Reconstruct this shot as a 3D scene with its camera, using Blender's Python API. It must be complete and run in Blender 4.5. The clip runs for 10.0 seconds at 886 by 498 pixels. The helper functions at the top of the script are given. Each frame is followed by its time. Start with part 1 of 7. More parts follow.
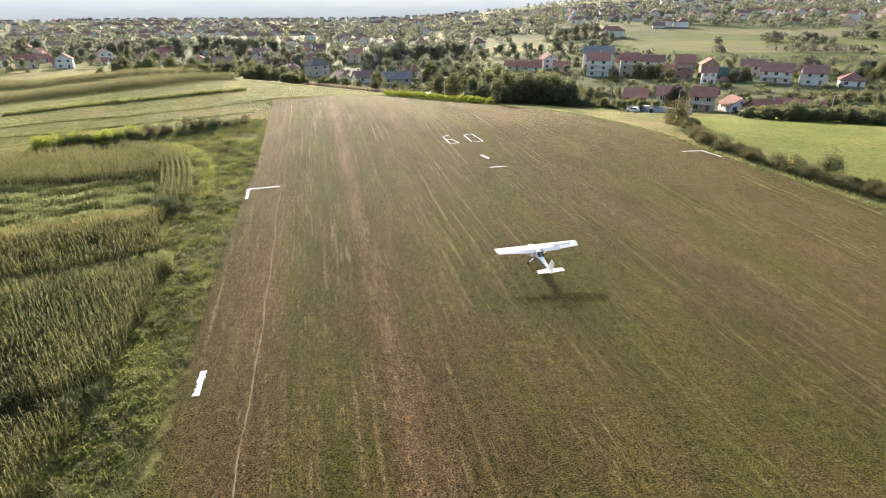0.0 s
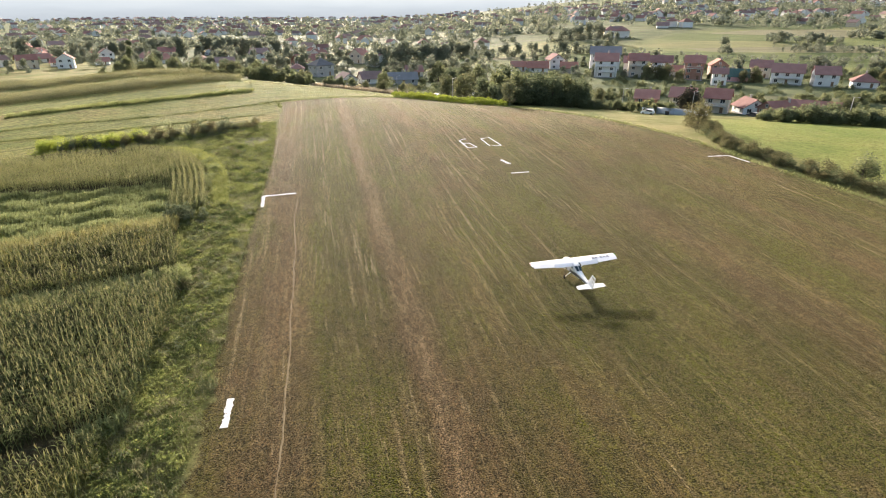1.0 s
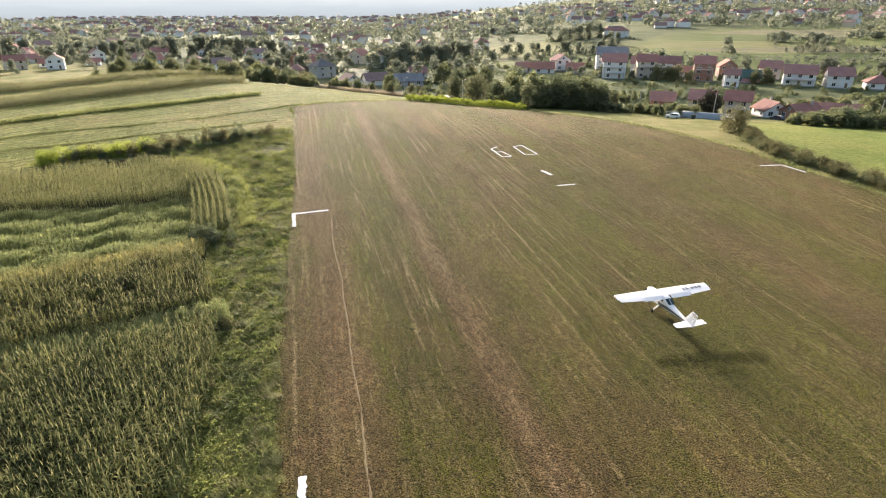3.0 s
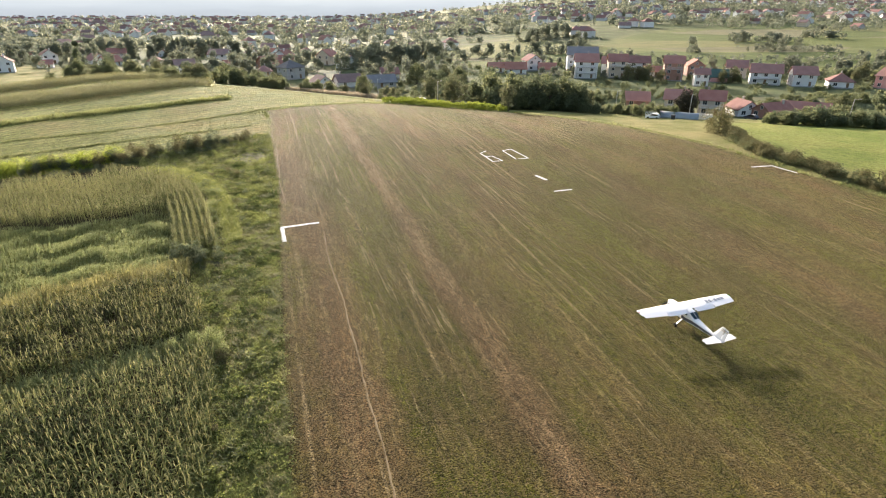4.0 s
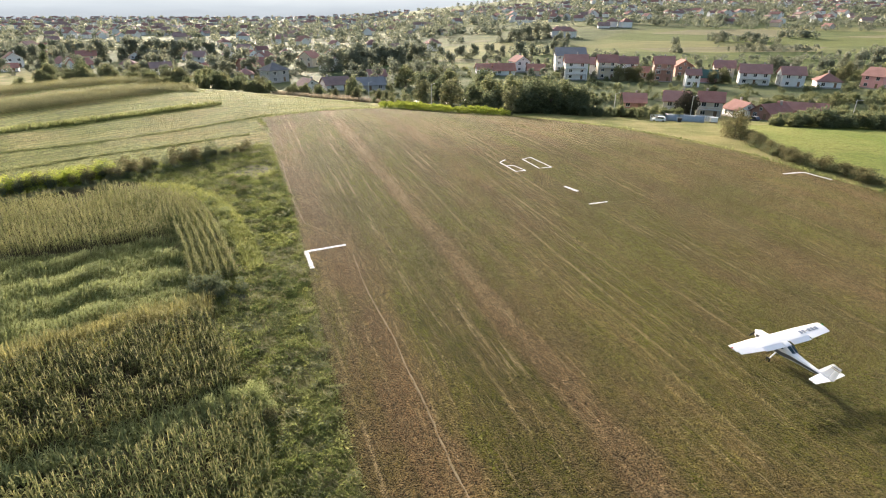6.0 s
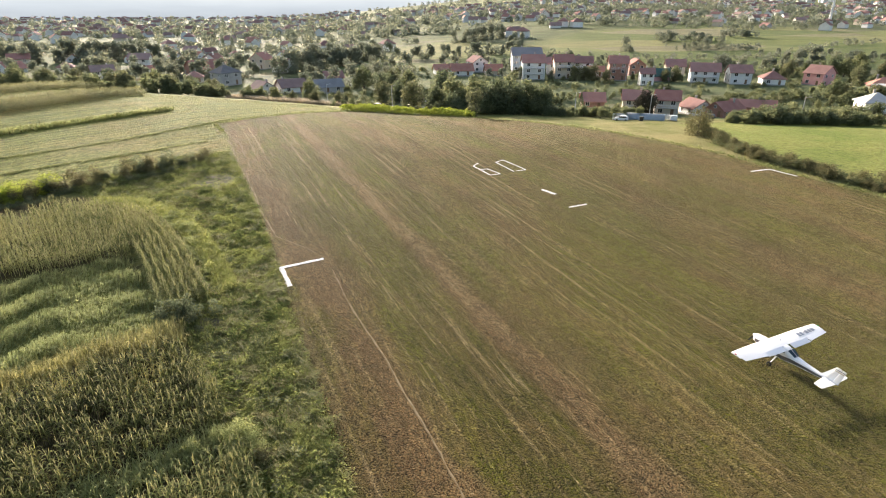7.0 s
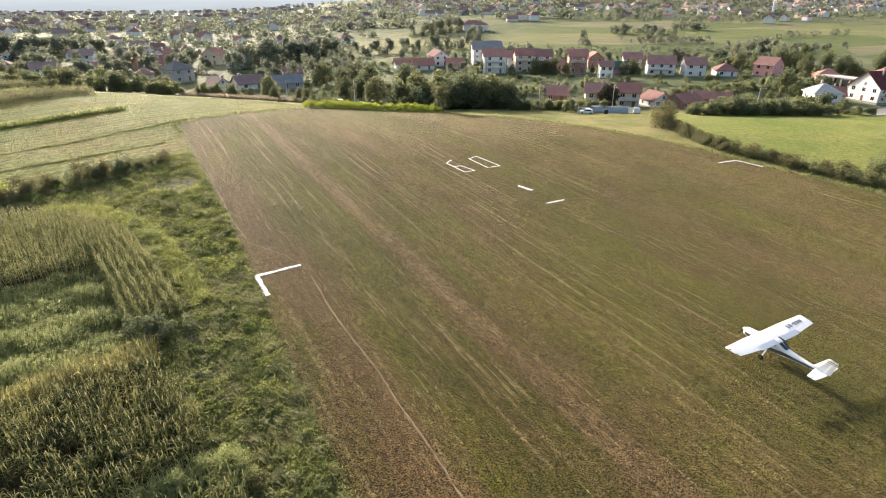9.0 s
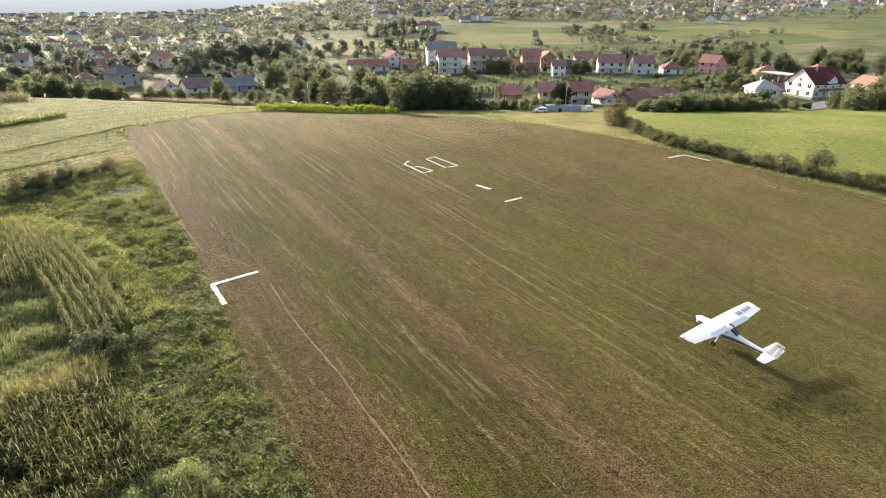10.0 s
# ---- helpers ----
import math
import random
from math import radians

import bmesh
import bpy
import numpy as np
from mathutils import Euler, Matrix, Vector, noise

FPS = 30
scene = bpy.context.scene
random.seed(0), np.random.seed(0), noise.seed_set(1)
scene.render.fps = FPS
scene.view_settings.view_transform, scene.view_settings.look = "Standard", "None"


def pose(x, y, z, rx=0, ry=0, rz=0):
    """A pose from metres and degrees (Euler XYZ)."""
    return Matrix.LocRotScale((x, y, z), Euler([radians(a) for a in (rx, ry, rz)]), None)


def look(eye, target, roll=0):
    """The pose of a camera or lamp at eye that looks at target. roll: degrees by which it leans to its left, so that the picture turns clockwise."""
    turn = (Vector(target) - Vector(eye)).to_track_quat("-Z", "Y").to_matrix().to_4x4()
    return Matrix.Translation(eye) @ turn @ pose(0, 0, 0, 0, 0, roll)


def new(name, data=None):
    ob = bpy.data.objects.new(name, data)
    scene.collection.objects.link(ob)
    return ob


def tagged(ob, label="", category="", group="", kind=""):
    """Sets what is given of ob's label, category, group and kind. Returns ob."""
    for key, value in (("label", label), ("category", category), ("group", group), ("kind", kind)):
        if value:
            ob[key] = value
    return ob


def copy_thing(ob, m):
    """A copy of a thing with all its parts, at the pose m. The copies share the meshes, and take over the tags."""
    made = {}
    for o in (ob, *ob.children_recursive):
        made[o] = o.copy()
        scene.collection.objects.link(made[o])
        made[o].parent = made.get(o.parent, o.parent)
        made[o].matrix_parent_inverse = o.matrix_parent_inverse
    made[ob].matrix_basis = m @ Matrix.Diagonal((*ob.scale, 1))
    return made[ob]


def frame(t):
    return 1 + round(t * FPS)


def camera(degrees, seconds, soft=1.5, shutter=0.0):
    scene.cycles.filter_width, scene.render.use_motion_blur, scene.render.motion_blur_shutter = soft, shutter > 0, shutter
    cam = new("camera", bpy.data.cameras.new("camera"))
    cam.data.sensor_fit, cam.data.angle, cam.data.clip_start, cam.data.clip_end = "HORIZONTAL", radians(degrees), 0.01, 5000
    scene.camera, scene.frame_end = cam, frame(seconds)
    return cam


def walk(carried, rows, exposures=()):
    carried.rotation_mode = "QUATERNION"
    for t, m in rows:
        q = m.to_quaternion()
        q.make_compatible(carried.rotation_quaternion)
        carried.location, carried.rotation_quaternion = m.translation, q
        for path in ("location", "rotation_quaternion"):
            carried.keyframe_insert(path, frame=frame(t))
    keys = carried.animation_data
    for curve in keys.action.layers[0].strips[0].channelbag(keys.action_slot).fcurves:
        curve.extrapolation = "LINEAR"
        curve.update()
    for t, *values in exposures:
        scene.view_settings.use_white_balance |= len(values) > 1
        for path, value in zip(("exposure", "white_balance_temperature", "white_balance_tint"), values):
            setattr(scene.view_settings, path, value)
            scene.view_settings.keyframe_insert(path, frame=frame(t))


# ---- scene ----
cam = camera(78.4, 10.0, soft=1.0)
# seconds, eye in metres, pitch, yaw and lean in degrees
PATH = [
    (0.0, -1.486, 0.246, 29.146, -23.45, 0.04, -0.11),
    (0.5, -3.109, 1.944, 29.215, -23.43, 0.02, -0.11),
    (1.0, -5.058, 3.716, 29.272, -23.48, -0.06, -0.04),
    (1.5, -6.972, 5.41, 29.344, -23.51, -0.86, -0.05),
    (2.0, -9.098, 7.298, 29.369, -23.55, -1.12, 0.0),
    (2.5, -11.059, 9.246, 29.348, -23.54, -1.15, 0.03),
    (2.7, -11.84, 10.05, 29.36, -23.54, -1.16, 0.04),
    (3.8, -16.16, 14.55, 29.44, -23.53, -3.28, 0.1),
    (4.0, -16.944, 15.311, 29.458, -23.55, -4.83, 0.11),
    (4.5, -18.889, 17.078, 29.532, -23.55, -7.02, 0.08),
    (5.0, -20.679, 18.84, 29.585, -23.56, -7.5, 0.07),
    (5.5, -22.466, 20.697, 29.598, -23.55, -7.54, 0.08),
    (5.7, -23.12, 21.4, 29.605, -23.53, -7.52, 0.08),
    (6.8, -25.95, 25.2, 29.67, -23.51, -9.96, 0.06),
    (7.0, -26.421, 25.777, 29.679, -23.51, -12.36, 0.05),
    (7.5, -27.464, 26.988, 29.684, -23.48, -12.96, 0.06),
    (8.0, -27.988, 27.693, 29.738, -23.46, -15.25, 0.01),
    (8.5, -28.159, 28.009, 29.712, -23.42, -16.63, -0.02),
    (9.0, -28.206, 28.177, 29.708, -24.09, -16.73, 0.03),
    (9.5, -28.056, 28.318, 29.619, -24.03, -18.64, -0.05),
    (10.0, -28.079, 28.181, 29.685, -24.02, -21.18, -0.13),
]


def heading(x, y, z, pitch, yaw, lean):
    p, a = radians(pitch), radians(yaw)
    way = (-math.sin(a) * math.cos(p), math.cos(a) * math.cos(p), math.sin(p))
    return look((x, y, z), (x + way[0], y + way[1], z + way[2]), lean)


walk(cam, [(row[0], heading(*row[1:])) for row in PATH])

# ---- world and sun ----
SUN_AZ, SUN_EL = -11.0, 15.8  # degrees left of the strip's far end, above the horizon
world = bpy.data.worlds.new("sky")
scene.world = world
world.use_nodes = True
wn, wl = world.node_tree.nodes, world.node_tree.links
sky = wn.new("ShaderNodeTexSky")
sky.sky_type = "NISHITA"
sky.sun_disc = False
sky.sun_elevation = radians(SUN_EL)
sky.sun_rotation = radians(SUN_AZ)
sky.air_density, sky.dust_density, sky.ozone_density = 0.9, 5.0, 0.6
wn["Background"].inputs["Strength"].default_value = 0.15
wl.new(sky.outputs["Color"], wn["Background"].inputs["Color"])
sun_way = Vector((math.sin(radians(SUN_AZ)) * math.cos(radians(SUN_EL)), math.cos(radians(SUN_AZ)) * math.cos(radians(SUN_EL)), math.sin(radians(SUN_EL))))
sun_data = bpy.data.lights.new("sun", "SUN")
sun_data.energy, sun_data.angle, sun_data.color = 4.7, radians(2.2), (1.0, 0.895, 0.825)
sun = new("sun", sun_data)
sun.matrix_world = look(sun_way * 300, (0, 0, 0))
scene.view_settings.exposure = 1.28

# ---- materials ----


def shader(name):
    m = bpy.data.materials.new(name)
    m.use_nodes = True
    t = m.node_tree
    return m, t.nodes, t.links, t.nodes["Principled BSDF"]


def add(nodes, kind, **kw):
    n = nodes.new(kind)
    for k, v in kw.items():
        if k in n.inputs:
            n.inputs[k].default_value = v
    return n


def ramp(nodes, stops):
    r = nodes.new("ShaderNodeValToRGB")
    e = r.color_ramp.elements
    while len(e) < len(stops):
        e.new(0.5)
    for el, (p, c) in zip(e, stops):
        el.position, el.color = p, (*c, 1)
    return r


def surface(name, dark, light, rough=0.8, metal=0.0, scale=1.0, grain=8.0, bump=0.3, jitter=0.0, spec=0.3):
    """A plain material with stains and grain at two scales; jitter varies it from piece to piece."""
    m, n, l, b = shader(name)
    co = n.new("ShaderNodeTexCoord")
    big = add(n, "ShaderNodeTexNoise", Scale=scale, Detail=5.0)
    fine = add(n, "ShaderNodeTexNoise", Scale=scale * grain, Detail=4.0)
    l.new(co.outputs["Object"], big.inputs["Vector"])
    l.new(co.outputs["Object"], fine.inputs["Vector"])
    mixv = n.new("ShaderNodeMath")
    mixv.operation = "MULTIPLY_ADD"
    mixv.inputs[1].default_value = 0.45
    l.new(fine.outputs["Fac"], mixv.inputs[0])
    half = n.new("ShaderNodeMath")
    half.operation = "MULTIPLY"
    half.inputs[1].default_value = 0.6
    l.new(big.outputs["Fac"], half.inputs[0])
    l.new(half.outputs[0], mixv.inputs[2])
    fac = mixv.outputs[0]
    if jitter:
        info = n.new("ShaderNodeObjectInfo")
        j = n.new("ShaderNodeMath")
        j.operation = "MULTIPLY_ADD"
        j.inputs[1].default_value = jitter
        l.new(info.outputs["Random"], j.inputs[0])
        l.new(fac, j.inputs[2])
        k = n.new("ShaderNodeMath")
        k.operation = "SUBTRACT"
        k.inputs[1].default_value = jitter / 2
        l.new(j.outputs[0], k.inputs[0])
        fac = k.outputs[0]
    r = ramp(n, [(0.3, dark), (0.75, light)])
    l.new(fac, r.inputs["Fac"])
    l.new(r.outputs["Color"], b.inputs["Base Color"])
    b.inputs["Roughness"].default_value = rough
    b.inputs["Metallic"].default_value = metal
    b.inputs["Specular IOR Level"].default_value = spec
    if bump:
        bu = add(n, "ShaderNodeBump", Strength=bump, Distance=0.02)
        l.new(fine.outputs["Fac"], bu.inputs["Height"])
        l.new(bu.outputs["Normal"], b.inputs["Normal"])
    return m


def foliage(name, dark, light, through_light=0.4, per_object=0.25, patch=0.0, dry=None, per_leaf=0.75):
    """Leaves: matt, letting some light through, varied leaf by leaf and plant by plant."""
    m, n, l, b = shader(name)
    geo = n.new("ShaderNodeNewGeometry")
    info = n.new("ShaderNodeObjectInfo")
    v = n.new("ShaderNodeMath")
    v.operation = "MULTIPLY_ADD"
    v.inputs[1].default_value = per_leaf
    l.new(geo.outputs["Random Per Island"], v.inputs[0])
    w = n.new("ShaderNodeMath")
    w.operation = "MULTIPLY"
    w.inputs[1].default_value = per_object
    l.new(info.outputs["Random"], w.inputs[0])
    l.new(w.outputs[0], v.inputs[2])
    fac = v.outputs[0]
    if patch:
        no = add(n, "ShaderNodeTexNoise", Scale=patch, Detail=3.0)
        l.new(geo.outputs["Position"], no.inputs["Vector"])
        a = n.new("ShaderNodeMath")
        a.operation = "MULTIPLY_ADD"
        a.inputs[1].default_value = 1.9
        a.inputs[2].default_value = -0.92
        l.new(no.outputs["Fac"], a.inputs[0])
        s = n.new("ShaderNodeMath")
        s.operation = "ADD"
        l.new(a.outputs[0], s.inputs[0])
        l.new(fac, s.inputs[1])
        fac = s.outputs[0]
    r = ramp(n, [(0.0, dark), (0.65, light), (1.0, dry)] if dry else [(0.0, dark), (1.0, light)])
    l.new(fac, r.inputs["Fac"])
    l.new(r.outputs["Color"], b.inputs["Base Color"])
    b.inputs["Roughness"].default_value = 0.75
    b.inputs["Specular IOR Level"].default_value = 0.12
    tr = n.new("ShaderNodeBsdfTranslucent")
    l.new(r.outputs["Color"], tr.inputs["Color"])
    mx = add(n, "ShaderNodeMixShader", Fac=through_light)
    l.new(b.outputs[0], mx.inputs[1])
    l.new(tr.outputs[0], mx.inputs[2])
    l.new(mx.outputs[0], n["Material Output"].inputs["Surface"])
    return m


WALL_WHITE = surface("white render", (0.62, 0.61, 0.58), (0.8, 0.79, 0.76), scale=0.5, grain=20, jitter=0.3)
WALL_CREAM = surface("cream render", (0.5, 0.42, 0.32), (0.68, 0.6, 0.48), scale=0.5, grain=20)
WALL_PINK = surface("pink render", (0.55, 0.28, 0.27), (0.68, 0.38, 0.36), scale=0.5, grain=20)
WALL_GREY = surface("grey cement render", (0.3, 0.29, 0.28), (0.46, 0.45, 0.43), scale=0.6, grain=20)
WALL_BRICK = surface("bare red block wall", (0.28, 0.15, 0.11), (0.42, 0.24, 0.18), scale=0.8, grain=14)
CONCRETE = surface("pale concrete", (0.38, 0.37, 0.35), (0.55, 0.54, 0.51), scale=0.7, grain=16)
PLINTH = surface("stone plinth", (0.25, 0.24, 0.22), (0.38, 0.36, 0.33), scale=0.7, grain=16)


def tiles(name, dark, light):
    """Roof tiles in courses: ridges across the slope, weathered in patches."""
    m = surface(name, dark, light, rough=0.95, spec=0.1, scale=0.35, grain=14, bump=0.0, jitter=0.35)
    n, l = m.node_tree.nodes, m.node_tree.links
    co = n.new("ShaderNodeTexCoord")
    wave = add(n, "ShaderNodeTexWave", Scale=1.4, Distortion=0.4)
    wave.bands_direction = "Z"
    l.new(co.outputs["Object"], wave.inputs["Vector"])
    bu = add(n, "ShaderNodeBump", Strength=0.6, Distance=0.05)
    l.new(wave.outputs["Fac"], bu.inputs["Height"])
    l.new(bu.outputs["Normal"], n["Principled BSDF"].inputs["Normal"])
    return m


ROOF_RED = tiles("red clay tiles", (0.29, 0.14, 0.115), (0.42, 0.23, 0.19))
ROOF_WINE = tiles("dark wine red tiles", (0.085, 0.028, 0.03), (0.15, 0.055, 0.055))
ROOF_BROWN = tiles("brown clay tiles", (0.22, 0.125, 0.11), (0.34, 0.2, 0.175))
ROOF_ORANGE = tiles("orange clay tiles", (0.31, 0.14, 0.105), (0.44, 0.235, 0.18))
# tile red greyed down, putting the haze over far roofs into the colour
ROOF_HAZED = tiles("brown tiles dulled for haze", (0.22, 0.15, 0.135), (0.34, 0.24, 0.215))
ROOF_GREY = tiles("grey roof sheets", (0.15, 0.15, 0.155), (0.25, 0.25, 0.255))
ROOF_PALE = tiles("pale grey roof sheets", (0.36, 0.36, 0.35), (0.5, 0.5, 0.49))
ROOF_GREEN = tiles("green roof sheets", (0.05, 0.1, 0.09), (0.1, 0.16, 0.14))
TIMBER = surface("weathered timber", (0.12, 0.07, 0.04), (0.26, 0.17, 0.1), scale=1.0, grain=12)
BARK = surface("bark", (0.05, 0.04, 0.03), (0.14, 0.11, 0.08), scale=2.0, grain=8, bump=0.6)
STEEL = surface("galvanised steel", (0.35, 0.36, 0.37), (0.5, 0.51, 0.52), rough=0.4, metal=0.8, scale=2.0)
RUBBER = surface("black rubber", (0.012, 0.012, 0.012), (0.03, 0.03, 0.03), rough=0.8, scale=4.0)
DARK_PLASTIC = surface("dark plastic", (0.02, 0.022, 0.024), (0.05, 0.05, 0.055), rough=0.5, scale=3.0)
CLOTH = surface("white cloth sheet", (0.66, 0.65, 0.62), (0.84, 0.83, 0.81), rough=0.9, scale=1.2, grain=10, bump=0.5)
FILM = surface("clouded greenhouse film", (0.2, 0.23, 0.25), (0.34, 0.38, 0.4), rough=0.35, scale=0.8, spec=0.5)


def pane_glass(name, tint, rough=0.05):
    m, n, l, b = shader(name)
    b.inputs["Base Color"].default_value = (*tint, 1)
    b.inputs["Roughness"].default_value = rough
    b.inputs["Specular IOR Level"].default_value = 0.8
    no = add(n, "ShaderNodeTexNoise", Scale=3.0)
    mr = add(n, "ShaderNodeMapRange")
    mr.inputs["To Min"].default_value, mr.inputs["To Max"].default_value = rough, rough + 0.08
    l.new(no.outputs["Fac"], mr.inputs["Value"])
    l.new(mr.outputs[0], b.inputs["Roughness"])
    return m


GLASS = pane_glass("dark window glass", (0.03, 0.035, 0.04))
PLANE_GLASS = pane_glass("tinted cockpit glass", (0.05, 0.09, 0.11))
# general and dark tree greens lightened towards grey, haze mixed into the colour
LEAF_TREE = foliage("tree leaves", (0.11, 0.128, 0.062), (0.26, 0.27, 0.135), 0.58)
LEAF_DARK = foliage("dark tree leaves", (0.09, 0.11, 0.062), (0.215, 0.235, 0.125), 0.58)
# far foliage lightened and greyed, so its colour carries the distance haze
LEAF_HAZED = foliage("far tree leaves paled for haze", (0.185, 0.2, 0.14), (0.29, 0.295, 0.2), 0.4, 0.1, 0.02, None, 0.3)
LEAF_PALE = foliage("pale willow leaves", (0.09, 0.1, 0.05), (0.24, 0.235, 0.12))
LEAF_BUSH = foliage("hedge leaves", (0.085, 0.082, 0.04), (0.25, 0.225, 0.105), 0.45)
LEAF_BRIGHT = foliage("bright vine leaves", (0.2, 0.25, 0.035), (0.46, 0.5, 0.1), 0.55)
LEAF_PLUM = foliage("dark garden leaves", (0.03, 0.028, 0.02), (0.075, 0.068, 0.045), 0.2)
LEAF_CORN = foliage("maize leaves", (0.042, 0.058, 0.022), (0.2, 0.22, 0.08), 0.5, 0.1, 0.18, (0.32, 0.3, 0.115))
LEAF_RIPE = foliage("yellowing maize leaves", (0.048, 0.06, 0.022), (0.195, 0.205, 0.068), 0.5, 0.1, 0.3, (0.33, 0.295, 0.095))
LEAF_MILD = foliage("grey green maize leaves", (0.105, 0.122, 0.042), (0.32, 0.325, 0.125), 0.5, 0.1, 0.15, (0.4, 0.37, 0.16))
LEAF_CROP = foliage("pale crop leaves", (0.18, 0.185, 0.09), (0.38, 0.365, 0.185), 0.5, 0.1, 0.1)
TASSEL = foliage("dry maize tassels", (0.17, 0.16, 0.07), (0.33, 0.31, 0.145), 0.4)
LEAF_WEED = foliage("weed leaves", (0.085, 0.115, 0.03), (0.37, 0.385, 0.125), 0.5, 0.1, 0.35)
LEAF_HAY = foliage("tall grass", (0.2, 0.23, 0.07), (0.46, 0.46, 0.19), 0.5, 0.1, 0.2)
LEAF_SWATH = foliage("mown hay", (0.2, 0.225, 0.075), (0.38, 0.37, 0.14), 0.4, 0.1, 0.12)
DRY = foliage("dry tall grass", (0.28, 0.23, 0.15), (0.5, 0.42, 0.3), 0.4)
CUT = foliage("cut straw", (0.075, 0.062, 0.018), (0.32, 0.235, 0.115), 0.35, 0.1, 0.08)
GOLDEN = foliage("golden ripe grass", (0.21, 0.2, 0.075), (0.43, 0.39, 0.15), 0.48, 0.1, 0.4)
STRAW = foliage("flattened dry grass", (0.13, 0.15, 0.06), (0.36, 0.33, 0.15), 0.45, 0.1, 0.4)
LIME = foliage("yellow green grass", (0.24, 0.265, 0.06), (0.5, 0.5, 0.15), 0.5, 0.1, 0.3)
PLUME = foliage("grey green plumed grass", (0.165, 0.195, 0.075), (0.38, 0.4, 0.17), 0.5, 0.1, 0.25)


# ---- building helpers ----
def part(name, bm, material, parent=None, label="", smooth=False):
    """Link a bmesh as one mesh object under a thing or a part."""
    me = bpy.data.meshes.new(name)
    bmesh.ops.recalc_face_normals(bm, faces=bm.faces)
    bm.to_mesh(me)
    bm.free()
    return shared(name, me, material, parent, label, smooth)


def shared(name, me, material, parent=None, label="", smooth=False):
    if material and not me.materials:
        me.materials.append(material)
    if smooth:
        for p in me.polygons:
            p.use_smooth = True
    ob = new(name, me)
    if parent is not None:
        ob.parent = parent
    if label:
        tagged(ob, label)
    return ob


def root(name, m, label, category, group="", kind=""):
    e = new(name)
    e.empty_display_size = 0.3
    e.matrix_basis = m
    return tagged(e, label, category, group, kind)


def box(bm, x0, x1, y0, y1, z0, z1, m=None):
    vs = [bm.verts.new(p) for p in ((x0, y0, z0), (x1, y0, z0), (x1, y1, z0), (x0, y1, z0), (x0, y0, z1), (x1, y0, z1), (x1, y1, z1), (x0, y1, z1))]
    for f in ((0, 3, 2, 1), (4, 5, 6, 7), (0, 1, 5, 4), (1, 2, 6, 5), (2, 3, 7, 6), (3, 0, 4, 7)):
        bm.faces.new([vs[i] for i in f])
    if m is not None:
        bmesh.ops.transform(bm, matrix=m, verts=vs)
    return vs


def loft(bm, rings, close=True):
    """Skin a row of equal rings; close caps both ends."""
    rows = [[bm.verts.new(p) for p in ring] for ring in rings]
    k = len(rows[0])
    for a, b in zip(rows, rows[1:]):
        for i in range(k):
            bm.faces.new((a[i], a[(i + 1) % k], b[(i + 1) % k], b[i]))
    if close:
        bm.faces.new(rows[0][::-1])
        bm.faces.new(rows[-1])
    return rows


def tube(bm, p0, p1, r0, r1, k=8):
    a, b = Vector(p0), Vector(p1)
    q = (b - a).to_track_quat("Z", "Y")
    ring = lambda c, r: [c + q @ Vector((r * math.cos(2 * math.pi * i / k), r * math.sin(2 * math.pi * i / k), 0)) for i in range(k)]
    loft(bm, [ring(a, r0), ring(b, r1)])


def quads_mesh(name, verts, quads):
    """A mesh from arrays of corner points and four-cornered faces."""
    me = bpy.data.meshes.new(name)
    me.vertices.add(len(verts))
    me.vertices.foreach_set("co", np.ascontiguousarray(verts, dtype=np.float32).ravel())
    me.loops.add(len(quads) * 4)
    me.loops.foreach_set("vertex_index", np.ascontiguousarray(quads, dtype=np.int32).ravel())
    me.polygons.add(len(quads))
    me.polygons.foreach_set("loop_start", np.arange(len(quads), dtype=np.int32) * 4)
    me.update(calc_edges=True)
    return me


# ---- the lie of the land ----
def ease(a, b, v):
    u = np.clip((v - a) / (b - a), 0, 1)
    return u * u * (3 - 2 * u)


def land(x, y):
    """Height of the ground: a tilted plateau that falls into a valley, rising again on the far side."""
    x, y = np.asarray(x, float), np.asarray(y, float)
    plateau = 0.0051 * x + 0.0461 * np.minimum(y, 260) - 9 * ease(95, 190, -x)
    far_side = ease(-0.15, 0.45, x / np.maximum(y, 60))
    valley = -0.8 + (0.008 + 0.05 * far_side) * np.clip(y - 300, 0, 1500)
    s = np.where(x < 0, 0.6, 0.35) * x + 0.87 * y
    valley = valley - 2.6 * np.exp(-(((s - 215) / 25) ** 2)) * np.clip(1 + x / 40, 0, 1)
    w = ease(105, 200, s)
    return plateau * (1 - w) + valley * w


def ground_at(x, y):
    return float(land(x, y))


AXIS = radians(13.0)  # the strip runs this far left of +y


def along(x, y):
    return -x * math.sin(AXIS) + y * math.cos(AXIS)


def across(x, y):
    return x * math.cos(AXIS) + y * math.sin(AXIS)


def inside(x, y, corners):
    """Which points lie in a polygon."""
    hit = np.zeros(np.shape(x), bool)
    for (x0, y0), (x1, y1) in zip(corners, corners[1:] + corners[:1]):
        cross = ((y0 > y) != (y1 > y)) & (x < (x1 - x0) * (y - y0) / ((y1 - y0) or 1e-9) + x0)
        hit ^= cross
    return hit


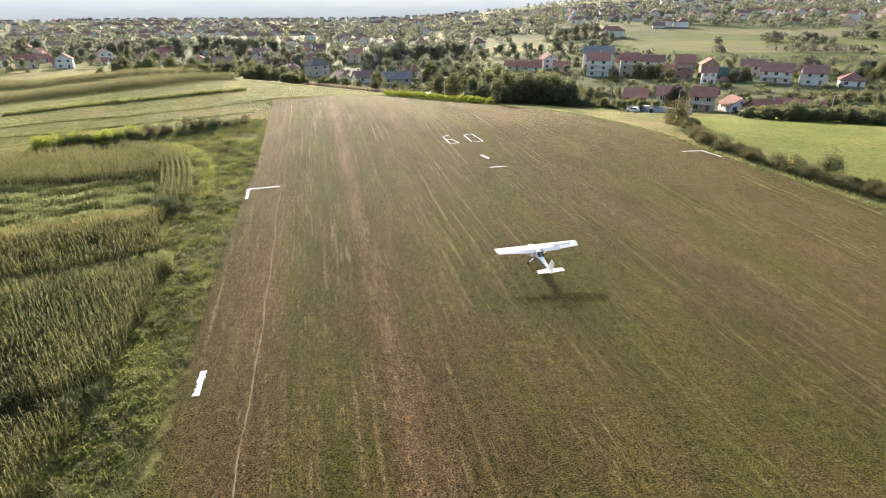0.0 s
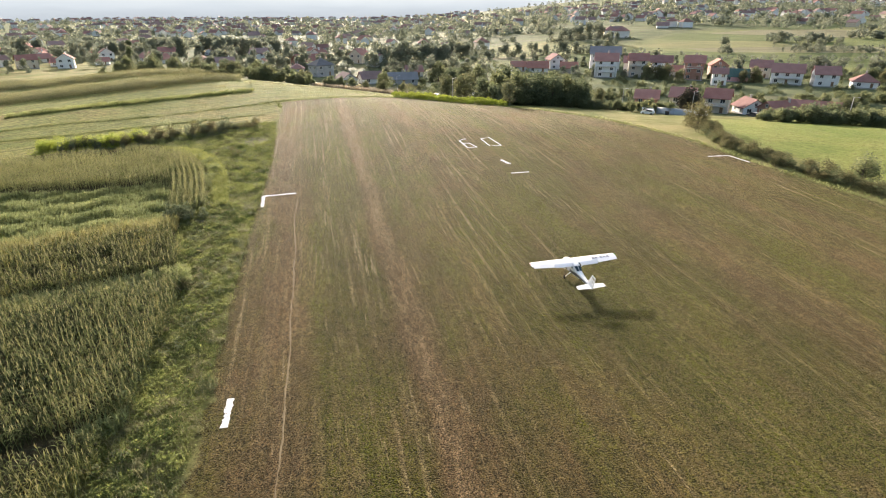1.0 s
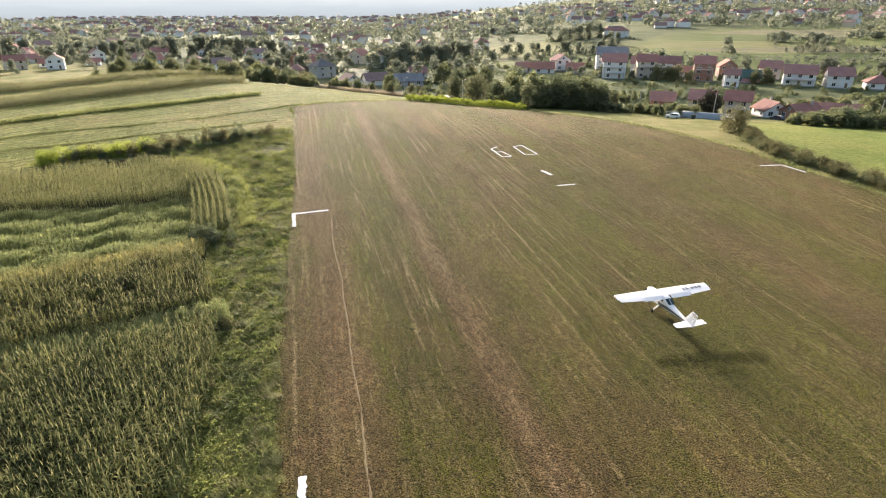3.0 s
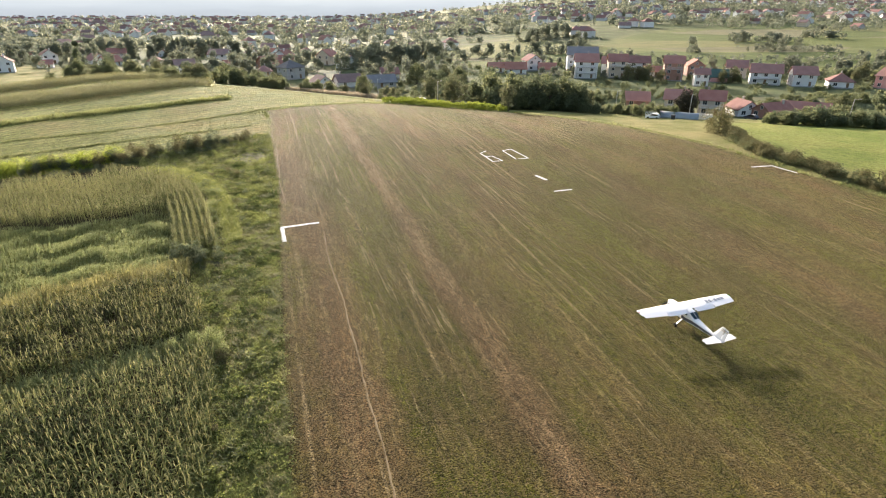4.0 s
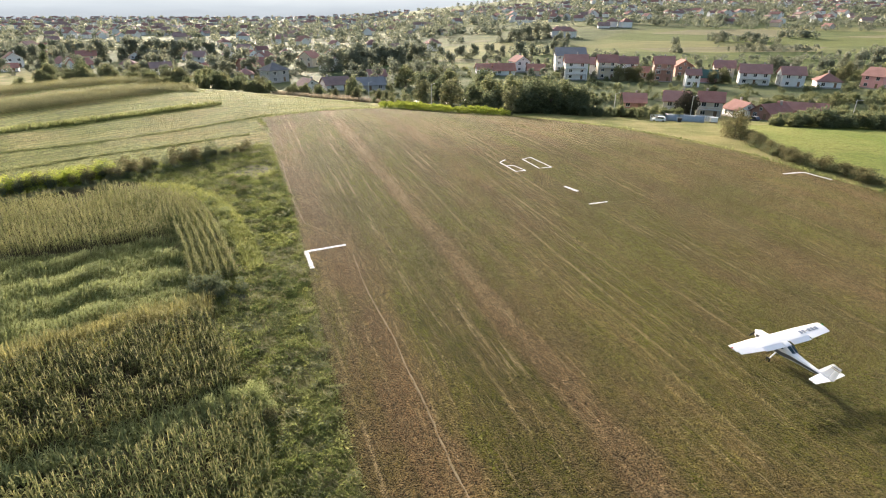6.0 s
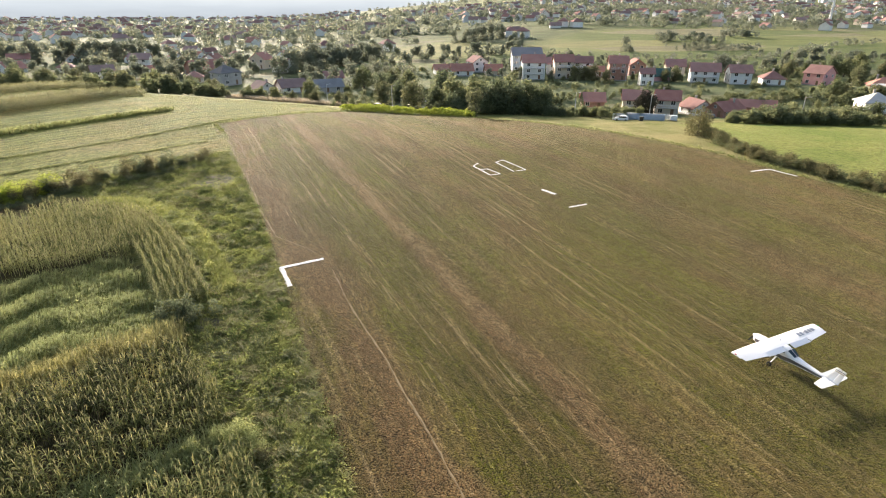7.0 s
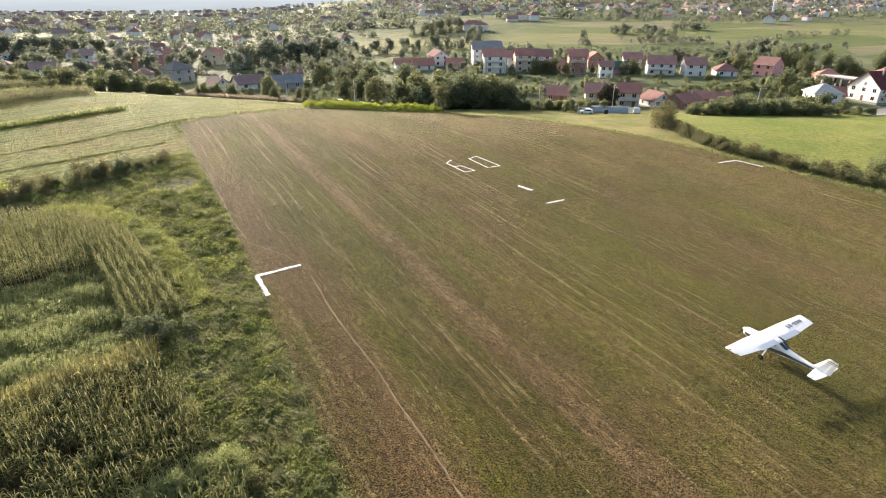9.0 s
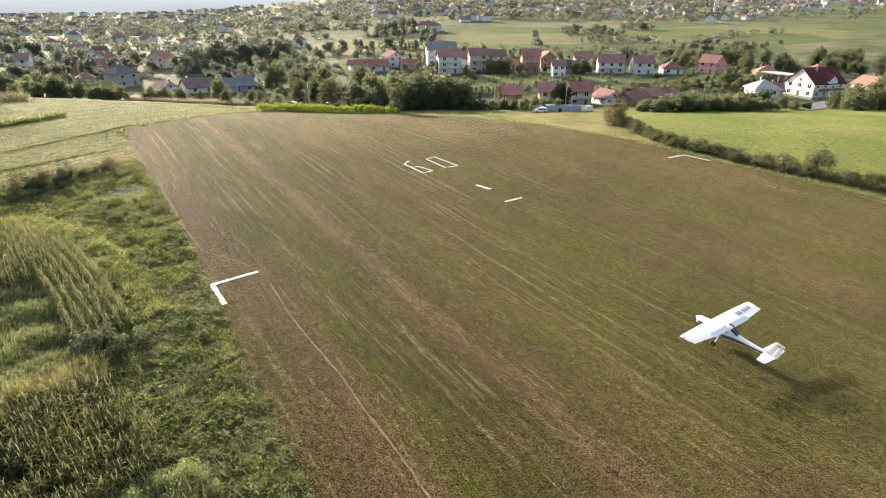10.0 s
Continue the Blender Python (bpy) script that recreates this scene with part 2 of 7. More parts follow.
def edge_gap(x, y, corners):
    """Distance to a polygon's outline, minus inside."""
    best = np.full(np.shape(x), 1e9)
    for (x0, y0), (x1, y1) in zip(corners, corners[1:] + corners[:1]):
        dx, dy = x1 - x0, y1 - y0
        t = np.clip(((x - x0) * dx + (y - y0) * dy) / (dx * dx + dy * dy), 0, 1)
        best = np.minimum(best, np.hypot(x - x0 - t * dx, y - y0 - t * dy))
    return np.where(inside(x, y, corners), -best, best)


STRIP = [(-13.0, -30), (-20.9, 29), (-22.8, 38.5), (-24.6, 44.5), (-27, 54), (-28.8, 62), (-31.2, 76), (-36.8, 102), (-42, 127), (-46.5, 149), (-49, 155), (-36.5, 164.5), (-21.5, 177), (-12, 182), (0, 179), (12, 171.5), (22, 161), (33, 144), (39, 130), (44.5, 117), (49, 101), (54, 88), (59, 76), (66, 50), (78, -30)]
WEEDS = [(-15, -30), (-22, 29), (-26, 49), (-30, 68), (-36, 100), (-42, 125), (-44, 132), (-52, 129), (-66, 116), (-62, 112), (-52, 104), (-45, 92), (-41.5, 78), (-38.6, 67), (-35.4, 58.5), (-31.6, 46), (-29.6, 37), (-30, 20), (-26, -30)]
MEADOW = [(60, 140), (56, 112), (64, 88), (74, 60), (90, -30), (320, -30), (230, 120), (180, 158), (128, 166), (96, 166), (64, 152)]
HAY = [(-42.5, 129), (-47, 150), (-50, 157), (-36, 167), (-20, 180), (-26, 205), (-60, 222), (-110, 235), (-190, 190), (-170, 120), (-95, 88), (-80, 106), (-66, 115)]
CORN_FIELD = [(-29, 37), (-31, 46), (-33, 58), (-36, 66), (-38, 76), (-42, 90), (-50, 103), (-62, 112), (-80, 106), (-120, 80), (-130, 30), (-100, -30), (-26, -30), (-30, 20)]

# ---- ground ----
def spaced(lo, hi, step, reach, growth):
    """Grid lines: even between lo and hi, then ever wider out to the reach."""
    mid = list(np.arange(lo, hi + step / 2, step))
    up, d = [mid[-1]], step
    while up[-1] < reach:
        d *= growth
        up.append(up[-1] + d)
    down, d = [mid[0]], step
    while down[-1] > -reach:
        d *= growth
        down.append(down[-1] - d)
    return np.array(down[:0:-1] + mid + up[1:])


gx, gy = spaced(-125, 125, 1.15, 4600, 1.07), spaced(15, 215, 1.15, 4600, 1.07)
GX, GY = np.meshgrid(gx, gy)
wob = 0.12 * np.sin(GX * 0.31 + 1.7 * np.sin(GY * 0.13)) + 0.08 * np.sin(GY * 0.23 + GX * 0.07)
near_edge = edge_gap(GX, GY, STRIP)
GZ = land(GX, GY) + wob * ease(0.5, 6, near_edge) * 0.6
nx, ny = len(gx), len(gy)
ids = np.arange(nx * ny).reshape(ny, nx)
quads = np.stack([ids[:-1, :-1], ids[:-1, 1:], ids[1:, 1:], ids[1:, :-1]], -1).reshape(-1, 4)
ground_mesh = quads_mesh("ground", np.stack([GX, GY, GZ], -1).reshape(-1, 3), quads)
ragged = 0.5 * np.sin(GX * 1.9 + GY * 1.3) + 0.4 * np.sin(GX * 0.7 - GY * 2.3)


def zone(name, values):
    a = ground_mesh.attributes.new(name, "FLOAT", "POINT")
    a.data.foreach_set("value", np.ascontiguousarray(values, dtype=np.float32).ravel())


def soft(corners, width, rough=1.0):
    return 1 - ease(-width, width, edge_gap(GX, GY, corners) + ragged * rough)


zone("strip", np.clip(0.5 - near_edge / 5, 0, 1))
GRASS_LOW = [(-41.2, 72.6), (-42.6, 76.4), (-48.6, 87), (-51, 88.3), (-57, 85.8), (-66, 84.6), (-84, 82.6), (-100, 84), (-100, 58), (-78, 55.6), (-54, 66.8), (-46, 71)]
MAIZE_ROWS = [(-42.8, 76.0), (-38.6, 76.6), (-42.2, 85), (-46, 93.8), (-50.5, 100.3), (-56, 104), (-64, 106), (-64, 101), (-57, 99), (-52.5, 95), (-50, 91), (-48.2, 86.5)]
zone("weeds", np.maximum(np.maximum(soft(WEEDS, 1.2), soft(GRASS_LOW, 1.2)), soft(MAIZE_ROWS, 1.2)))
zone("meadow", soft(MEADOW, 1.5))
zone("hay", soft(HAY, 1.5))
zone("soil", soft(CORN_FIELD, 1.0))
SCAR = [(-45.6, 119), (-43, 120.5), (-41, 117), (-40.6, 112.6), (-42.6, 110.6), (-45, 112.4), (-47.4, 113), (-48, 115.6)]
DIRT = [(-39.6, 73.4), (-37.6, 73.6), (-36.6, 72.2), (-37.4, 71.2), (-39.2, 71.6)]
zone("scar", np.maximum(soft(SCAR, 1.5, 1.5), soft(DIRT, 0.8, 0.4)))
vil = ease(0, 25, 0.35 * np.maximum(GX, 0) + 0.6 * np.minimum(GX, 0) + 0.87 * GY - 176)
FARFIELD = [(105, 345), (150, 318), (260, 300), (420, 330), (640, 470), (420, 620), (240, 560), (120, 440)]
NEARFIELD = [(-40, 350), (20, 352), (105, 352), (118, 440), (110, 520), (20, 480)]
zone("fields", np.maximum(np.maximum(soft(FARFIELD, 6, 4), soft(NEARFIELD, 5, 4)), ease(520, 900, np.hypot(GX, GY)) * 0.3))
zone("village", vil)
ground = tagged(new("ground", ground_mesh), "grass airstrip, farm fields and valley floor in one sheet", "ground", kind="structure")

gm, gn, gl, gb = shader("land")
gb.inputs["Sheen Roughness"].default_value = 0.25
gb.inputs["Sheen Tint"].default_value = (1.0, 0.9, 0.5, 1)
gb.inputs["Roughness"].default_value = 0.9
gb.inputs["Specular IOR Level"].default_value = 0.05
geo = gn.new("ShaderNodeNewGeometry")
turned = gn.new("ShaderNodeMapping")
turned.inputs["Rotation"].default_value = (0, 0, -AXIS)
gl.new(geo.outputs["Position"], turned.inputs["Vector"])


def tex(source, scale, stretch=(1, 1, 1), detail=4.0, roughness=0.55, distortion=0.0):
    mp = gn.new("ShaderNodeMapping")
    mp.inputs["Scale"].default_value = stretch
    gl.new(source, mp.inputs["Vector"])
    t = add(gn, "ShaderNodeTexNoise", Scale=scale, Detail=detail, Roughness=roughness, Distortion=distortion)
    gl.new(mp.outputs["Vector"], t.inputs["Vector"])
    return t.outputs["Fac"]


def spread(value, lo, hi):
    m = gn.new("ShaderNodeMapRange")
    m.inputs["From Min"].default_value, m.inputs["From Max"].default_value = lo, hi
    gl.new(value, m.inputs["Value"])
    return m.outputs[0]


def blend(fac, a, b, kind="MIX"):
    m = gn.new("ShaderNodeMix")
    m.data_type, m.blend_type = "RGBA", kind
    for value, slot in ((fac, 0), (a, 6), (b, 7)):
        if isinstance(value, (tuple, float, int)):
            m.inputs[slot].default_value = (*value, 1) if isinstance(value, tuple) else value
        else:
            gl.new(value, m.inputs[slot])
    return m.outputs[2]


def attr(name):
    a = gn.new("ShaderNodeAttribute")
    a.attribute_name = name
    return a.outputs["Fac"]


def calc(op, a, b):
    m = gn.new("ShaderNodeMath")
    m.operation = op
    for value, slot in ((a, 0), (b, 1)):
        if isinstance(value, (float, int)):
            m.inputs[slot].default_value = value
        else:
            gl.new(value, m.inputs[slot])
    return m.outputs[0]


P, T = geo.outputs["Position"], turned.outputs["Vector"]
grain = tex(P, 5.0, detail=6.0, roughness=0.75)
grain_fine = tex(P, 16.0, detail=3.0, roughness=0.7)
# the mown strip: green and brown patches, drawn out along the mowing, with paler wheel and mower lines
patches = tex(T, 0.06, (1, 0.4, 1), 4.0, 0.6, 0.6)
bands = tex(T, 0.3, (1, 0.012, 1), 3.0, 0.6)
lines = tex(T, 1.5, (1, 0.006, 1), 3.0, 0.6)
speckle = tex(T, 2.6, (1, 0.55, 1), 5.0, 0.75)
mown = calc("ADD", calc("MULTIPLY", patches, 0.75), calc("ADD", calc("MULTIPLY", bands, 0.45), calc("MULTIPLY", calc("SUBTRACT", tex(T, 0.4, (1, 0.45, 1), 4.0, 0.65), 0.5), 0.55)))
lanes = gn.new("ShaderNodeSeparateXYZ")
gl.new(T, lanes.inputs[0])
lane_at = spread(calc("ADD", lanes.outputs["X"], calc("MULTIPLY", tex(T, 0.25, (1, 0.3, 1), 3.0), 1.6)), -19.0, 71.0)
lane = ramp(gn, [(0.0, (0.1, 0.1, 0.1)), (0.078, (0.12, 0.12, 0.12)), (0.1, (0.8, 0.8, 0.8)), (0.135, (0.62, 0.62, 0.62)), (0.16, (0.08, 0.08, 0.08)), (0.232, (0.1, 0.1, 0.1)), (0.246, (1, 1, 1)), (0.266, (0.9, 0.9, 0.9)), (0.285, (0.15, 0.15, 0.15)), (0.4, (0.35, 0.35, 0.35)), (0.5, (0.05, 0.05, 0.05)), (0.64, (0.1, 0.1, 0.1)), (0.67, (0.9, 0.9, 0.9)), (0.7, (0.4, 0.4, 0.4)), (0.8, (0.45, 0.45, 0.45)), (1.0, (0.45, 0.45, 0.45))])
gl.new(lane_at, lane.inputs["Fac"])
mown = calc("ADD", mown, calc("MULTIPLY", lane.outputs["Color"], 0.3))
strip_col = blend(spread(mown, 0.57, 0.84), (0.07, 0.08, 0.004), (0.127, 0.084, 0.043))
tone = tex(T, 0.13, (1, 0.35, 1), 4.0, 0.6, 0.4)
strip_col = blend(spread(tone, 0.36, 0.66), blend(1.0, strip_col, (0.72, 0.7, 0.66), "MULTIPLY"), blend(1.0, strip_col, (1.22, 1.2, 1.08), "MULTIPLY"))
threads = tex(T, 3.2, (1, 0.0015, 1), 2.0, 0.6)
broken = spread(tex(T, 0.2, (1, 0.12, 1), 3.0), 0.38, 0.62)
strip_col = blend(calc("MULTIPLY", spread(lines, 0.5, 0.66), calc("ADD", calc("MULTIPLY", broken, 0.3), 0.16)), strip_col, (0.19, 0.14, 0.075))
strip_col = blend(calc("MULTIPLY", spread(lines, 0.46, 0.3), 0.4), strip_col, (0.055, 0.052, 0.012))
strip_col = blend(calc("MULTIPLY", spread(threads, 0.62, 0.68), calc("MULTIPLY", broken, 0.75)), strip_col, (0.3, 0.24, 0.145))
# regular pale rows left by the mower
rows_wave = add(gn, "ShaderNodeTexWave", Scale=0.225, Distortion=0.0)
rows_wave.bands_direction = "X"
wander = gn.new("ShaderNodeCombineXYZ")
gl.new(calc("ADD", lanes.outputs["X"], calc("MULTIPLY", tex(T, 0.06, (1, 0.5, 1), 2.0), 2.4)), wander.inputs[0])
gl.new(wander.outputs[0], rows_wave.inputs["Vector"])
row_fac = calc("MULTIPLY", calc("MULTIPLY", spread(rows_wave.outputs["Fac"], 0.7, 0.97), spread(tex(T, 0.45, (1, 0.05, 1), 4.0, 0.7), 0.45, 0.62)), spread(tex(T, 0.09, (1, 0.5, 1), 3.0), 0.4, 0.6))
strip_col = blend(calc("MULTIPLY", row_fac, 0.9), strip_col, (0.26, 0.2, 0.11))
# the pale wheel track worn down the middle
track = calc("MULTIPLY", spread(calc("ABSOLUTE", calc("SUBTRACT", lane_at, 0.256), 0.0), 0.016, 0.004), spread(tex(T, 1.6, (1, 0.2, 1), 4.0, 0.75), 0.4, 0.62))
strip_col = blend(calc("MULTIPLY", track, 0.72), strip_col, (0.24, 0.17, 0.1))
clod = tex(T, 8.0, (1, 1.3, 1), 3.0, 0.65)
# strong speckle and clod contrast also paints lit tufts and shaded gaps
strip_col = blend(spread(speckle, 0.4, 0.68), blend(1.0, strip_col, (0.5, 0.5, 0.48), "MULTIPLY"), blend(1.0, strip_col, (1.4, 1.36, 1.32), "MULTIPLY"))
strip_col = blend(spread(clod, 0.41, 0.6), blend(1.0, strip_col, (0.12, 0.115, 0.1), "MULTIPLY"), blend(1.0, strip_col, (1.9, 1.84, 1.7), "MULTIPLY"))
# hay: pale stubble with swaths
swath_map = gn.new("ShaderNodeMapping")
swath_map.inputs["Rotation"].default_value = (0, 0, radians(-32))
gl.new(P, swath_map.inputs["Vector"])
SW = swath_map.outputs["Vector"]
swath = tex(SW, 0.38, (0.03, 1, 1), 2.0, 0.6)
rowing = add(gn, "ShaderNodeTexWave", Scale=0.047, Distortion=0.7, Detail=2.0)
rowing.bands_direction = "Y"
gl.new(SW, rowing.inputs["Vector"])
hay_col = blend(spread(swath, 0.38, 0.6), (0.19, 0.215, 0.062), (0.27, 0.27, 0.095))
mower = add(gn, "ShaderNodeTexWave", Scale=0.15, Distortion=0.5, Detail=2.0)
mower.bands_direction = "Y"
gl.new(SW, mower.inputs["Vector"])
hay_col = blend(calc("MULTIPLY", spread(mower.outputs["Fac"], 0.45, 0.05), calc("MULTIPLY", spread(tex(SW, 0.06, (0.3, 1, 1), 3.0), 0.3, 0.5), 0.7)), hay_col, (0.1, 0.12, 0.025))
hay_col = blend(calc("MULTIPLY", spread(rowing.outputs["Fac"], 0.16, 0.02), 0.6), hay_col, (0.1, 0.115, 0.03))
hay_col = blend(calc("MULTIPLY", spread(tex(P, 0.045, detail=4.0), 0.5, 0.7), 0.6), hay_col, (0.3, 0.22, 0.1))
meadow_col = blend(spread(tex(P, 0.05, detail=5.0, distortion=0.5), 0.35, 0.65), (0.15, 0.2, 0.045), (0.245, 0.255, 0.078))
meadow_col = blend(spread(tex(P, 1.3, detail=4.0), 0.5, 0.75), meadow_col, (0.12, 0.135, 0.04))
weed_col = blend(spread(tex(P, 0.6, detail=5.0), 0.35, 0.65), (0.14, 0.16, 0.042), (0.26, 0.26, 0.09))
soil_col = blend(spread(tex(P, 0.8, detail=5.0), 0.35, 0.65), (0.045, 0.042, 0.02), (0.1, 0.085, 0.045))
scar_col = blend(spread(tex(P, 0.9, detail=5.0), 0.35, 0.65), (0.085, 0.075, 0.058), (0.22, 0.195, 0.155))
# open country: plots of differing crops
cells = add(gn, "ShaderNodeTexVoronoi", Scale=0.013, Randomness=0.9)
cmap = gn.new("ShaderNodeMapping")
cmap.inputs["Rotation"].default_value = (0, 0, radians(20))
cmap.inputs["Scale"].default_value = (0.6, 1.6, 1)
gl.new(P, cmap.inputs["Vector"])
gl.new(cmap.outputs["Vector"], cells.inputs["Vector"])
sep = gn.new("ShaderNodeSeparateColor")
gl.new(cells.outputs["Color"], sep.inputs["Color"])
plots = ramp(gn, [(0.0, (0.17, 0.2, 0.085)), (0.3, (0.26, 0.26, 0.125)), (0.5, (0.2, 0.225, 0.09)), (0.65, (0.26, 0.245, 0.15)), (0.82, (0.23, 0.245, 0.11))])
plots.color_ramp.interpolation = "CONSTANT"
plot_grain = tex(cmap.outputs["Vector"], 0.16, (0.35, 1.6, 1), 6.0, 0.7)
gl.new(sep.outputs["Red"], plots.inputs["Fac"])
# garden tones lightened and greyed, a little haze put into the ground colour
garden = blend(spread(tex(P, 0.09, detail=5.0), 0.38, 0.62), (0.11, 0.13, 0.065), (0.19, 0.2, 0.105))
rough_col = blend(spread(tex(P, 0.12, detail=5.0), 0.35, 0.65), (0.15, 0.165, 0.05), (0.28, 0.25, 0.11))
yards = add(gn, "ShaderNodeTexVoronoi", Scale=0.045, Randomness=1.0)
gl.new(cmap.outputs["Vector"], yards.inputs["Vector"])
ysep = gn.new("ShaderNodeSeparateColor")
gl.new(yards.outputs["Color"], ysep.inputs["Color"])
yard_col = ramp(gn, [(0.0, (0.1, 0.125, 0.06)), (0.3, (0.16, 0.18, 0.08)), (0.55, (0.12, 0.145, 0.065)), (0.75, (0.21, 0.2, 0.12)), (0.9, (0.1, 0.12, 0.06))])
yard_col.color_ramp.interpolation = "CONSTANT"
gl.new(ysep.outputs["Red"], yard_col.inputs["Fac"])
garden = blend(0.55, garden, yard_col.outputs["Color"])
tufty = tex(SW, 1.5, (0.6, 1, 1), 4.0, 0.75)
hay_col = blend(spread(tufty, 0.38, 0.62), blend(1.0, hay_col, (0.4, 0.44, 0.34), "MULTIPLY"), blend(1.0, hay_col, (1.35, 1.32, 1.25), "MULTIPLY"))
meadow_col = blend(spread(tufty, 0.38, 0.62), blend(1.0, meadow_col, (0.82, 0.84, 0.8), "MULTIPLY"), blend(1.0, meadow_col, (1.12, 1.1, 1.08), "MULTIPLY"))
col = blend(attr("village"), rough_col, garden)
plot_col = blend(spread(plot_grain, 0.36, 0.64), blend(1.0, plots.outputs["Color"], (0.62, 0.66, 0.62), "MULTIPLY"), blend(1.0, plots.outputs["Color"], (1.12, 1.06, 1.0), "MULTIPLY"))
col = blend(attr("fields"), col, plot_col)
strip_fac = spread(calc("ADD", attr("strip"), calc("MULTIPLY", calc("SUBTRACT", tex(P, 0.55, detail=5.0, roughness=0.7), 0.5), 0.75)), 0.32, 0.46)
gl.new(calc("ADD", calc("MULTIPLY", strip_fac, 0.26), calc("MULTIPLY", attr("meadow"), 0.05)), gb.inputs["Sheen Weight"])
for name, c in (("hay", hay_col), ("meadow", meadow_col), ("soil", soil_col), ("weeds", weed_col), ("strip", strip_col), ("scar", scar_col)):
    col = blend(strip_fac if name == "strip" else attr(name), col, c)
shade = blend(spread(grain, 0.3, 0.7), (0.7, 0.7, 0.7), (1.25, 1.25, 1.25))
col = blend(1.0, col, shade, "MULTIPLY")
gl.new(col, gb.inputs["Base Color"])
bump = add(gn, "ShaderNodeBump", Strength=1.0, Distance=0.12)
gl.new(calc("ADD", calc("ADD", grain, calc("MULTIPLY", grain_fine, 0.4)), calc("ADD", calc("MULTIPLY", clod, 1.6), calc("MULTIPLY", calc("MULTIPLY", tufty, 3.0), attr("hay")))), bump.inputs["Height"])
gl.new(bump.outputs["Normal"], gb.inputs["Normal"])
ground_mesh.materials.append(gm)

# ---- white sheets laid out on the strip ----
def cloth_strip(bm, pts, width, rng):
    """A crumpled band of cloth along a line of points, lying on the grass."""
    line = []
    for (x0, y0), (x1, y1) in zip(pts, pts[1:]):
        n = max(2, int(math.hypot(x1 - x0, y1 - y0) / 0.2))
        line += [(x0 + (x1 - x0) * i / n, y0 + (y1 - y0) * i / n) for i in range(n)]
    line.append(pts[-1])
    rows = []
    for i, (x, y) in enumerate(line):
        ax, ay = line[max(0, i - 1)]
        bx, by = line[min(len(line) - 1, i + 1)]
        d = math.hypot(bx - ax, by - ay) or 1
        sx, sy = -(by - ay) / d, (bx - ax) / d
        half = width / 2 * rng.uniform(0.7, 1.2)
        mid = rng.uniform(-0.06, 0.06)
        row = []
        for k in (-1, -0.33, 0.33, 1):
            px, py = x + sx * (half * k + mid), y + sy * (half * k + mid)
            row.append(bm.verts.new((px, py, ground_at(px, py) + 0.03 + (0.0 if abs(k) == 1 else rng.uniform(0.0, 0.04)))))
        rows.append(row)
    for a, b in zip(rows, rows[1:]):
        for k in range(3):
            bm.faces.new((a[k], a[k + 1], b[k + 1], b[k]))


def laid_sheet(name, lines, width, label, category, seed):
    rng = random.Random(seed)
    bm = bmesh.new()
    for pts in lines:
        cloth_strip(bm, pts, width, rng)
    geom = bmesh.ops.extrude_face_region(bm, geom=bm.faces[:])
    for v in geom["geom"]:
        if isinstance(v, bmesh.types.BMVert):
            v.co.z -= 0.02
    return tagged(part(name, bm, CLOTH), label, category, "airstrip markings")


MARKS = (
    ("corner_marker", [[(-31.2, 78.5), (-32.3, 82.9), (-27.7, 84.2)]], 0.5, "white cloth corner marking pegged on mown grass"),
    ("corner_marker", [[(44.0, 102.5), (48.0, 102.9), (49.8, 98.7)]], 0.42, "white cloth corner marking near the hedge side"),
    ("edge_marker", [[(-21.0, 34.9), (-21.6, 38.0)]], 0.5, "frayed white cloth edge marking on the strip"),
    ("runway_dash", [[(5.7, 101.1), (6.9, 98.7)]], 0.55, "short white cloth dash on mown grass"),
    ("runway_dash", [[(6.65, 93.4), (9.7, 94.0)]], 0.36, "thin white cloth dash across the strip"),
    ("runway_number", [[(-0.35, 116.1), (-1.6, 114.6), (-0.1, 109.35), (1.75, 109.65), (0.35, 112.6), (-1.0, 112.5)]], 0.26, "number 6 laid out in white cloth strips"),
    ("runway_number", [[(4.4, 110.4), (2.9, 116.0), (4.65, 117.0), (6.65, 110.9), (4.75, 110.6)]], 0.26, "number 0 laid out in white cloth strips"),
)
for i, (name, lines_, width, label) in enumerate(MARKS):
    laid_sheet(name, lines_, width, label, "ground marking", i)

# the footpath worn along the strip
PATHS = ([(-12.5, 15), (-15.6, 29), (-18.1, 42), (-20.2, 51.4), (-22.5, 62.4), (-25.9, 75.8), (-26.8, 82.2)], [(-27.9, 84.8), (-29.6, 87.4), (-33.2, 91.5), (-35.2, 98), (-37.0, 106.3), (-40.4, 122)])
RUTS = [[(-62.6 + d, 190), (-58.2 + d, 176.3), (-53.8 + d, 165), (-50.4 + d, 155.8), (-46.7 + d, 146.2), (-43.0 + d, 136.1), (-41.6 + d, 128)] for d in (-0.8, 0.8)]
TRODDEN = surface("trodden pale straw", (0.18, 0.135, 0.075), (0.31, 0.245, 0.145), rough=0.95, scale=1.2, grain=8, bump=0.6, spec=0.1)
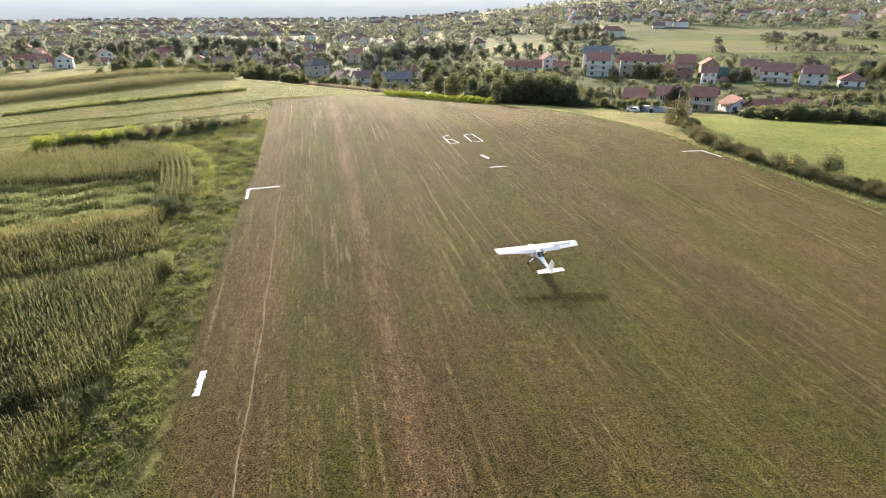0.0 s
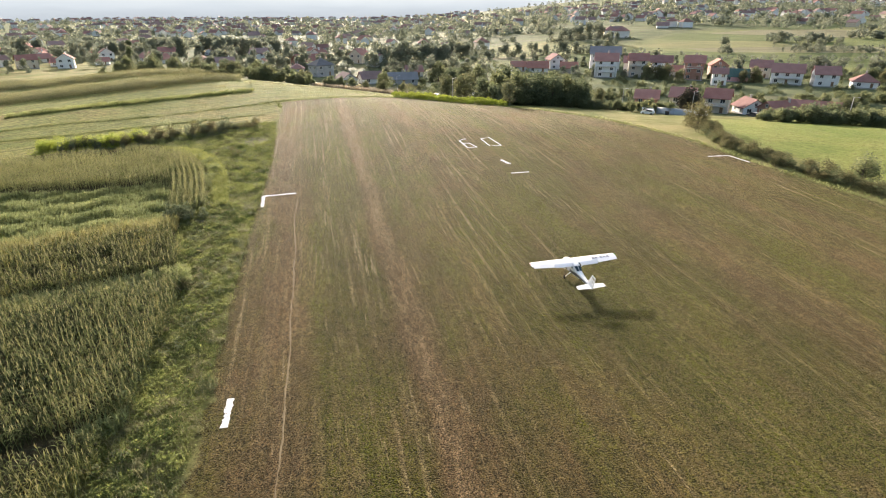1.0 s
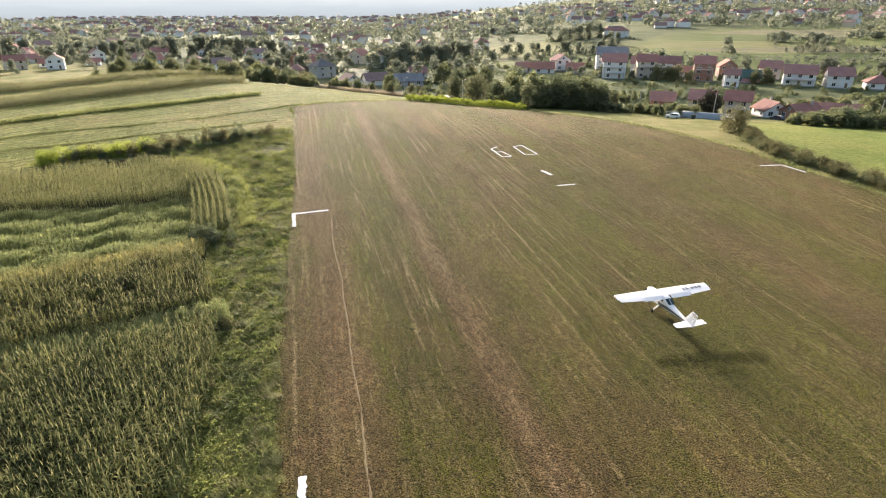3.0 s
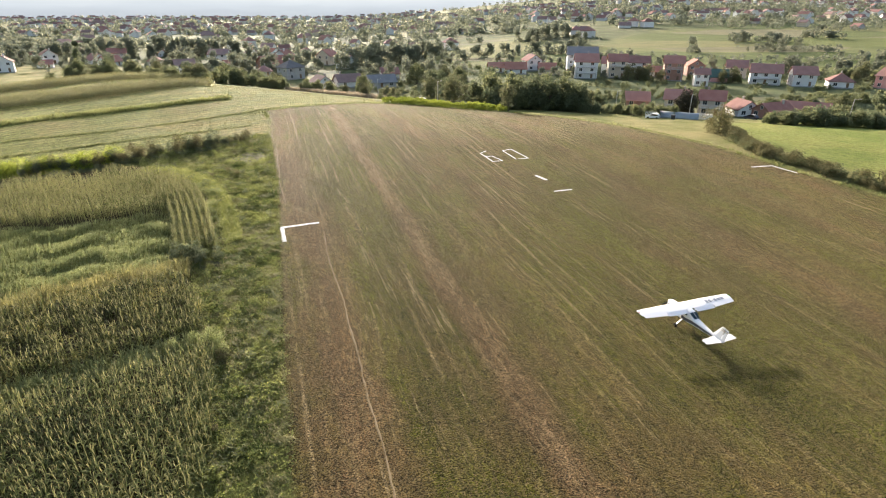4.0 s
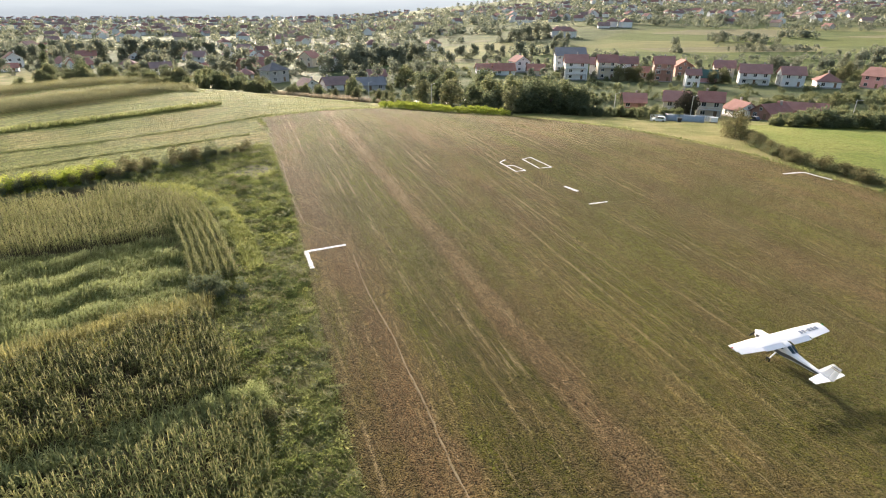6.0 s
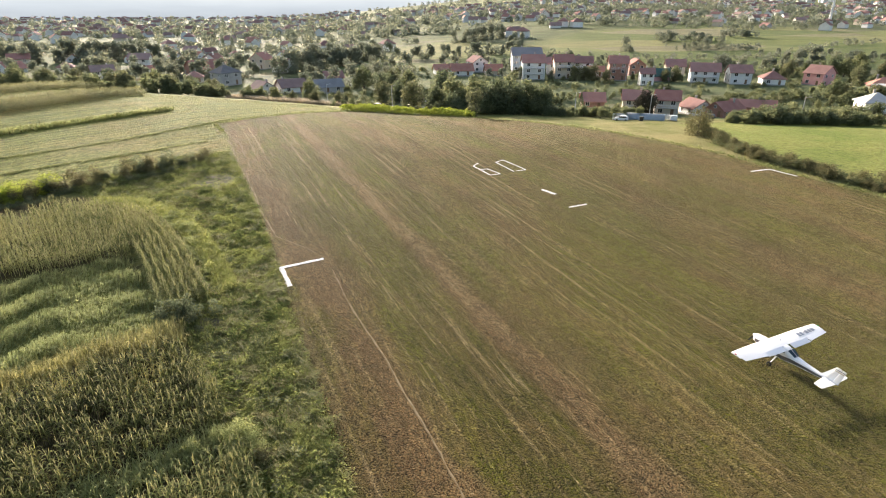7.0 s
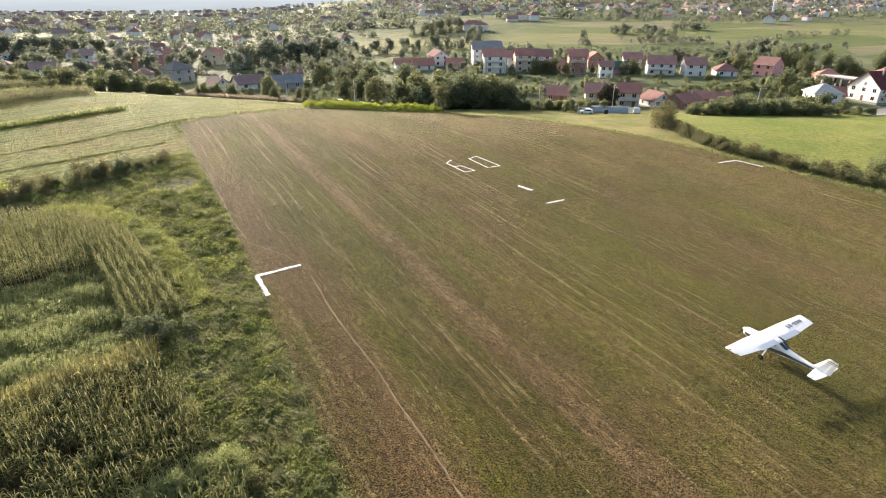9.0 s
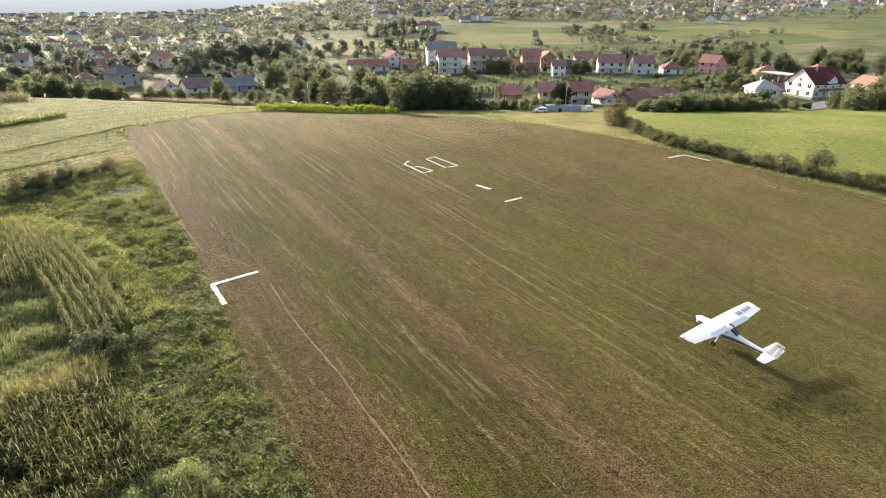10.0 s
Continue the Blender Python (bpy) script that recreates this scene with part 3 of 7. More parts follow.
for pts in (*PATHS, *RUTS):
    rng = random.Random(9)
    bm = bmesh.new()
    rows = []
    for (x0, y0), (x1, y1) in zip(pts, pts[1:]):
        n = max(2, int(math.hypot(x1 - x0, y1 - y0) / 0.6))
        d = math.hypot(x1 - x0, y1 - y0)
        for i in range(n):
            f = i / n
            half = rng.uniform(0.035, 0.1)
            o = 0.06 * math.sin((y0 + (y1 - y0) * f) * 0.6) + rng.uniform(-0.04, 0.04)
            x, y = x0 + (x1 - x0) * f + o, y0 + (y1 - y0) * f
            rows.append([bm.verts.new((x + s * half * (y1 - y0) / d, y - s * half * (x1 - x0) / d, ground_at(x, y) + (0.035 if s == 0 else 0.008))) for s in (-1, 0, 1)])
    for a, b in zip(rows, rows[1:]):
        for k in range(2):
            bm.faces.new((a[k], a[k + 1], b[k + 1], b[k]))
    tagged(part("footpath", bm, TRODDEN), "narrow trodden line through the mown grass", "path", kind="structure")

# ---- the parked light aircraft ----
PAINT = surface("white aircraft paint", (0.82, 0.82, 0.82), (0.87, 0.87, 0.87), rough=0.28, scale=1.5, grain=6, bump=0.03, spec=0.5)
STRIPE = surface("blue grey paint", (0.16, 0.165, 0.18), (0.23, 0.235, 0.25), rough=0.35, scale=2.0, bump=0.02, spec=0.5)
LETTER = surface("grey blue lettering paint", (0.28, 0.32, 0.38), (0.34, 0.38, 0.44), rough=0.4, scale=3.0, bump=0.0)
GOLD = surface("faded gold paint", (0.42, 0.36, 0.22), (0.52, 0.45, 0.3), rough=0.4, scale=3.0, bump=0.0)
CHROME = surface("bare polished metal", (0.5, 0.5, 0.5), (0.65, 0.65, 0.65), rough=0.25, metal=1.0, scale=3.0, bump=0.0)
SECTIONS = ((2.5, 0.2, 1.12, 1.5), (2.4, 0.4, 0.93, 1.56), (1.9, 0.47, 0.82, 1.6), (1.22, 0.5, 0.76, 1.64), (0.55, 0.54, 0.72, 2.16), (-0.75, 0.54, 0.72, 2.16), (-1.15, 0.5, 0.78, 2.06), (-1.85, 0.4, 0.9, 1.68), (-2.6, 0.31, 0.99, 1.62), (-4.0, 0.2, 1.12, 1.56), (-5.5, 0.07, 1.28, 1.5))


def body_ring(y, half, z0, z1, k=20, grow=0.0):
    zc, hz = (z0 + z1) / 2, (z1 - z0) / 2 + grow
    pts = []
    for i in range(k):
        a = 2 * math.pi * (i + 0.5) / k
        c, s = math.cos(a), math.sin(a)
        e = 0.62
        pts.append(((half + grow) * math.copysign(abs(c) ** e, c), y, zc + hz * math.copysign(abs(s) ** e, s)))
    return pts


def body_at(y):
    for a, b in zip(SECTIONS, SECTIONS[1:]):
        if b[0] <= y <= a[0]:
            f = (a[0] - y) / (a[0] - b[0])
            return [a[i] + (b[i] - a[i]) * f for i in range(1, 4)]
    return SECTIONS[-1][1:]


def foil(x, lead, chord, z, thick, k=9):
    """Wing section at the span x: from the leading edge over the top and back below."""
    top = [(x, lead - chord * u, z + thick * (2.6 * math.sqrt(u) * (1 - u) + 0.05 * (1 - u))) for u in [(i / (k - 1)) ** 1.5 for i in range(k)]]
    low = [(x, lead - chord * u, z - thick * (0.9 * math.sqrt(u) * (1 - u))) for u in [(i / (k - 1)) ** 1.5 for i in range(k - 2, 0, -1)]]
    return top + low


def wing_station(x):
    """Leading edge, chord and height of the wing at a distance from the middle."""
    a = abs(x)
    f = max(0, (a - 2.6) / 2.9)
    return 0.9 - 0.12 * f, 1.95 - 0.45 * f, 2.14 + 0.012 * a


def wing_top(x, u):
    lead, chord, z = wing_station(x)
    return lead - chord * u, z + 0.09 * (2.6 * math.sqrt(u) * (1 - u) + 0.05 * (1 - u))


def aircraft(m):
    r = root("light_aircraft", m, "white high-wing light aircraft standing on mown grass", "aircraft")
    bm = bmesh.new()
    loft(bm, [body_ring(*s) for s in SECTIONS])
    fus = part("fuselage", bm, PAINT, r, smooth=True)
    # dark band along each flank: the stripe, widened to paint in the flank's shade
    for side in (-1, 1):
        bm = bmesh.new()
        rows = []
        for i in range(25):
            y = 2.2 - i * 0.29
            half, z0, z1 = body_at(y)
            h = z1 - z0 if y < -1.8 else min(z1 - z0, 0.85)
            x = side * (half + 0.006)
            rows.append([bm.verts.new((x, y, z0 + h * 0.28)), bm.verts.new((x, y, z0 + h * 0.7))])
        for a, b in zip(rows, rows[1:]):
            bm.faces.new((a[0], a[1], b[1], b[0]))
        bmesh.ops.solidify(bm, geom=bm.faces[:], thickness=0.01)
        part("stripe_and_flank_shade", bm, STRIPE, fus, "blue grey side stripe and painted flank shade")
    # glazing
    def pane(name, quad, parent):
        b = bmesh.new()
        b.faces.new([b.verts.new(p) for p in quad])
        bmesh.ops.solidify(b, geom=b.faces[:], thickness=0.012)
        return part(name, b, PLANE_GLASS, parent, "tinted window")
    pane("windshield", ((-0.42, 1.12, 1.69), (0.42, 1.12, 1.69), (0.4, 0.6, 2.14), (-0.4, 0.6, 2.14)), fus)
    for side in (-1, 1):
        pane("rear_window", ((side * 0.03, -1.12, 2.12), (side * 0.42, -1.12, 2.06), (side * 0.33, -1.82, 1.72), (side * 0.03, -1.86, 1.735)), fus)
        pane("side_window", ((side * 0.555, 0.62, 1.68), (side * 0.555, -0.12, 1.66), (side * 0.535, -0.12, 2.06), (side * 0.535, 0.5, 2.06)), fus)
        pane("side_window", ((side * 0.555, -0.22, 1.66), (side * 0.53, -0.95, 1.66), (side * 0.5, -0.9, 2.02), (side * 0.535, -0.22, 2.06)), fus)
        b = bmesh.new()
        box(b, side * 0.553 - 0.008, side * 0.553 + 0.008, -0.15, 0.7, 0.86, 1.6)
        part("cabin_door", b, PAINT, fus)
    # wing in one piece with flaps and ailerons hung behind it
    bm = bmesh.new()
    xs = [-5.5, -5.42, -4.6, -3.6, -2.6, -1.3, -0.5, 0.5, 1.3, 2.6, 3.6, 4.6, 5.42, 5.5]
    rings = []
    for x in xs:
        lead, chord, z = wing_station(x)
        tip = abs(x) == 5.5
        rings.append(foil(x, lead - (0.05 if tip else 0), chord * (0.72 if abs(x) > 0.4 else 0.95) - (0.06 if tip else 0), z, 0.05 if tip else 0.09))
    loft(bm, rings)
    wing = part("wing", bm, PAINT, r, smooth=True)
    wing.data.set_sharp_from_angle(angle=radians(35))
    for side in (-1, 1):
        for name, x0, x1, drop in (("flap", 0.55, 2.75, 0.09), ("aileron", 2.8, 5.35, 0.01)):
            b = bmesh.new()
            ring = []
            for x in (x0, (x0 + x1) / 2, x1):
                lead, chord, z = wing_station(x)
                y0, y1 = lead - chord * 0.735, lead - chord * (1.02 if name == "flap" else 1.0)
                ring.append([(side * x, y0, z + 0.075), (side * x, y1, z + 0.012 - drop), (side * x, y1, z - drop), (side * x, y0, z - 0.02)])
            loft(b, ring)
            part(name, b, PAINT, wing, smooth=False)
        # strut, gear leg and wheel
        b = bmesh.new()
        loft(b, [[Vector(p) + Vector((0, dy, dz)) for dy, dz in ((0.08, 0), (0, 0.025), (-0.1, 0), (0, -0.025))] for p in ((side * 0.5, 0.15, 0.86), (side * 2.6, 0.1, 2.2))])
        part("wing_strut", b, PAINT, r)
        b = bmesh.new()
        tube(b, (side * 0.42, -0.25, 0.82), (side * 1.15, -0.3, 0.3), 0.08, 0.055)
        part("gear_leg", b, PAINT, r)
        wheel(r, side * 1.22, -0.3, 0.24, 0.24, 0.15)
    b = bmesh.new()
    tube(b, (0, 1.75, 0.85), (0, 1.82, 0.22), 0.05, 0.04)
    part("nose_leg", b, CHROME, r)
    wheel(r, 0, 1.84, 0.2, 0.2, 0.13)
    # propeller at rest
    b = bmesh.new()
    for s in (-1, 1):
        tw = Matrix.Rotation(radians(20 * s), 4, "Z")
        loft(b, [[tw @ Vector((w * dx, w * dy * 0.25, s * z)) for dx, dy in ((1, 0), (0, 1), (-1, 0), (0, -1))] for z, w in ((0.08, 0.05), (0.4, 0.09), (0.75, 0.08), (0.94, 0.03))])
    bmesh.ops.transform(b, matrix=Matrix.Translation((0, 2.56, 1.31)) @ Matrix.Rotation(radians(70), 4, "Y"), verts=b.verts[:])
    part("propeller", b, DARK_PLASTIC, r)
    b = bmesh.new()
    loft(b, [[(rr * math.cos(a), y, 1.31 + rr * math.sin(a)) for a in [2 * math.pi * i / 14 for i in range(14)]] for y, rr in ((2.49, 0.19), (2.6, 0.17), (2.72, 0.1), (2.78, 0.02))])
    part("spinner", b, PAINT, r, smooth=True)
    for s in (-1, 1):
        b = bmesh.new()
        box(b, s * 0.26 - 0.1, s * 0.26 + 0.1, 2.42, 2.48, 1.22, 1.36)
        part("cooling_intake", b, DARK_PLASTIC, r)
    b = bmesh.new()
    tube(b, (0.2, 1.4, 0.8), (0.24, 1.25, 0.62), 0.035, 0.035)
    part("exhaust_pipe", b, CHROME, r)
    # tail
    def tail_ring(x, lead, trail, z, th):
        return [(x, lead, z), (x, lead - (lead - trail) * 0.3, z + th), (x, trail, z), (x, lead - (lead - trail) * 0.3, z - th)]
    for side in (-1, 1):
        b = bmesh.new()
        loft(b, [tail_ring(side * x, l, t, 1.45, th) for x, l, t, th in ((0.05, -4.45, -5.12, 0.05), (1.6, -4.68, -5.08, 0.035), (1.7, -4.78, -5.05, 0.02))])
        tp = part("tailplane", b, PAINT, r)
        b = bmesh.new()
        loft(b, [tail_ring(side * x, l, t, 1.45, th) for x, l, t, th in ((0.12, -5.14, -5.6, 0.025), (1.7, -5.1, -5.45, 0.02))])
        part("elevator", b, PAINT, tp)

    def fin_ring(z, lead, trail, th):
        return [(0, lead, z), (th, lead - (lead - trail) * 0.35, z), (0, trail, z), (-th, lead - (lead - trail) * 0.35, z)]
    b = bmesh.new()
    loft(b, [fin_ring(z, l, t, th) for z, l, t, th in ((1.45, -3.5, -5.2, 0.05), (1.68, -4.25, -5.25, 0.05), (2.92, -5.1, -5.62, 0.035), (3.0, -5.18, -5.64, 0.02))])
    fin = part("tail_fin", b, PAINT, r)
    b = bmesh.new()
    loft(b, [fin_ring(z, l, t, th) for z, l, t, th in ((1.4, -5.22, -5.72, 0.03), (2.88, -5.64, -6.0, 0.025), (2.98, -5.67, -6.0, 0.02))])
    rud = part("rudder", b, PAINT, fin)
    for i, (z, mt) in enumerate(((2.6, GOLD), (2.76, STRIPE))):
        b = bmesh.new()
        box(b, -0.045, 0.045, -5.93, -5.12, z, z + 0.05, None)
        part("fin_band", b, mt, fin, "thin painted band")
    # registration as plain bars on the top of one wing
    widths = (0.3, 0.3, 0.16, 0.34, 0.34, 0.38)
    x = 2.35
    for w in widths:
        b = bmesh.new()
        u0, u1 = (0.32, 0.56) if w > 0.2 else (0.42, 0.48)
        rows = []
        for k in range(5):
            u = u0 + (u1 - u0) * k / 4
            rows.append([bm_v for bm_v in (b.verts.new((x, wing_top(x, u)[0], wing_top(x, u)[1] + 0.008)), b.verts.new((x + w, wing_top(x + w, u)[0], wing_top(x + w, u)[1] + 0.008)))])
        for a, c in zip(rows, rows[1:]):
            b.faces.new((a[0], a[1], c[1], c[0]))
        bmesh.ops.solidify(b, geom=b.faces[:], thickness=0.006)
        part("registration_bar", b, LETTER, wing, "grey blue lettering bar")
        x += w + 0.09
    b = bmesh.new()
    tube(b, (0, 0.1, 2.3), (0, 0.02, 2.62), 0.012, 0.006, 5)
    part("antenna", b, DARK_PLASTIC, r)
    for side, nm in ((-1, (0.5, 0.03, 0.03)), (1, (0.03, 0.3, 0.08))):
        b = bmesh.new()
        box(b, side * 5.5 - 0.05, side * 5.5 + 0.05, 0.2, 0.34, 2.3, 2.36)
        part("position_lamp", b, surface("lamp lens", nm, nm, rough=0.2, bump=0.0), wing, "small coloured lamp")
    return r


def wheel(parent, x, y, z, rad, width):
    bm = bmesh.new()
    prof = ((-0.5, 0.55), (-0.5, 0.85), (-0.3, 1.0), (0.3, 1.0), (0.5, 0.85), (0.5, 0.55))
    loft(bm, [[(x + width * u, y + rad * q * math.cos(a), z + rad * q * math.sin(a)) for a in [2 * math.pi * i / 16 for i in range(16)]] for u, q in prof])
    w = part("wheel", bm, RUBBER, parent, smooth=True)
    bm = bmesh.new()
    tube(bm, (x - width * 0.52, y, z), (x + width * 0.52, y, z), rad * 0.5, rad * 0.5, 12)
    part("rim", bm, CHROME, w, "metal rim")


slope = Vector((-0.0051, -0.0461, 1)).normalized()
lie = Vector((0, 0, 1)).rotation_difference(slope).to_matrix().to_4x4()
PX, PY = 9.25, 57.3
aircraft(Matrix.Translation((PX, PY, ground_at(PX, PY))) @ lie @ Matrix.Rotation(radians(10.7), 4, "Z") @ Matrix.Rotation(radians(-1.5), 4, "Y") @ Matrix.Scale(0.878, 4))

# ---- houses ----
def facing(x, y, turn=0.0):
    """A pose at the ground whose front looks back at the airstrip, turned by some degrees."""
    return pose(x, y, ground_at(x, y), 0, 0, math.degrees(math.atan2(-12 - x, y - 15)) + turn)


def opening(parent, cx, z0, w, h, y, side="front", bars=True):
    """A window: white surround proud of the wall, dark pane inside it."""
    turn = {"front": Matrix.Identity(4), "left": Matrix.Rotation(radians(-90), 4, "Z"), "right": Matrix.Rotation(radians(90), 4, "Z"), "back": Matrix.Rotation(radians(180), 4, "Z")}[side]
    bm = bmesh.new()
    t = 0.09
    for a in ((cx - w / 2, cx - w / 2 + t, z0, z0 + h), (cx + w / 2 - t, cx + w / 2, z0, z0 + h), (cx - w / 2 + t, cx + w / 2 - t, z0, z0 + t), (cx - w / 2 + t, cx + w / 2 - t, z0 + h - t, z0 + h)):
        box(bm, a[0], a[1], y - 0.05, y, a[2], a[3])
    if bars and w > 0.9:
        box(bm, cx - 0.04, cx + 0.04, y - 0.04, y, z0 + t, z0 + h - t)
    bmesh.ops.transform(bm, matrix=turn, verts=bm.verts[:])
    o = part("window", bm, WALL_WHITE, parent)
    bm = bmesh.new()
    box(bm, cx - w / 2 + t, cx + w / 2 - t, y - 0.02, y + 0.01, z0 + t, z0 + h - t)
    bmesh.ops.transform(bm, matrix=turn, verts=bm.verts[:])
    part("pane", bm, GLASS, o, "dark glass")


def gable_roof(bm, w, d, z, rise, over, axis):
    """A pitched roof with its overhang and thickness; the ridge runs along x or y."""
    a, b = (w / 2 + over, d / 2 + over) if axis == "x" else (d / 2 + over, w / 2 + over)
    th = 0.18
    drop = rise * over / (b - over)
    prof = [(-b, z - drop), (0, z + rise), (b, z - drop), (b, z - drop + th), (0, z + rise + th), (-b, z - drop + th)]
    ends = [[(s * a, u, v) for u, v in prof] for s in (-1, 1)]
    if axis == "y":
        ends = [[(-q, p, v) for p, q, v in e] for e in ends]
    rows = [[bm.verts.new(p) for p in e] for e in ends]
    for i in range(6):
        bm.faces.new((rows[0][i], rows[0][(i + 1) % 6], rows[1][(i + 1) % 6], rows[1][i]))
    for r_ in rows:
        bm.faces.new((r_[0], r_[1], r_[4], r_[5]))
        bm.faces.new((r_[1], r_[2], r_[3], r_[4]))


def hip_roof(bm, w, d, z, rise, over):
    a, b = w / 2 + over, d / 2 + over
    k = max(0.2, a - b)
    low = [bm.verts.new(p) for p in ((-a, -b, z - 0.1), (a, -b, z - 0.1), (a, b, z - 0.1), (-a, b, z - 0.1))]
    mid = [bm.verts.new(p) for p in ((-a, -b, z + 0.1), (a, -b, z + 0.1), (a, b, z + 0.1), (-a, b, z + 0.1))]
    r0, r1 = bm.verts.new((-k, 0, z + rise)), bm.verts.new((k, 0, z + rise))
    bm.faces.new(low[::-1])
    for i in range(4):
        bm.faces.new((low[i], low[(i + 1) % 4], mid[(i + 1) % 4], mid[i]))
    bm.faces.new((mid[0], mid[1], r1, r0))
    bm.faces.new((mid[2], mid[3], r0, r1))
    bm.faces.new((mid[1], mid[2], r1))
    bm.faces.new((mid[3], mid[0], r0))


def house(m, w, d, storeys, wall_mat, roof_mat, label, ridge="x", rise=None, balcony=0, group="", detail=2, seed=0, chimney=True, low=None):
    rng = random.Random(seed)
    r = root("house", m, label, "house", group)
    h = storeys * 2.75
    rise = rise or (min(w, d) * 0.36 if ridge == "hip" else (d if ridge == "x" else w) * 0.33)
    bm = bmesh.new()
    if ridge == "hip":
        box(bm, -w / 2, w / 2, -d / 2, d / 2, 0, h)
    else:
        a, b = (w / 2, d / 2) if ridge == "x" else (d / 2, w / 2)
        prof = [(-b, 0), (b, 0), (b, h), (0, h + rise), (-b, h)]
        ends = [[(s * a, u, v) for u, v in prof] for s in (-1, 1)]
        if ridge == "y":
            ends = [[(-q, p, v) for p, q, v in e] for e in ends]
        loft(bm, ends)
    walls = part("wall", bm, wall_mat, r)
    bm = bmesh.new()
    box(bm, -w / 2 - 0.05, w / 2 + 0.05, -d / 2 - 0.05, d / 2 + 0.05, -2.2, 0.45 if low is None else low)
    part("plinth", bm, PLINTH, r, "grey cement plinth")
    bm = bmesh.new()
    if ridge == "hip":
        hip_roof(bm, w, d, h, rise, 0.6)
    else:
        gable_roof(bm, w, d, h, rise, 0.6, ridge)
    roof = part("roof", bm, roof_mat, r)
    if chimney and detail:
        cx, cy = (w * rng.uniform(-0.3, 0.3), d * 0.12) if ridge != "y" else (w * 0.12, d * rng.uniform(-0.3, 0.3))
        bm = bmesh.new()
        box(bm, cx - 0.3, cx + 0.3, cy - 0.3, cy + 0.3, h + rise * 0.55, h + rise + 0.8)
        box(bm, cx - 0.38, cx + 0.38, cy - 0.38, cy + 0.38, h + rise + 0.8, h + rise + 0.92)
        part("chimney", bm, PLINTH if detail > 1 else wall_mat, roof)
    n = max(2, int(w / 3.9))
    for s in range(storeys if detail else 0):
        z0 = s * 2.75 + 0.95
        for i in range(n):
            cx = -w / 2 + w * (i + 0.5) / n
            if s == 0 and i == n // 2:
                bm = bmesh.new()
                box(bm, cx - 0.5, cx + 0.5, -d / 2 - 0.04, -d / 2, 0.46, 2.35)
                part("door", bm, TIMBER, r, "brown wooden door")
            else:
                opening(walls, cx, z0, 1.5, 1.45, -d / 2)
        if detail > 1:
            k = max(1, int(d / 3.6))
            for side in ("left", "right"):
                for i in range(k):
                    opening(walls, -d / 2 + d * (i + 0.5) / k, z0, 1.1, 1.25, -w / 2, side)
    if detail == 1:
        for side in ("left", "right"):
            opening(walls, 0, 0.95, 1.3, 1.35, -w / 2, side)
    if ridge == "y" and detail > 1:
        opening(walls, 0, h + 0.4, 1.0, 1.1, -d / 2)
    for s in range(balcony):
        z0 = (s + storeys - balcony) * 2.75
        bm = bmesh.new()
        bw = w * 0.42
        box(bm, -bw, bw, -d / 2 - 1.5, -d / 2 - 0.002, z0 - 0.05, z0 + 0.12)
        bal = part("balcony", bm, CONCRETE, r, "concrete balcony slab")
        bm = bmesh.new()
        box(bm, -bw, bw, -d / 2 - 1.5, -d / 2 - 1.44, z0 + 0.95, z0 + 1.02)
        k = int(bw * 2 / 0.35)
        for i in range(k + 1):
            x = -bw + 2 * bw * i / k
            box(bm, x - 0.03, x + 0.03, -d / 2 - 1.49, -d / 2 - 1.45, z0 + 0.12, z0 + 0.95)
        part("railing", bm, WALL_WHITE, bal)
        for sx in (-1, 1):
            bm = bmesh.new()
            box(bm, sx * bw - 0.12, sx * bw + 0.12, -d / 2 - 1.42, -d / 2 - 1.18, 0.0, z0 - 0.05)
            part("post", bm, CONCRETE, bal)
    return r


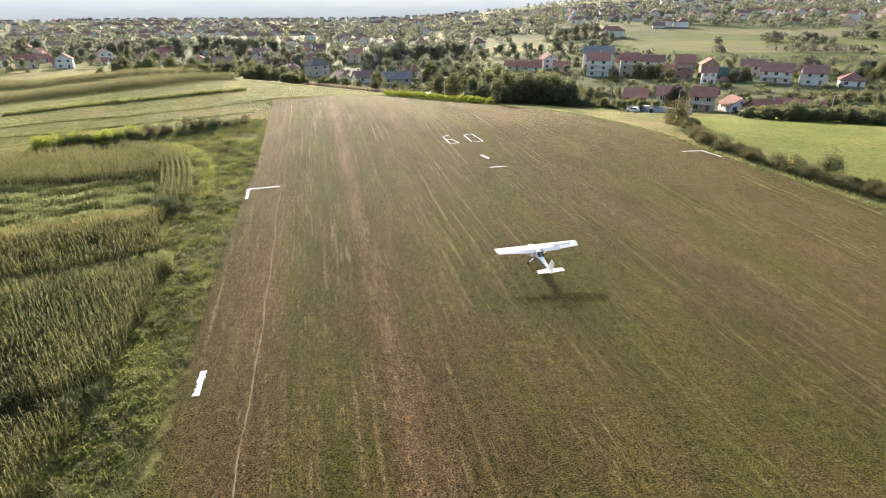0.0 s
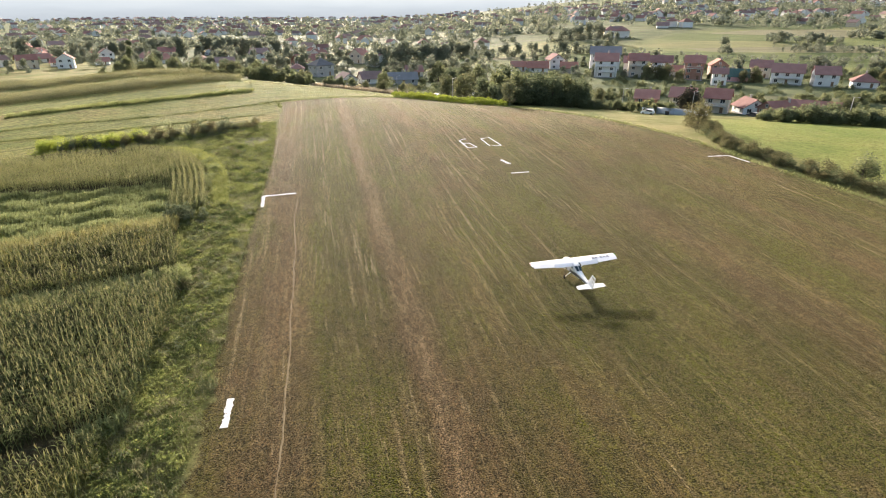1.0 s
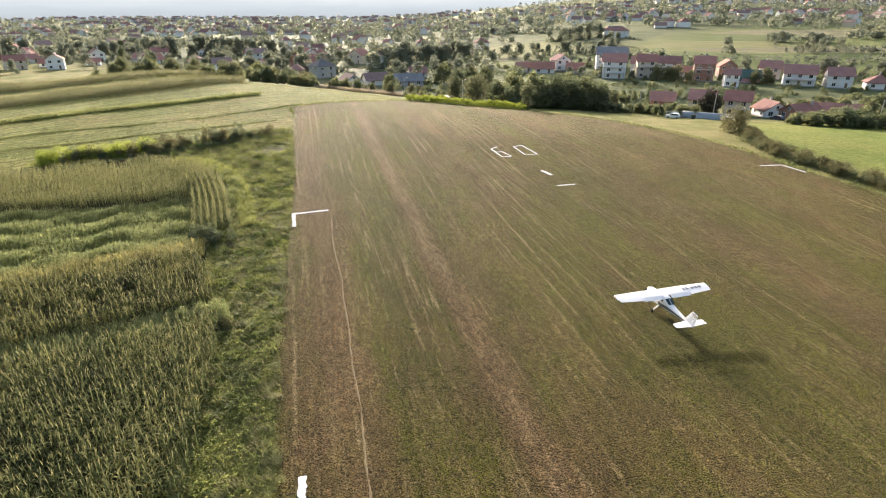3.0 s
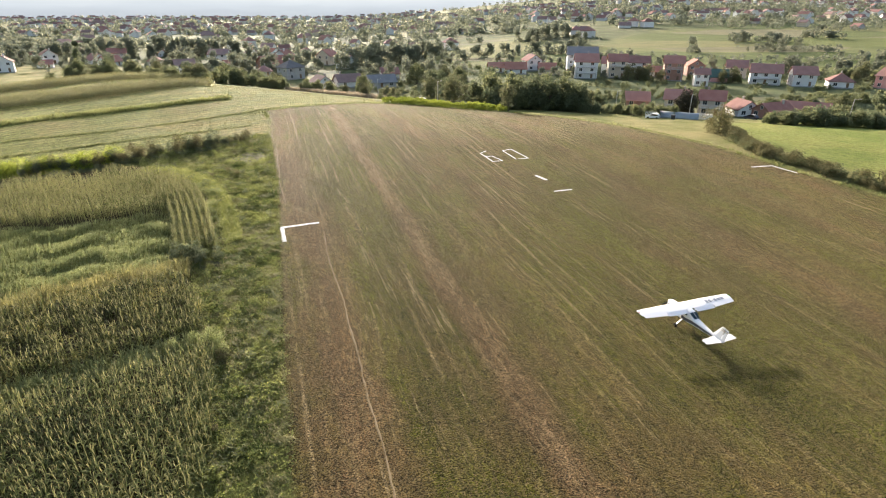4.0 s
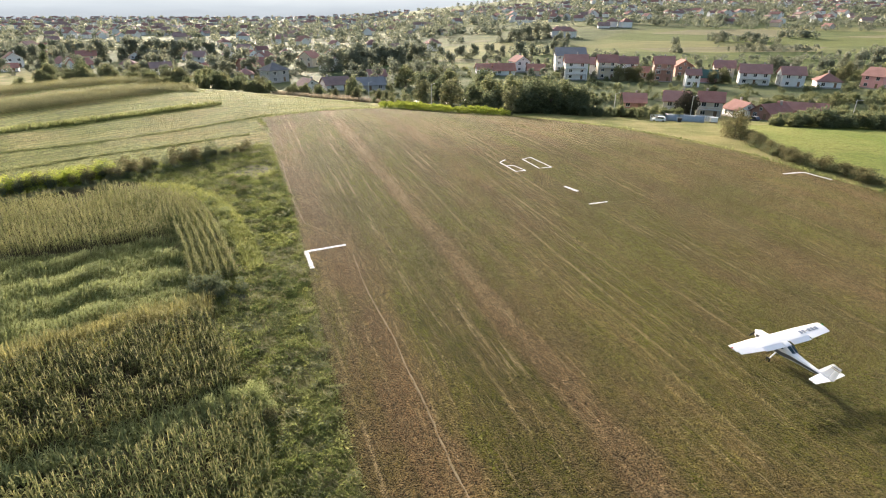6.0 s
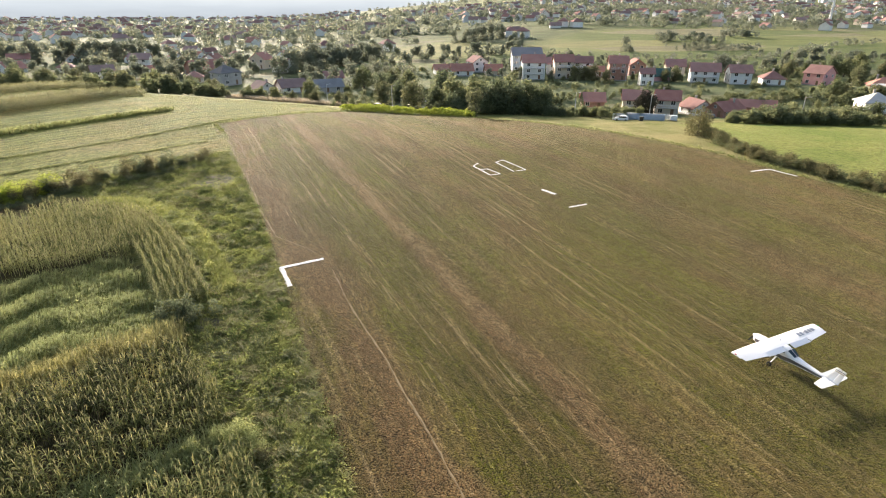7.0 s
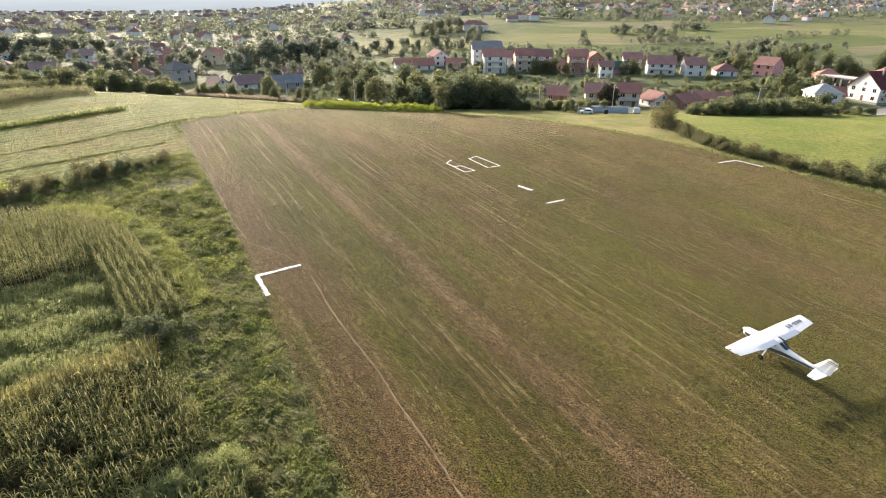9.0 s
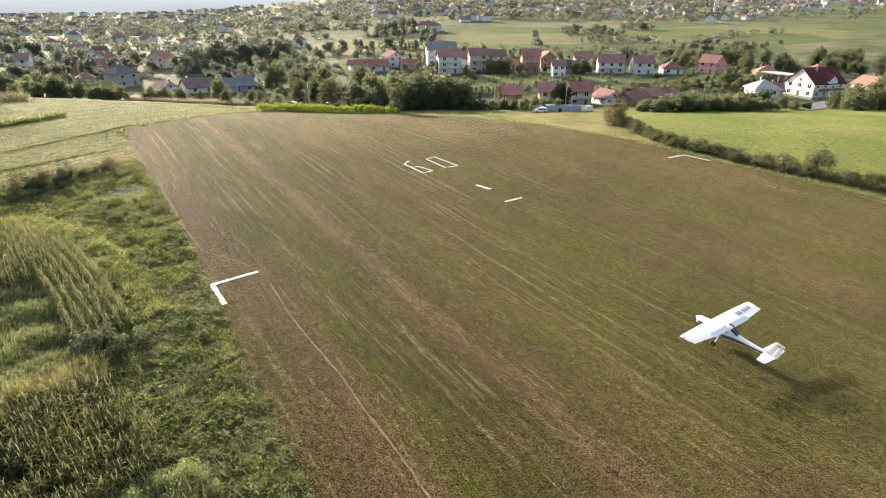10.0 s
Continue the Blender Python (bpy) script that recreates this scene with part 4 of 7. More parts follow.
NEAR_HOUSES = (
    (37.4, 320, 9, 7, 1, WALL_WHITE, ROOF_ORANGE, "x", 8, 0, "low white annex with an orange tiled roof"),
    (46.6, 314, 13, 9, 1, WALL_WHITE, ROOF_ORANGE, "x", 6, 0, "white single-storey house with an orange tiled roof"),
    (58.3, 326, 9, 10, 2, WALL_WHITE, ROOF_BROWN, "y", 20, 0, "tall white gabled house with a brown roof"),
    (63.3, 312, 9.5, 8, 1, WALL_CREAM, ROOF_ORANGE, "x", 4, 0, "pale house with an orange roof beside a thicket"),
    (85.9, 325, 19, 11, 3, WALL_WHITE, ROOF_GREY, "x", 5, 0, "large white block with a grey sheet roof"),
    (78.1, 294, 13, 10, 3, WALL_WHITE, ROOF_RED, "x", 4, 2, "white three-storey house with long balconies"),
    (95.0, 296, 11, 9, 3, WALL_CREAM, ROOF_RED, "x", 6, 1, "cream three-level house with a red roof"),
    (98.0, 310, 13, 9, 2, WALL_WHITE, ROOF_BROWN, "x", 2, 0, "white house behind with a brown roof"),
    (112.9, 312, 13, 9, 2, WALL_WHITE, ROOF_BROWN, "x", 4, 1, "white house with a dark brown roof and balcony"),
    (115.5, 300, 9, 7, 1, WALL_WHITE, ROOF_ORANGE, "x", 0, 0, "small low house with a bright orange roof"),
    (117.7, 282, 10.5, 9, 3, WALL_BRICK, ROOF_RED, "x", 4, 1, "bare red block house with a red roof"),
    (138.2, 300, 10, 9, 2, WALL_BRICK, ROOF_RED, "y", 12, 0, "brick gabled house with a red roof"),
    (119.7, 259, 6.5, 6, 2, WALL_WHITE, ROOF_BROWN, "x", 8, 0, "small white cubic house with a brown roof"),
    (134.6, 274, 13, 9, 1, WALL_PINK, ROOF_GREEN, "x", 6, 0, "pink house under a dark green roof"),
    (154.8, 290, 11, 9, 2, WALL_CREAM, ROOF_BROWN, "x", 4, 0, "cream house with a brown roof"),
    (153.2, 264, 15, 10, 2, WALL_WHITE, ROOF_BROWN, "x", 4, 1, "wide white house with brown roof and terrace"),
    (164.9, 255, 11, 9, 2, WALL_WHITE, ROOF_BROWN, "x", 14, 0, "bright white house with a brown roof"),
    (179.1, 250, 11, 10, 1, WALL_WHITE, ROOF_BROWN, "hip", 10, 0, "white house with a brown hipped roof"),
    (197.9, 243, 9.8, 9.5, 2, WALL_PINK, ROOF_BROWN, "x", -32, 0, "pink two-storey house with a brown tiled roof"),
    (74.5, 221, 10, 8, 1, WALL_BRICK, ROOF_RED, "x", 2, 0, "red block house with a red roof among bushes"),
    (79.5, 200, 8.6, 8, 2, WALL_CREAM, ROOF_RED, "x", -2, 1, "cream two-storey house with a red roof and balcony"),
    (91.5, 199, 8.6, 8, 2, WALL_CREAM, ROOF_RED, "x", -2, 1, "cream twin house behind a dark round tree"),
    (102, 197, 8.5, 9, 1, WALL_WHITE, ROOF_BROWN, "y", 28, 0, "white gabled cottage with a red roof"),
    (108.5, 190.5, 7.8, 11, 1, WALL_BRICK, ROOF_RED, "y", -38, 0, "brick gabled house with a red roof"),
    (124, 196, 17, 6, 1, WALL_BRICK, ROOF_RED, "x", 4, 0, "long low red roofed outbuilding behind bushes"),
    (156, 178, 10.5, 9, 2, WALL_WHITE, ROOF_PALE, "hip", 20, 1, "white two-storey house with a pale grey hipped roof"),
    (172, 188, 9, 8, 1, WALL_CREAM, ROOF_RED, "x", 14, 0, "small house with a rusty red roof"),
        (219, 180, 11, 9, 1, WALL_CREAM, ROOF_BROWN, "y", 40, 0, "cream cottage with a brown roof"),
    (205, 218, 12, 9, 1, WALL_CREAM, ROOF_ORANGE, "hip", 8, 0, "cream bungalow with a faded tiled roof"),
    (226, 208, 15, 11, 1, WALL_CREAM, ROOF_ORANGE, "hip", 14, 0, "bungalow with a broad orange roof"),
    (-24, 272, 16, 8, 1, WALL_GREY, ROOF_GREY, "x", 10, 0, "long shed with a pale grey sheet roof"),
    (-38, 268, 13, 8, 1, WALL_WHITE, ROOF_HAZED, "x", 18, 0, "white house with a dull tiled roof"),
    (-49, 264, 8, 9, 1, WALL_WHITE, ROOF_HAZED, "y", 20, 0, "white gabled house with a dull roof"),
    (-68, 300, 12, 9, 2, WALL_GREY, ROOF_GREY, "hip", 30, 0, "grey unfinished house with a slate grey roof"),
    (-84, 352, 24, 13, 1, WALL_BRICK, ROOF_RED, "x", 28, 0, "long hall with a broad red roof"),
    (-200, 385, 12, 9, 1, WALL_WHITE, ROOF_BROWN, "y", 24, 0, "white gabled house behind the brow bushes"),
    (-186, 372, 12, 9, 1, WALL_WHITE, ROOF_RED, "x", 30, 0, "low white house behind the brow bushes"),
    (-20, 300, 10, 8, 1, WALL_WHITE, ROOF_BROWN, "x", 12, 0, "white cottage among dense trees"),
)
for i, (x, y, w, d, st, wm, rm, ridge, turn, bal, label) in enumerate(NEAR_HOUSES):
    house(facing(x, y, turn), w * (0.9 if w < 10 or w > 20 else 0.83), d, st, wm, rm, label, ridge, balcony=bal, group="houses along the valley", seed=i)

# the big white house: a broad gable towards the meadow, a dormer and long balcony on its other side
villa = house(facing(190, 183, -44), 13, 15, 2, WALL_WHITE, ROOF_WINE, "big white house with steep dark wine red roof", "y", 5.2, 0, "houses along the valley", seed=90)
bm = bmesh.new()
prof = [(-2.2, 4.6), (2.2, 4.6), (2.2, 6.6), (0, 8.5), (-2.2, 6.6)]
loft(bm, [[(x, 1.0 + u, v) for u, v in prof] for x in (2.0, 6.9)])
dormer = part("dormer", bm, WALL_WHITE, villa, "white gabled dormer")
bm = bmesh.new()
prof = [(-2.7, 6.2), (0, 8.52), (2.7, 6.2), (2.7, 6.42), (0, 8.76), (-2.7, 6.42)]
loft(bm, [[(x, 1.0 + u, v) for u, v in prof] for x in (1.2, 7.3)])
part("dormer_roof", bm, ROOF_WINE, dormer)
bm = bmesh.new()
box(bm, 6.502, 8.2, -6.8, 6.8, 2.6, 2.8)
balcony = part("balcony", bm, CONCRETE, villa, "long balcony slab")
bm = bmesh.new()
box(bm, 8.1, 8.2, -6.8, 6.8, 2.8, 3.75)
part("railing", bm, TIMBER, balcony, "dark red boarded railing")
for i in range(5):
    bm = bmesh.new()
    box(bm, 8.0, 8.2, -6.8 + i * 3.35, -6.6 + i * 3.35, 0, 2.6)
    part("post", bm, CONCRETE, balcony)
TAKEN_MORE = [(190, 183, 18), (201, 207, 18)]

# the open concrete shell beside it
shell = root("concrete_shell", facing(201, 207, -38), "unfinished open concrete building with a flat slab roof", "building")
bm = bmesh.new()
box(bm, -9, 9, -4, 4, 3.6, 4.0)
part("roof_slab", bm, CONCRETE, shell)
bm = bmesh.new()
box(bm, -9, 9, 3.7, 4, 0, 3.6)
part("back_wall", bm, CONCRETE, shell)
for i in range(6):
    bm = bmesh.new()
    box(bm, -8.8 + i * 3.45, -8.4 + i * 3.45, -3.9, -3.5, -1.0, 3.6)
    part("column", bm, CONCRETE, shell)

# the town beyond: a few kinds of house, repeated
KINDS = []
for i, (w, d, st, wm, rm, ridge, label) in enumerate((
    (11, 9, 1, WALL_WHITE, ROOF_RED, "x", "white village house with a red tiled roof"),
    (10, 10, 2, WALL_WHITE, ROOF_BROWN, "y", "white two-storey village house with a brown roof"),
    (12, 9, 2, WALL_CREAM, ROOF_RED, "x", "cream village house with a red roof"),
    (9, 9, 1, WALL_GREY, ROOF_BROWN, "hip", "grey village house with a brown hipped roof"),
    (13, 10, 2, WALL_WHITE, ROOF_HAZED, "x", "white village house with a dull brown roof"),
    (10, 8, 1, WALL_WHITE, ROOF_ORANGE, "y", "white cottage with an orange roof"),
    (12, 10, 2, WALL_CREAM, ROOF_RED, "y", "cream gabled village house with a red roof"),
)):
    x, y = -262 + i * 34, 372 + 14 * (i % 3)
    KINDS.append(house(facing(x, y, 15 - i * 9), w * 0.85, d * 0.85, st, wm, rm, label, ridge, group="houses of the town", detail=1, seed=50 + i))


def placed(x, y, turn, size=1.0, sink=0.0):
    return Matrix.Translation((x, y, ground_at(x, y) - sink)) @ Matrix.Rotation(radians(turn), 4, "Z") @ Matrix.Diagonal((size, size, size, 1))


rng = random.Random(11)
TAKEN = [(h[0], h[1], 15) for h in NEAR_HOUSES] + [(k.location.x, k.location.y, 15) for k in KINDS] + TAKEN_MORE


def free_spot(x, y, gap):
    if any((x - a) ** 2 + (y - b) ** 2 < ((gap + r_) / 2) ** 2 for a, b, r_ in TAKEN):
        return False
    TAKEN.append((x, y, gap))
    return True


FAR_KINDS = []
for i, (w, d, st, wm, rm, ridge, label) in enumerate((
    (11, 9, 1, WALL_WHITE, ROOF_HAZED, "x", "distant white house with a red roof"),
    (10, 9, 2, WALL_WHITE, ROOF_BROWN, "y", "distant white two-storey house with a brown roof"),
    (12, 9, 2, WALL_CREAM, ROOF_HAZED, "x", "distant cream house with a red roof"),
    (10, 10, 2, WALL_WHITE, ROOF_BROWN, "hip", "distant white house with a hipped roof"),
    (9, 8, 1, WALL_GREY, ROOF_BROWN, "x", "distant grey cottage with a brown roof"),
)):
    FAR_KINDS.append(house(facing(-330 + i * 60, 640 + 12 * (i % 2), 20 - i * 11), w, d, st, wm, rm, label, ridge, group="houses of the far town", detail=0, seed=70 + i))
TAKEN += [(k.location.x, k.location.y, 15) for k in FAR_KINDS]

TOWN = [(-300, 345), (-170, 330), (-95, 300), (-60, 318), (-15, 335), (5, 420), (-60, 560), (-20, 700), (60, 760), (90, 820), (40, 980), (-300, 980), (-620, 800), (-420, 470)]
GREENS = ([(-480, 560), (-240, 560), (-150, 545), (-90, 600), (-230, 660), (-430, 700)], [(-80, 560), (20, 480), (120, 380), (140, 480), (110, 640), (-60, 720)])
EAST = [(200, 690), (330, 655), (370, 610), (440, 540), (520, 520), (800, 700), (700, 860), (420, 800), (230, 820)]
WEST = [(-216, 280), (-206, 330), (-196, 375), (-260, 430), (-420, 470), (-420, 290), (-300, 262)]
for corners, wanted, gap in ((WEST, 40, 14), (TOWN, 132, 17), (EAST, 62, 24)):
    xs, ys = [c[0] for c in corners], [c[1] for c in corners]
    made = tries = 0
    while made < wanted and tries < 6000:
        tries += 1
        x = rng.uniform(min(xs), max(xs))
        y = min(ys) + (max(ys) - min(ys)) * rng.random() ** (1.3 if corners is TOWN else 1)
        if not bool(inside(np.array(x), np.array(y), corners)) or any(bool(inside(np.array(x), np.array(y), g_)) for g_ in GREENS):
            continue
        if corners is TOWN and x < -170 and y < 560 and rng.random() < 0.6:
            continue
        if free_spot(x, y, gap * rng.uniform(0.9, 1.5)):
            k = rng.uniform(0.72, 1.0)
            copy_thing(rng.choice(KINDS if y < 470 else FAR_KINDS), facing(x, y, rng.choice((-40, -15, 15, 40)) + rng.uniform(-12, 12)) @ Matrix.Diagonal((k, k, k, 1)))
            made += 1
for x, y, turn in ((143, 520, 10), (150, 508, -20), (160, 560, 15), (215, 590, 5), (228, 600, -10), (238, 590, 25), (60, 640, 5), (72, 655, -15), (20, 650, 10), (-62, 820, 0), (-30, 830, 12), (0, 470, 14), (14, 455, -8), (26, 462, 20), (-20, 478, 5)):
    copy_thing(FAR_KINDS[int(x + y) % 5], facing(x, y, turn))

# the plain beyond: hundreds of small houses that only show as specks of wall and roof
rt = np.random.default_rng(91)
n = 1900
hx = np.concatenate([rt.uniform(-1500, 100, 1200), rt.uniform(150, 1300, 700)])
hy = np.concatenate([rt.uniform(700, 1900, 1200), rt.uniform(700, 1300, 700)])
keep = (lambda a_: a_ > 0.42)(0.5 + 0.3 * np.sin(hx * 0.011 + 2 * np.sin(hy * 0.006)) + 0.3 * np.sin(hy * 0.017 + hx * 0.004) + rt.normal(0, 0.12, n))
keep &= np.array([yy > 990 or all((xx - a) ** 2 + (yy - b) ** 2 > 170 for a, b, r_ in TAKEN) for xx, yy in zip(hx, hy)])
keep &= ~inside(hx, hy, GREENS[0]) & ~inside(hx, hy, GREENS[1])
hx, hy = hx[keep], hy[keep]
n = len(hx)
hz = land(hx, hy)
turn = rt.uniform(0, np.pi, n)
hw, hd, hh = rt.uniform(4, 6.5, n), rt.uniform(3.6, 5, n), rt.choice([3.0, 5.6, 5.6], n)
spin = lambda px_, py_, pz_: np.stack([hx + px_ * np.cos(turn) - py_ * np.sin(turn), hy + px_ * np.sin(turn) + py_ * np.cos(turn), hz + pz_], 1)
one, low = np.ones(n), -2.0 * np.ones(n)
cor = [spin(sx * hw, sy * hd, zz) for zz in (low, hh) for sx, sy in ((-1, -1), (1, -1), (1, 1), (-1, 1))]
eav = [spin(sx * (hw + 0.6), sy * (hd + 0.6), hh - 0.1) for sx, sy in ((-1, -1), (1, -1), (1, 1), (-1, 1))]
rid = [spin(sx * (hw + 0.6), 0 * one, hh + hd * 0.75) for sx in (-1, 1)]
gab = [spin(sx * hw, 0 * one, hh + hd * 0.7) for sx in (-1, 1)]
v = np.stack(cor + eav + rid + gab, 1)
f = np.array([(0, 1, 5, 4), (1, 2, 6, 5), (2, 3, 7, 6), (3, 0, 4, 7), (5, 6, 15, 15), (7, 4, 14, 14), (8, 9, 13, 12), (10, 11, 12, 13)])
q = (np.arange(n)[:, None, None] * 16 + f[None]).reshape(-1, 4)
far_town = bpy.data.meshes.new("far_town")
far_town.from_pydata(v.reshape(-1, 3).tolist(), [], [tuple(dict.fromkeys(r_)) for r_ in q.tolist()])
for m_ in (WALL_WHITE, ROOF_HAZED, ROOF_BROWN):
    far_town.materials.append(m_)
far_town.polygons.foreach_set("material_index", np.where(np.arange(8)[None] < 6, 0, rt.choice([1, 2], n)[:, None]).astype(np.int32).ravel())
tagged(new("far_town", far_town), "hundreds of small red-roofed houses on the far plain", "town", kind="stuff")

# ---- plants ----
def leaf_cards(rng_, centres, size, flat=0.6):
    """Small four-cornered leaves, one at each centre, turned at random."""
    n = len(centres)
    a = rng_.normal(size=(n, 3))
    a[:, 2] *= flat
    a /= np.linalg.norm(a, axis=1, keepdims=True)
    b = np.cross(a, rng_.normal(size=(n, 3)))
    b /= np.linalg.norm(b, axis=1, keepdims=True)
    s = size * rng_.uniform(0.6, 1.3, (n, 1))
    v = np.stack([centres - a * s, centres + b * s * 0.55, centres + a * s, centres - b * s * 0.55], 1)
    return v.reshape(-1, 3), np.arange(4 * n).reshape(-1, 4)


def crown_points(rng_, count, radius, height, base, lobes=9, lean=0.75):
    """Points in a lumpy crown made of overlapping clumps, thicker towards their skins."""
    ang = rng_.uniform(0, 2 * np.pi, lobes)
    up = rng_.uniform(0.06, 0.95, lobes)
    reach = radius * lean * rng_.uniform(0.35, 1.0, lobes) * np.sqrt(np.clip(1.15 - (up - 0.35) ** 2 * 2.2, 0.15, 1))
    hub = np.stack([np.cos(ang) * reach, np.sin(ang) * reach, base + up * height * 0.88], 1)
    hub[0] = (0, 0, base + height * 0.82)
    size = radius * rng_.uniform(0.32, 0.58, lobes)
    pick = rng_.integers(0, lobes, count)
    d = rng_.normal(size=(count, 3))
    d /= np.linalg.norm(d, axis=1, keepdims=True)
    r = rng_.random(count) ** 0.35
    p = hub[pick] + d * (size[pick] * r)[:, None] * np.array([1, 1, min(1.3, height / radius * 0.7)])
    p[:, 2] = np.clip(p[:, 2], base * 0.6 + 0.05, None)
    return p


def tree(m, height, radius, leaf_mat, label, seed, leaves=900, leaf=0.34, stem=0.22, group="", lobes=9, name="tree", category="tree"):
    rng_ = np.random.default_rng(seed)
    r = root(name, m, label, category, group)
    base = height * stem
    bm = bmesh.new()
    tube(bm, (0, 0, -0.4), (0.05, 0, base), radius * 0.09 + 0.05, radius * 0.06 + 0.03, 7)
    tube(bm, (0.05, 0, base), (0, 0, height * 0.8), radius * 0.06 + 0.03, 0.03, 6)
    for i in range(5):
        a = i * 1.3 + seed
        z = base + (height - base) * (0.05 + 0.1 * i)
        tube(bm, (0, 0, z), (math.cos(a) * radius * 0.7, math.sin(a) * radius * 0.7, z + height * 0.2), radius * 0.035 + 0.02, 0.02, 5)
    part("trunk", bm, BARK, r)
    v, q = leaf_cards(rng_, crown_points(rng_, leaves, radius, height - base, base, lobes), leaf)
    shared("crown", quads_mesh("crown", v, q), leaf_mat, r)
    return r


def bush(m, height, radius, leaf_mat, label, seed, leaves=420, leaf=0.2, group="", category="bush"):
    rng_ = np.random.default_rng(seed)
    v, q = leaf_cards(rng_, crown_points(rng_, leaves, radius, height, 0.0, 8, 0.8), leaf)
    ob = shared("bush", quads_mesh("bush", v, q), leaf_mat)
    ob.matrix_basis = m
    return tagged(ob, label, category, group)


def massed(name, v, q, poses, material, label, category):
    """One mesh that repeats a small plant at many poses, for growth that nobody could count."""
    vs, qs = [], []
    h = np.concatenate([v, np.ones((len(v), 1))], 1)
    for i, m in enumerate(poses):
        vs.append((h @ np.array(m).T)[:, :3])
        qs.append(q + i * len(v))
    return tagged(shared(name, quads_mesh(name, np.concatenate(vs), np.concatenate(qs)), material), label, category, kind="stuff")


def clump(seed, height, radius, leaves, leaf):
    rng_ = np.random.default_rng(seed)
    return leaf_cards(rng_, crown_points(rng_, leaves, radius, height, 0.0, 8, 0.8), leaf)


def on(x, y, size=1.0, turn=0.0, tall=1.0):
    return Matrix.Translation((x, y, ground_at(x, y))) @ Matrix.Rotation(radians(turn), 4, "Z") @ Matrix.Diagonal((size, size, size * tall, 1))


rng = random.Random(5)
BROAD = tree(on(14, 197), 11, 5.2, LEAF_TREE, "broad leafy tree with a rounded crown", 1, 2800, 0.4, stem=0.04, group="trees of the valley")
DARK = tree(on(26, 190), 10, 4.6, LEAF_DARK, "dense dark green tree", 2, 2800, 0.4, stem=0.04, group="trees of the valley")
WILLOW = tree(on(3, 205), 9, 4.4, LEAF_PALE, "pale green willowy tree", 3, 2600, 0.34, stem=0.04, group="trees of the valley", lobes=12)
TALL = tree(on(-190, 345), 17, 2.6, LEAF_DARK, "tall narrow dark poplar tree", 4, 2000, 0.34, stem=0.04, group="trees of the valley", lobes=14)
SMALL = tree(on(44, 205), 5.2, 2.6, LEAF_TREE, "small round garden tree", 5, 1400, 0.27, stem=0.04, group="trees of the valley")
OLIVE = tree(on(15.6, 175.4), 7.0, 3.5, LEAF_PALE, "olive green round tree at the strip's end", 6, 2000, 0.28, stem=0.08)
PLUM = tree(on(77.3, 189), 7.6, 3.9, LEAF_PLUM, "dark ball-shaped garden tree before a house", 7, 3600, 0.3, stem=0.1, lobes=16)
TREES = (BROAD, DARK, WILLOW, SMALL)
for kind, girth, slender in ((BROAD, 1.0, 1.0), (DARK, 0.9, 1.0), (WILLOW, 0.85, 0.95), (SMALL, 0.5, 0.95), (TALL, 0.5, 3.0)):
    kind["girth"], kind["slender"] = girth, slender


FAR_TREES = ([], [])


def plant_tree(kind, x, y, size=1.0, tall=1.0):
    """A tree of its own nearby; far ones join the two masses of distant trees."""
    if y > 285:
        k = kind.get("girth", 1.0)
        FAR_TREES[kind in (DARK, TALL)].append(on(x, y, size * k, rng.uniform(0, 360), tall * kind.get("slender", 1.0)))
        return None
    return copy_thing(kind, on(x, y, size, rng.uniform(0, 360), tall))


for kind, x, y, s in (
    (DARK, 9, 200, 0.8), (BROAD, 20, 194, 1.0), (DARK, 31, 187, 0.9), (BROAD, 36, 190, 0.95), (DARK, 40, 187, 0.85), (BROAD, 45, 200, 0.5),
    (DARK, 24, 202, 1.0), (BROAD, 33, 200, 1.05), (DARK, 41, 200, 0.9), (SMALL, 50, 186, 0.5), (SMALL, 54, 183, 0.45), (SMALL, 58, 181, 0.5), (SMALL, 63, 178, 0.6),
    (WILLOW, -3, 238, 0.95), (WILLOW, -18, 232, 0.45), (DARK, 4, 246, 0.8), (DARK, 22, 250, 1.1), (BROAD, -30, 246, 0.7),
    (BROAD, 138, 155, 0.4), (WILLOW, 141, 158, 0.45), (DARK, 140, 164, 0.6), (WILLOW, 152, 148, 0.6), (BROAD, 160, 147, 0.7), (BROAD, 168, 146, 0.85), (DARK, 176, 150, 0.8), (WILLOW, 165, 152, 0.7), (BROAD, 186, 148, 0.9),
    (BROAD, 250, 312, 0.9), (DARK, 258, 318, 1.0), (BROAD, 270, 318, 1.1), (WILLOW, 240, 300, 0.8), (BROAD, 262, 282, 1.0), (DARK, 246, 280, 0.9), (DARK, 186, 394, 1.0), (BROAD, 248, 440, 0.9),
):
    plant_tree(kind, x, y, s)
for x, y, s in ((-183, 350, 0.9), (-92, 470, 0.9), (-86, 474, 0.8), (-240, 520, 0.8), (60, 216.5, 0.42), (58.0, 217, 0.4)):
    plant_tree(TALL, x, y, s)


def spruce(m, label):
    r = root("spruce", m, label, "tree")
    bm = bmesh.new()
    tube(bm, (0, 0, -0.3), (0, 0, 6.8), 0.16, 0.02, 7)
    part("trunk", bm, BARK, r)
    rng_ = np.random.default_rng(8)
    z = rng_.random(1100) ** 1.4 * 6.4 + 0.5
    a = rng_.uniform(0, 2 * np.pi, 1100)
    rad = (7.1 - z) * 0.27 * (0.55 + 0.45 * rng_.random(1100))
    v, q = leaf_cards(rng_, np.stack([np.cos(a) * rad, np.sin(a) * rad, z], 1), 0.2)
    shared("crown", quads_mesh("crown", v, q), LEAF_DARK, r)
    return r


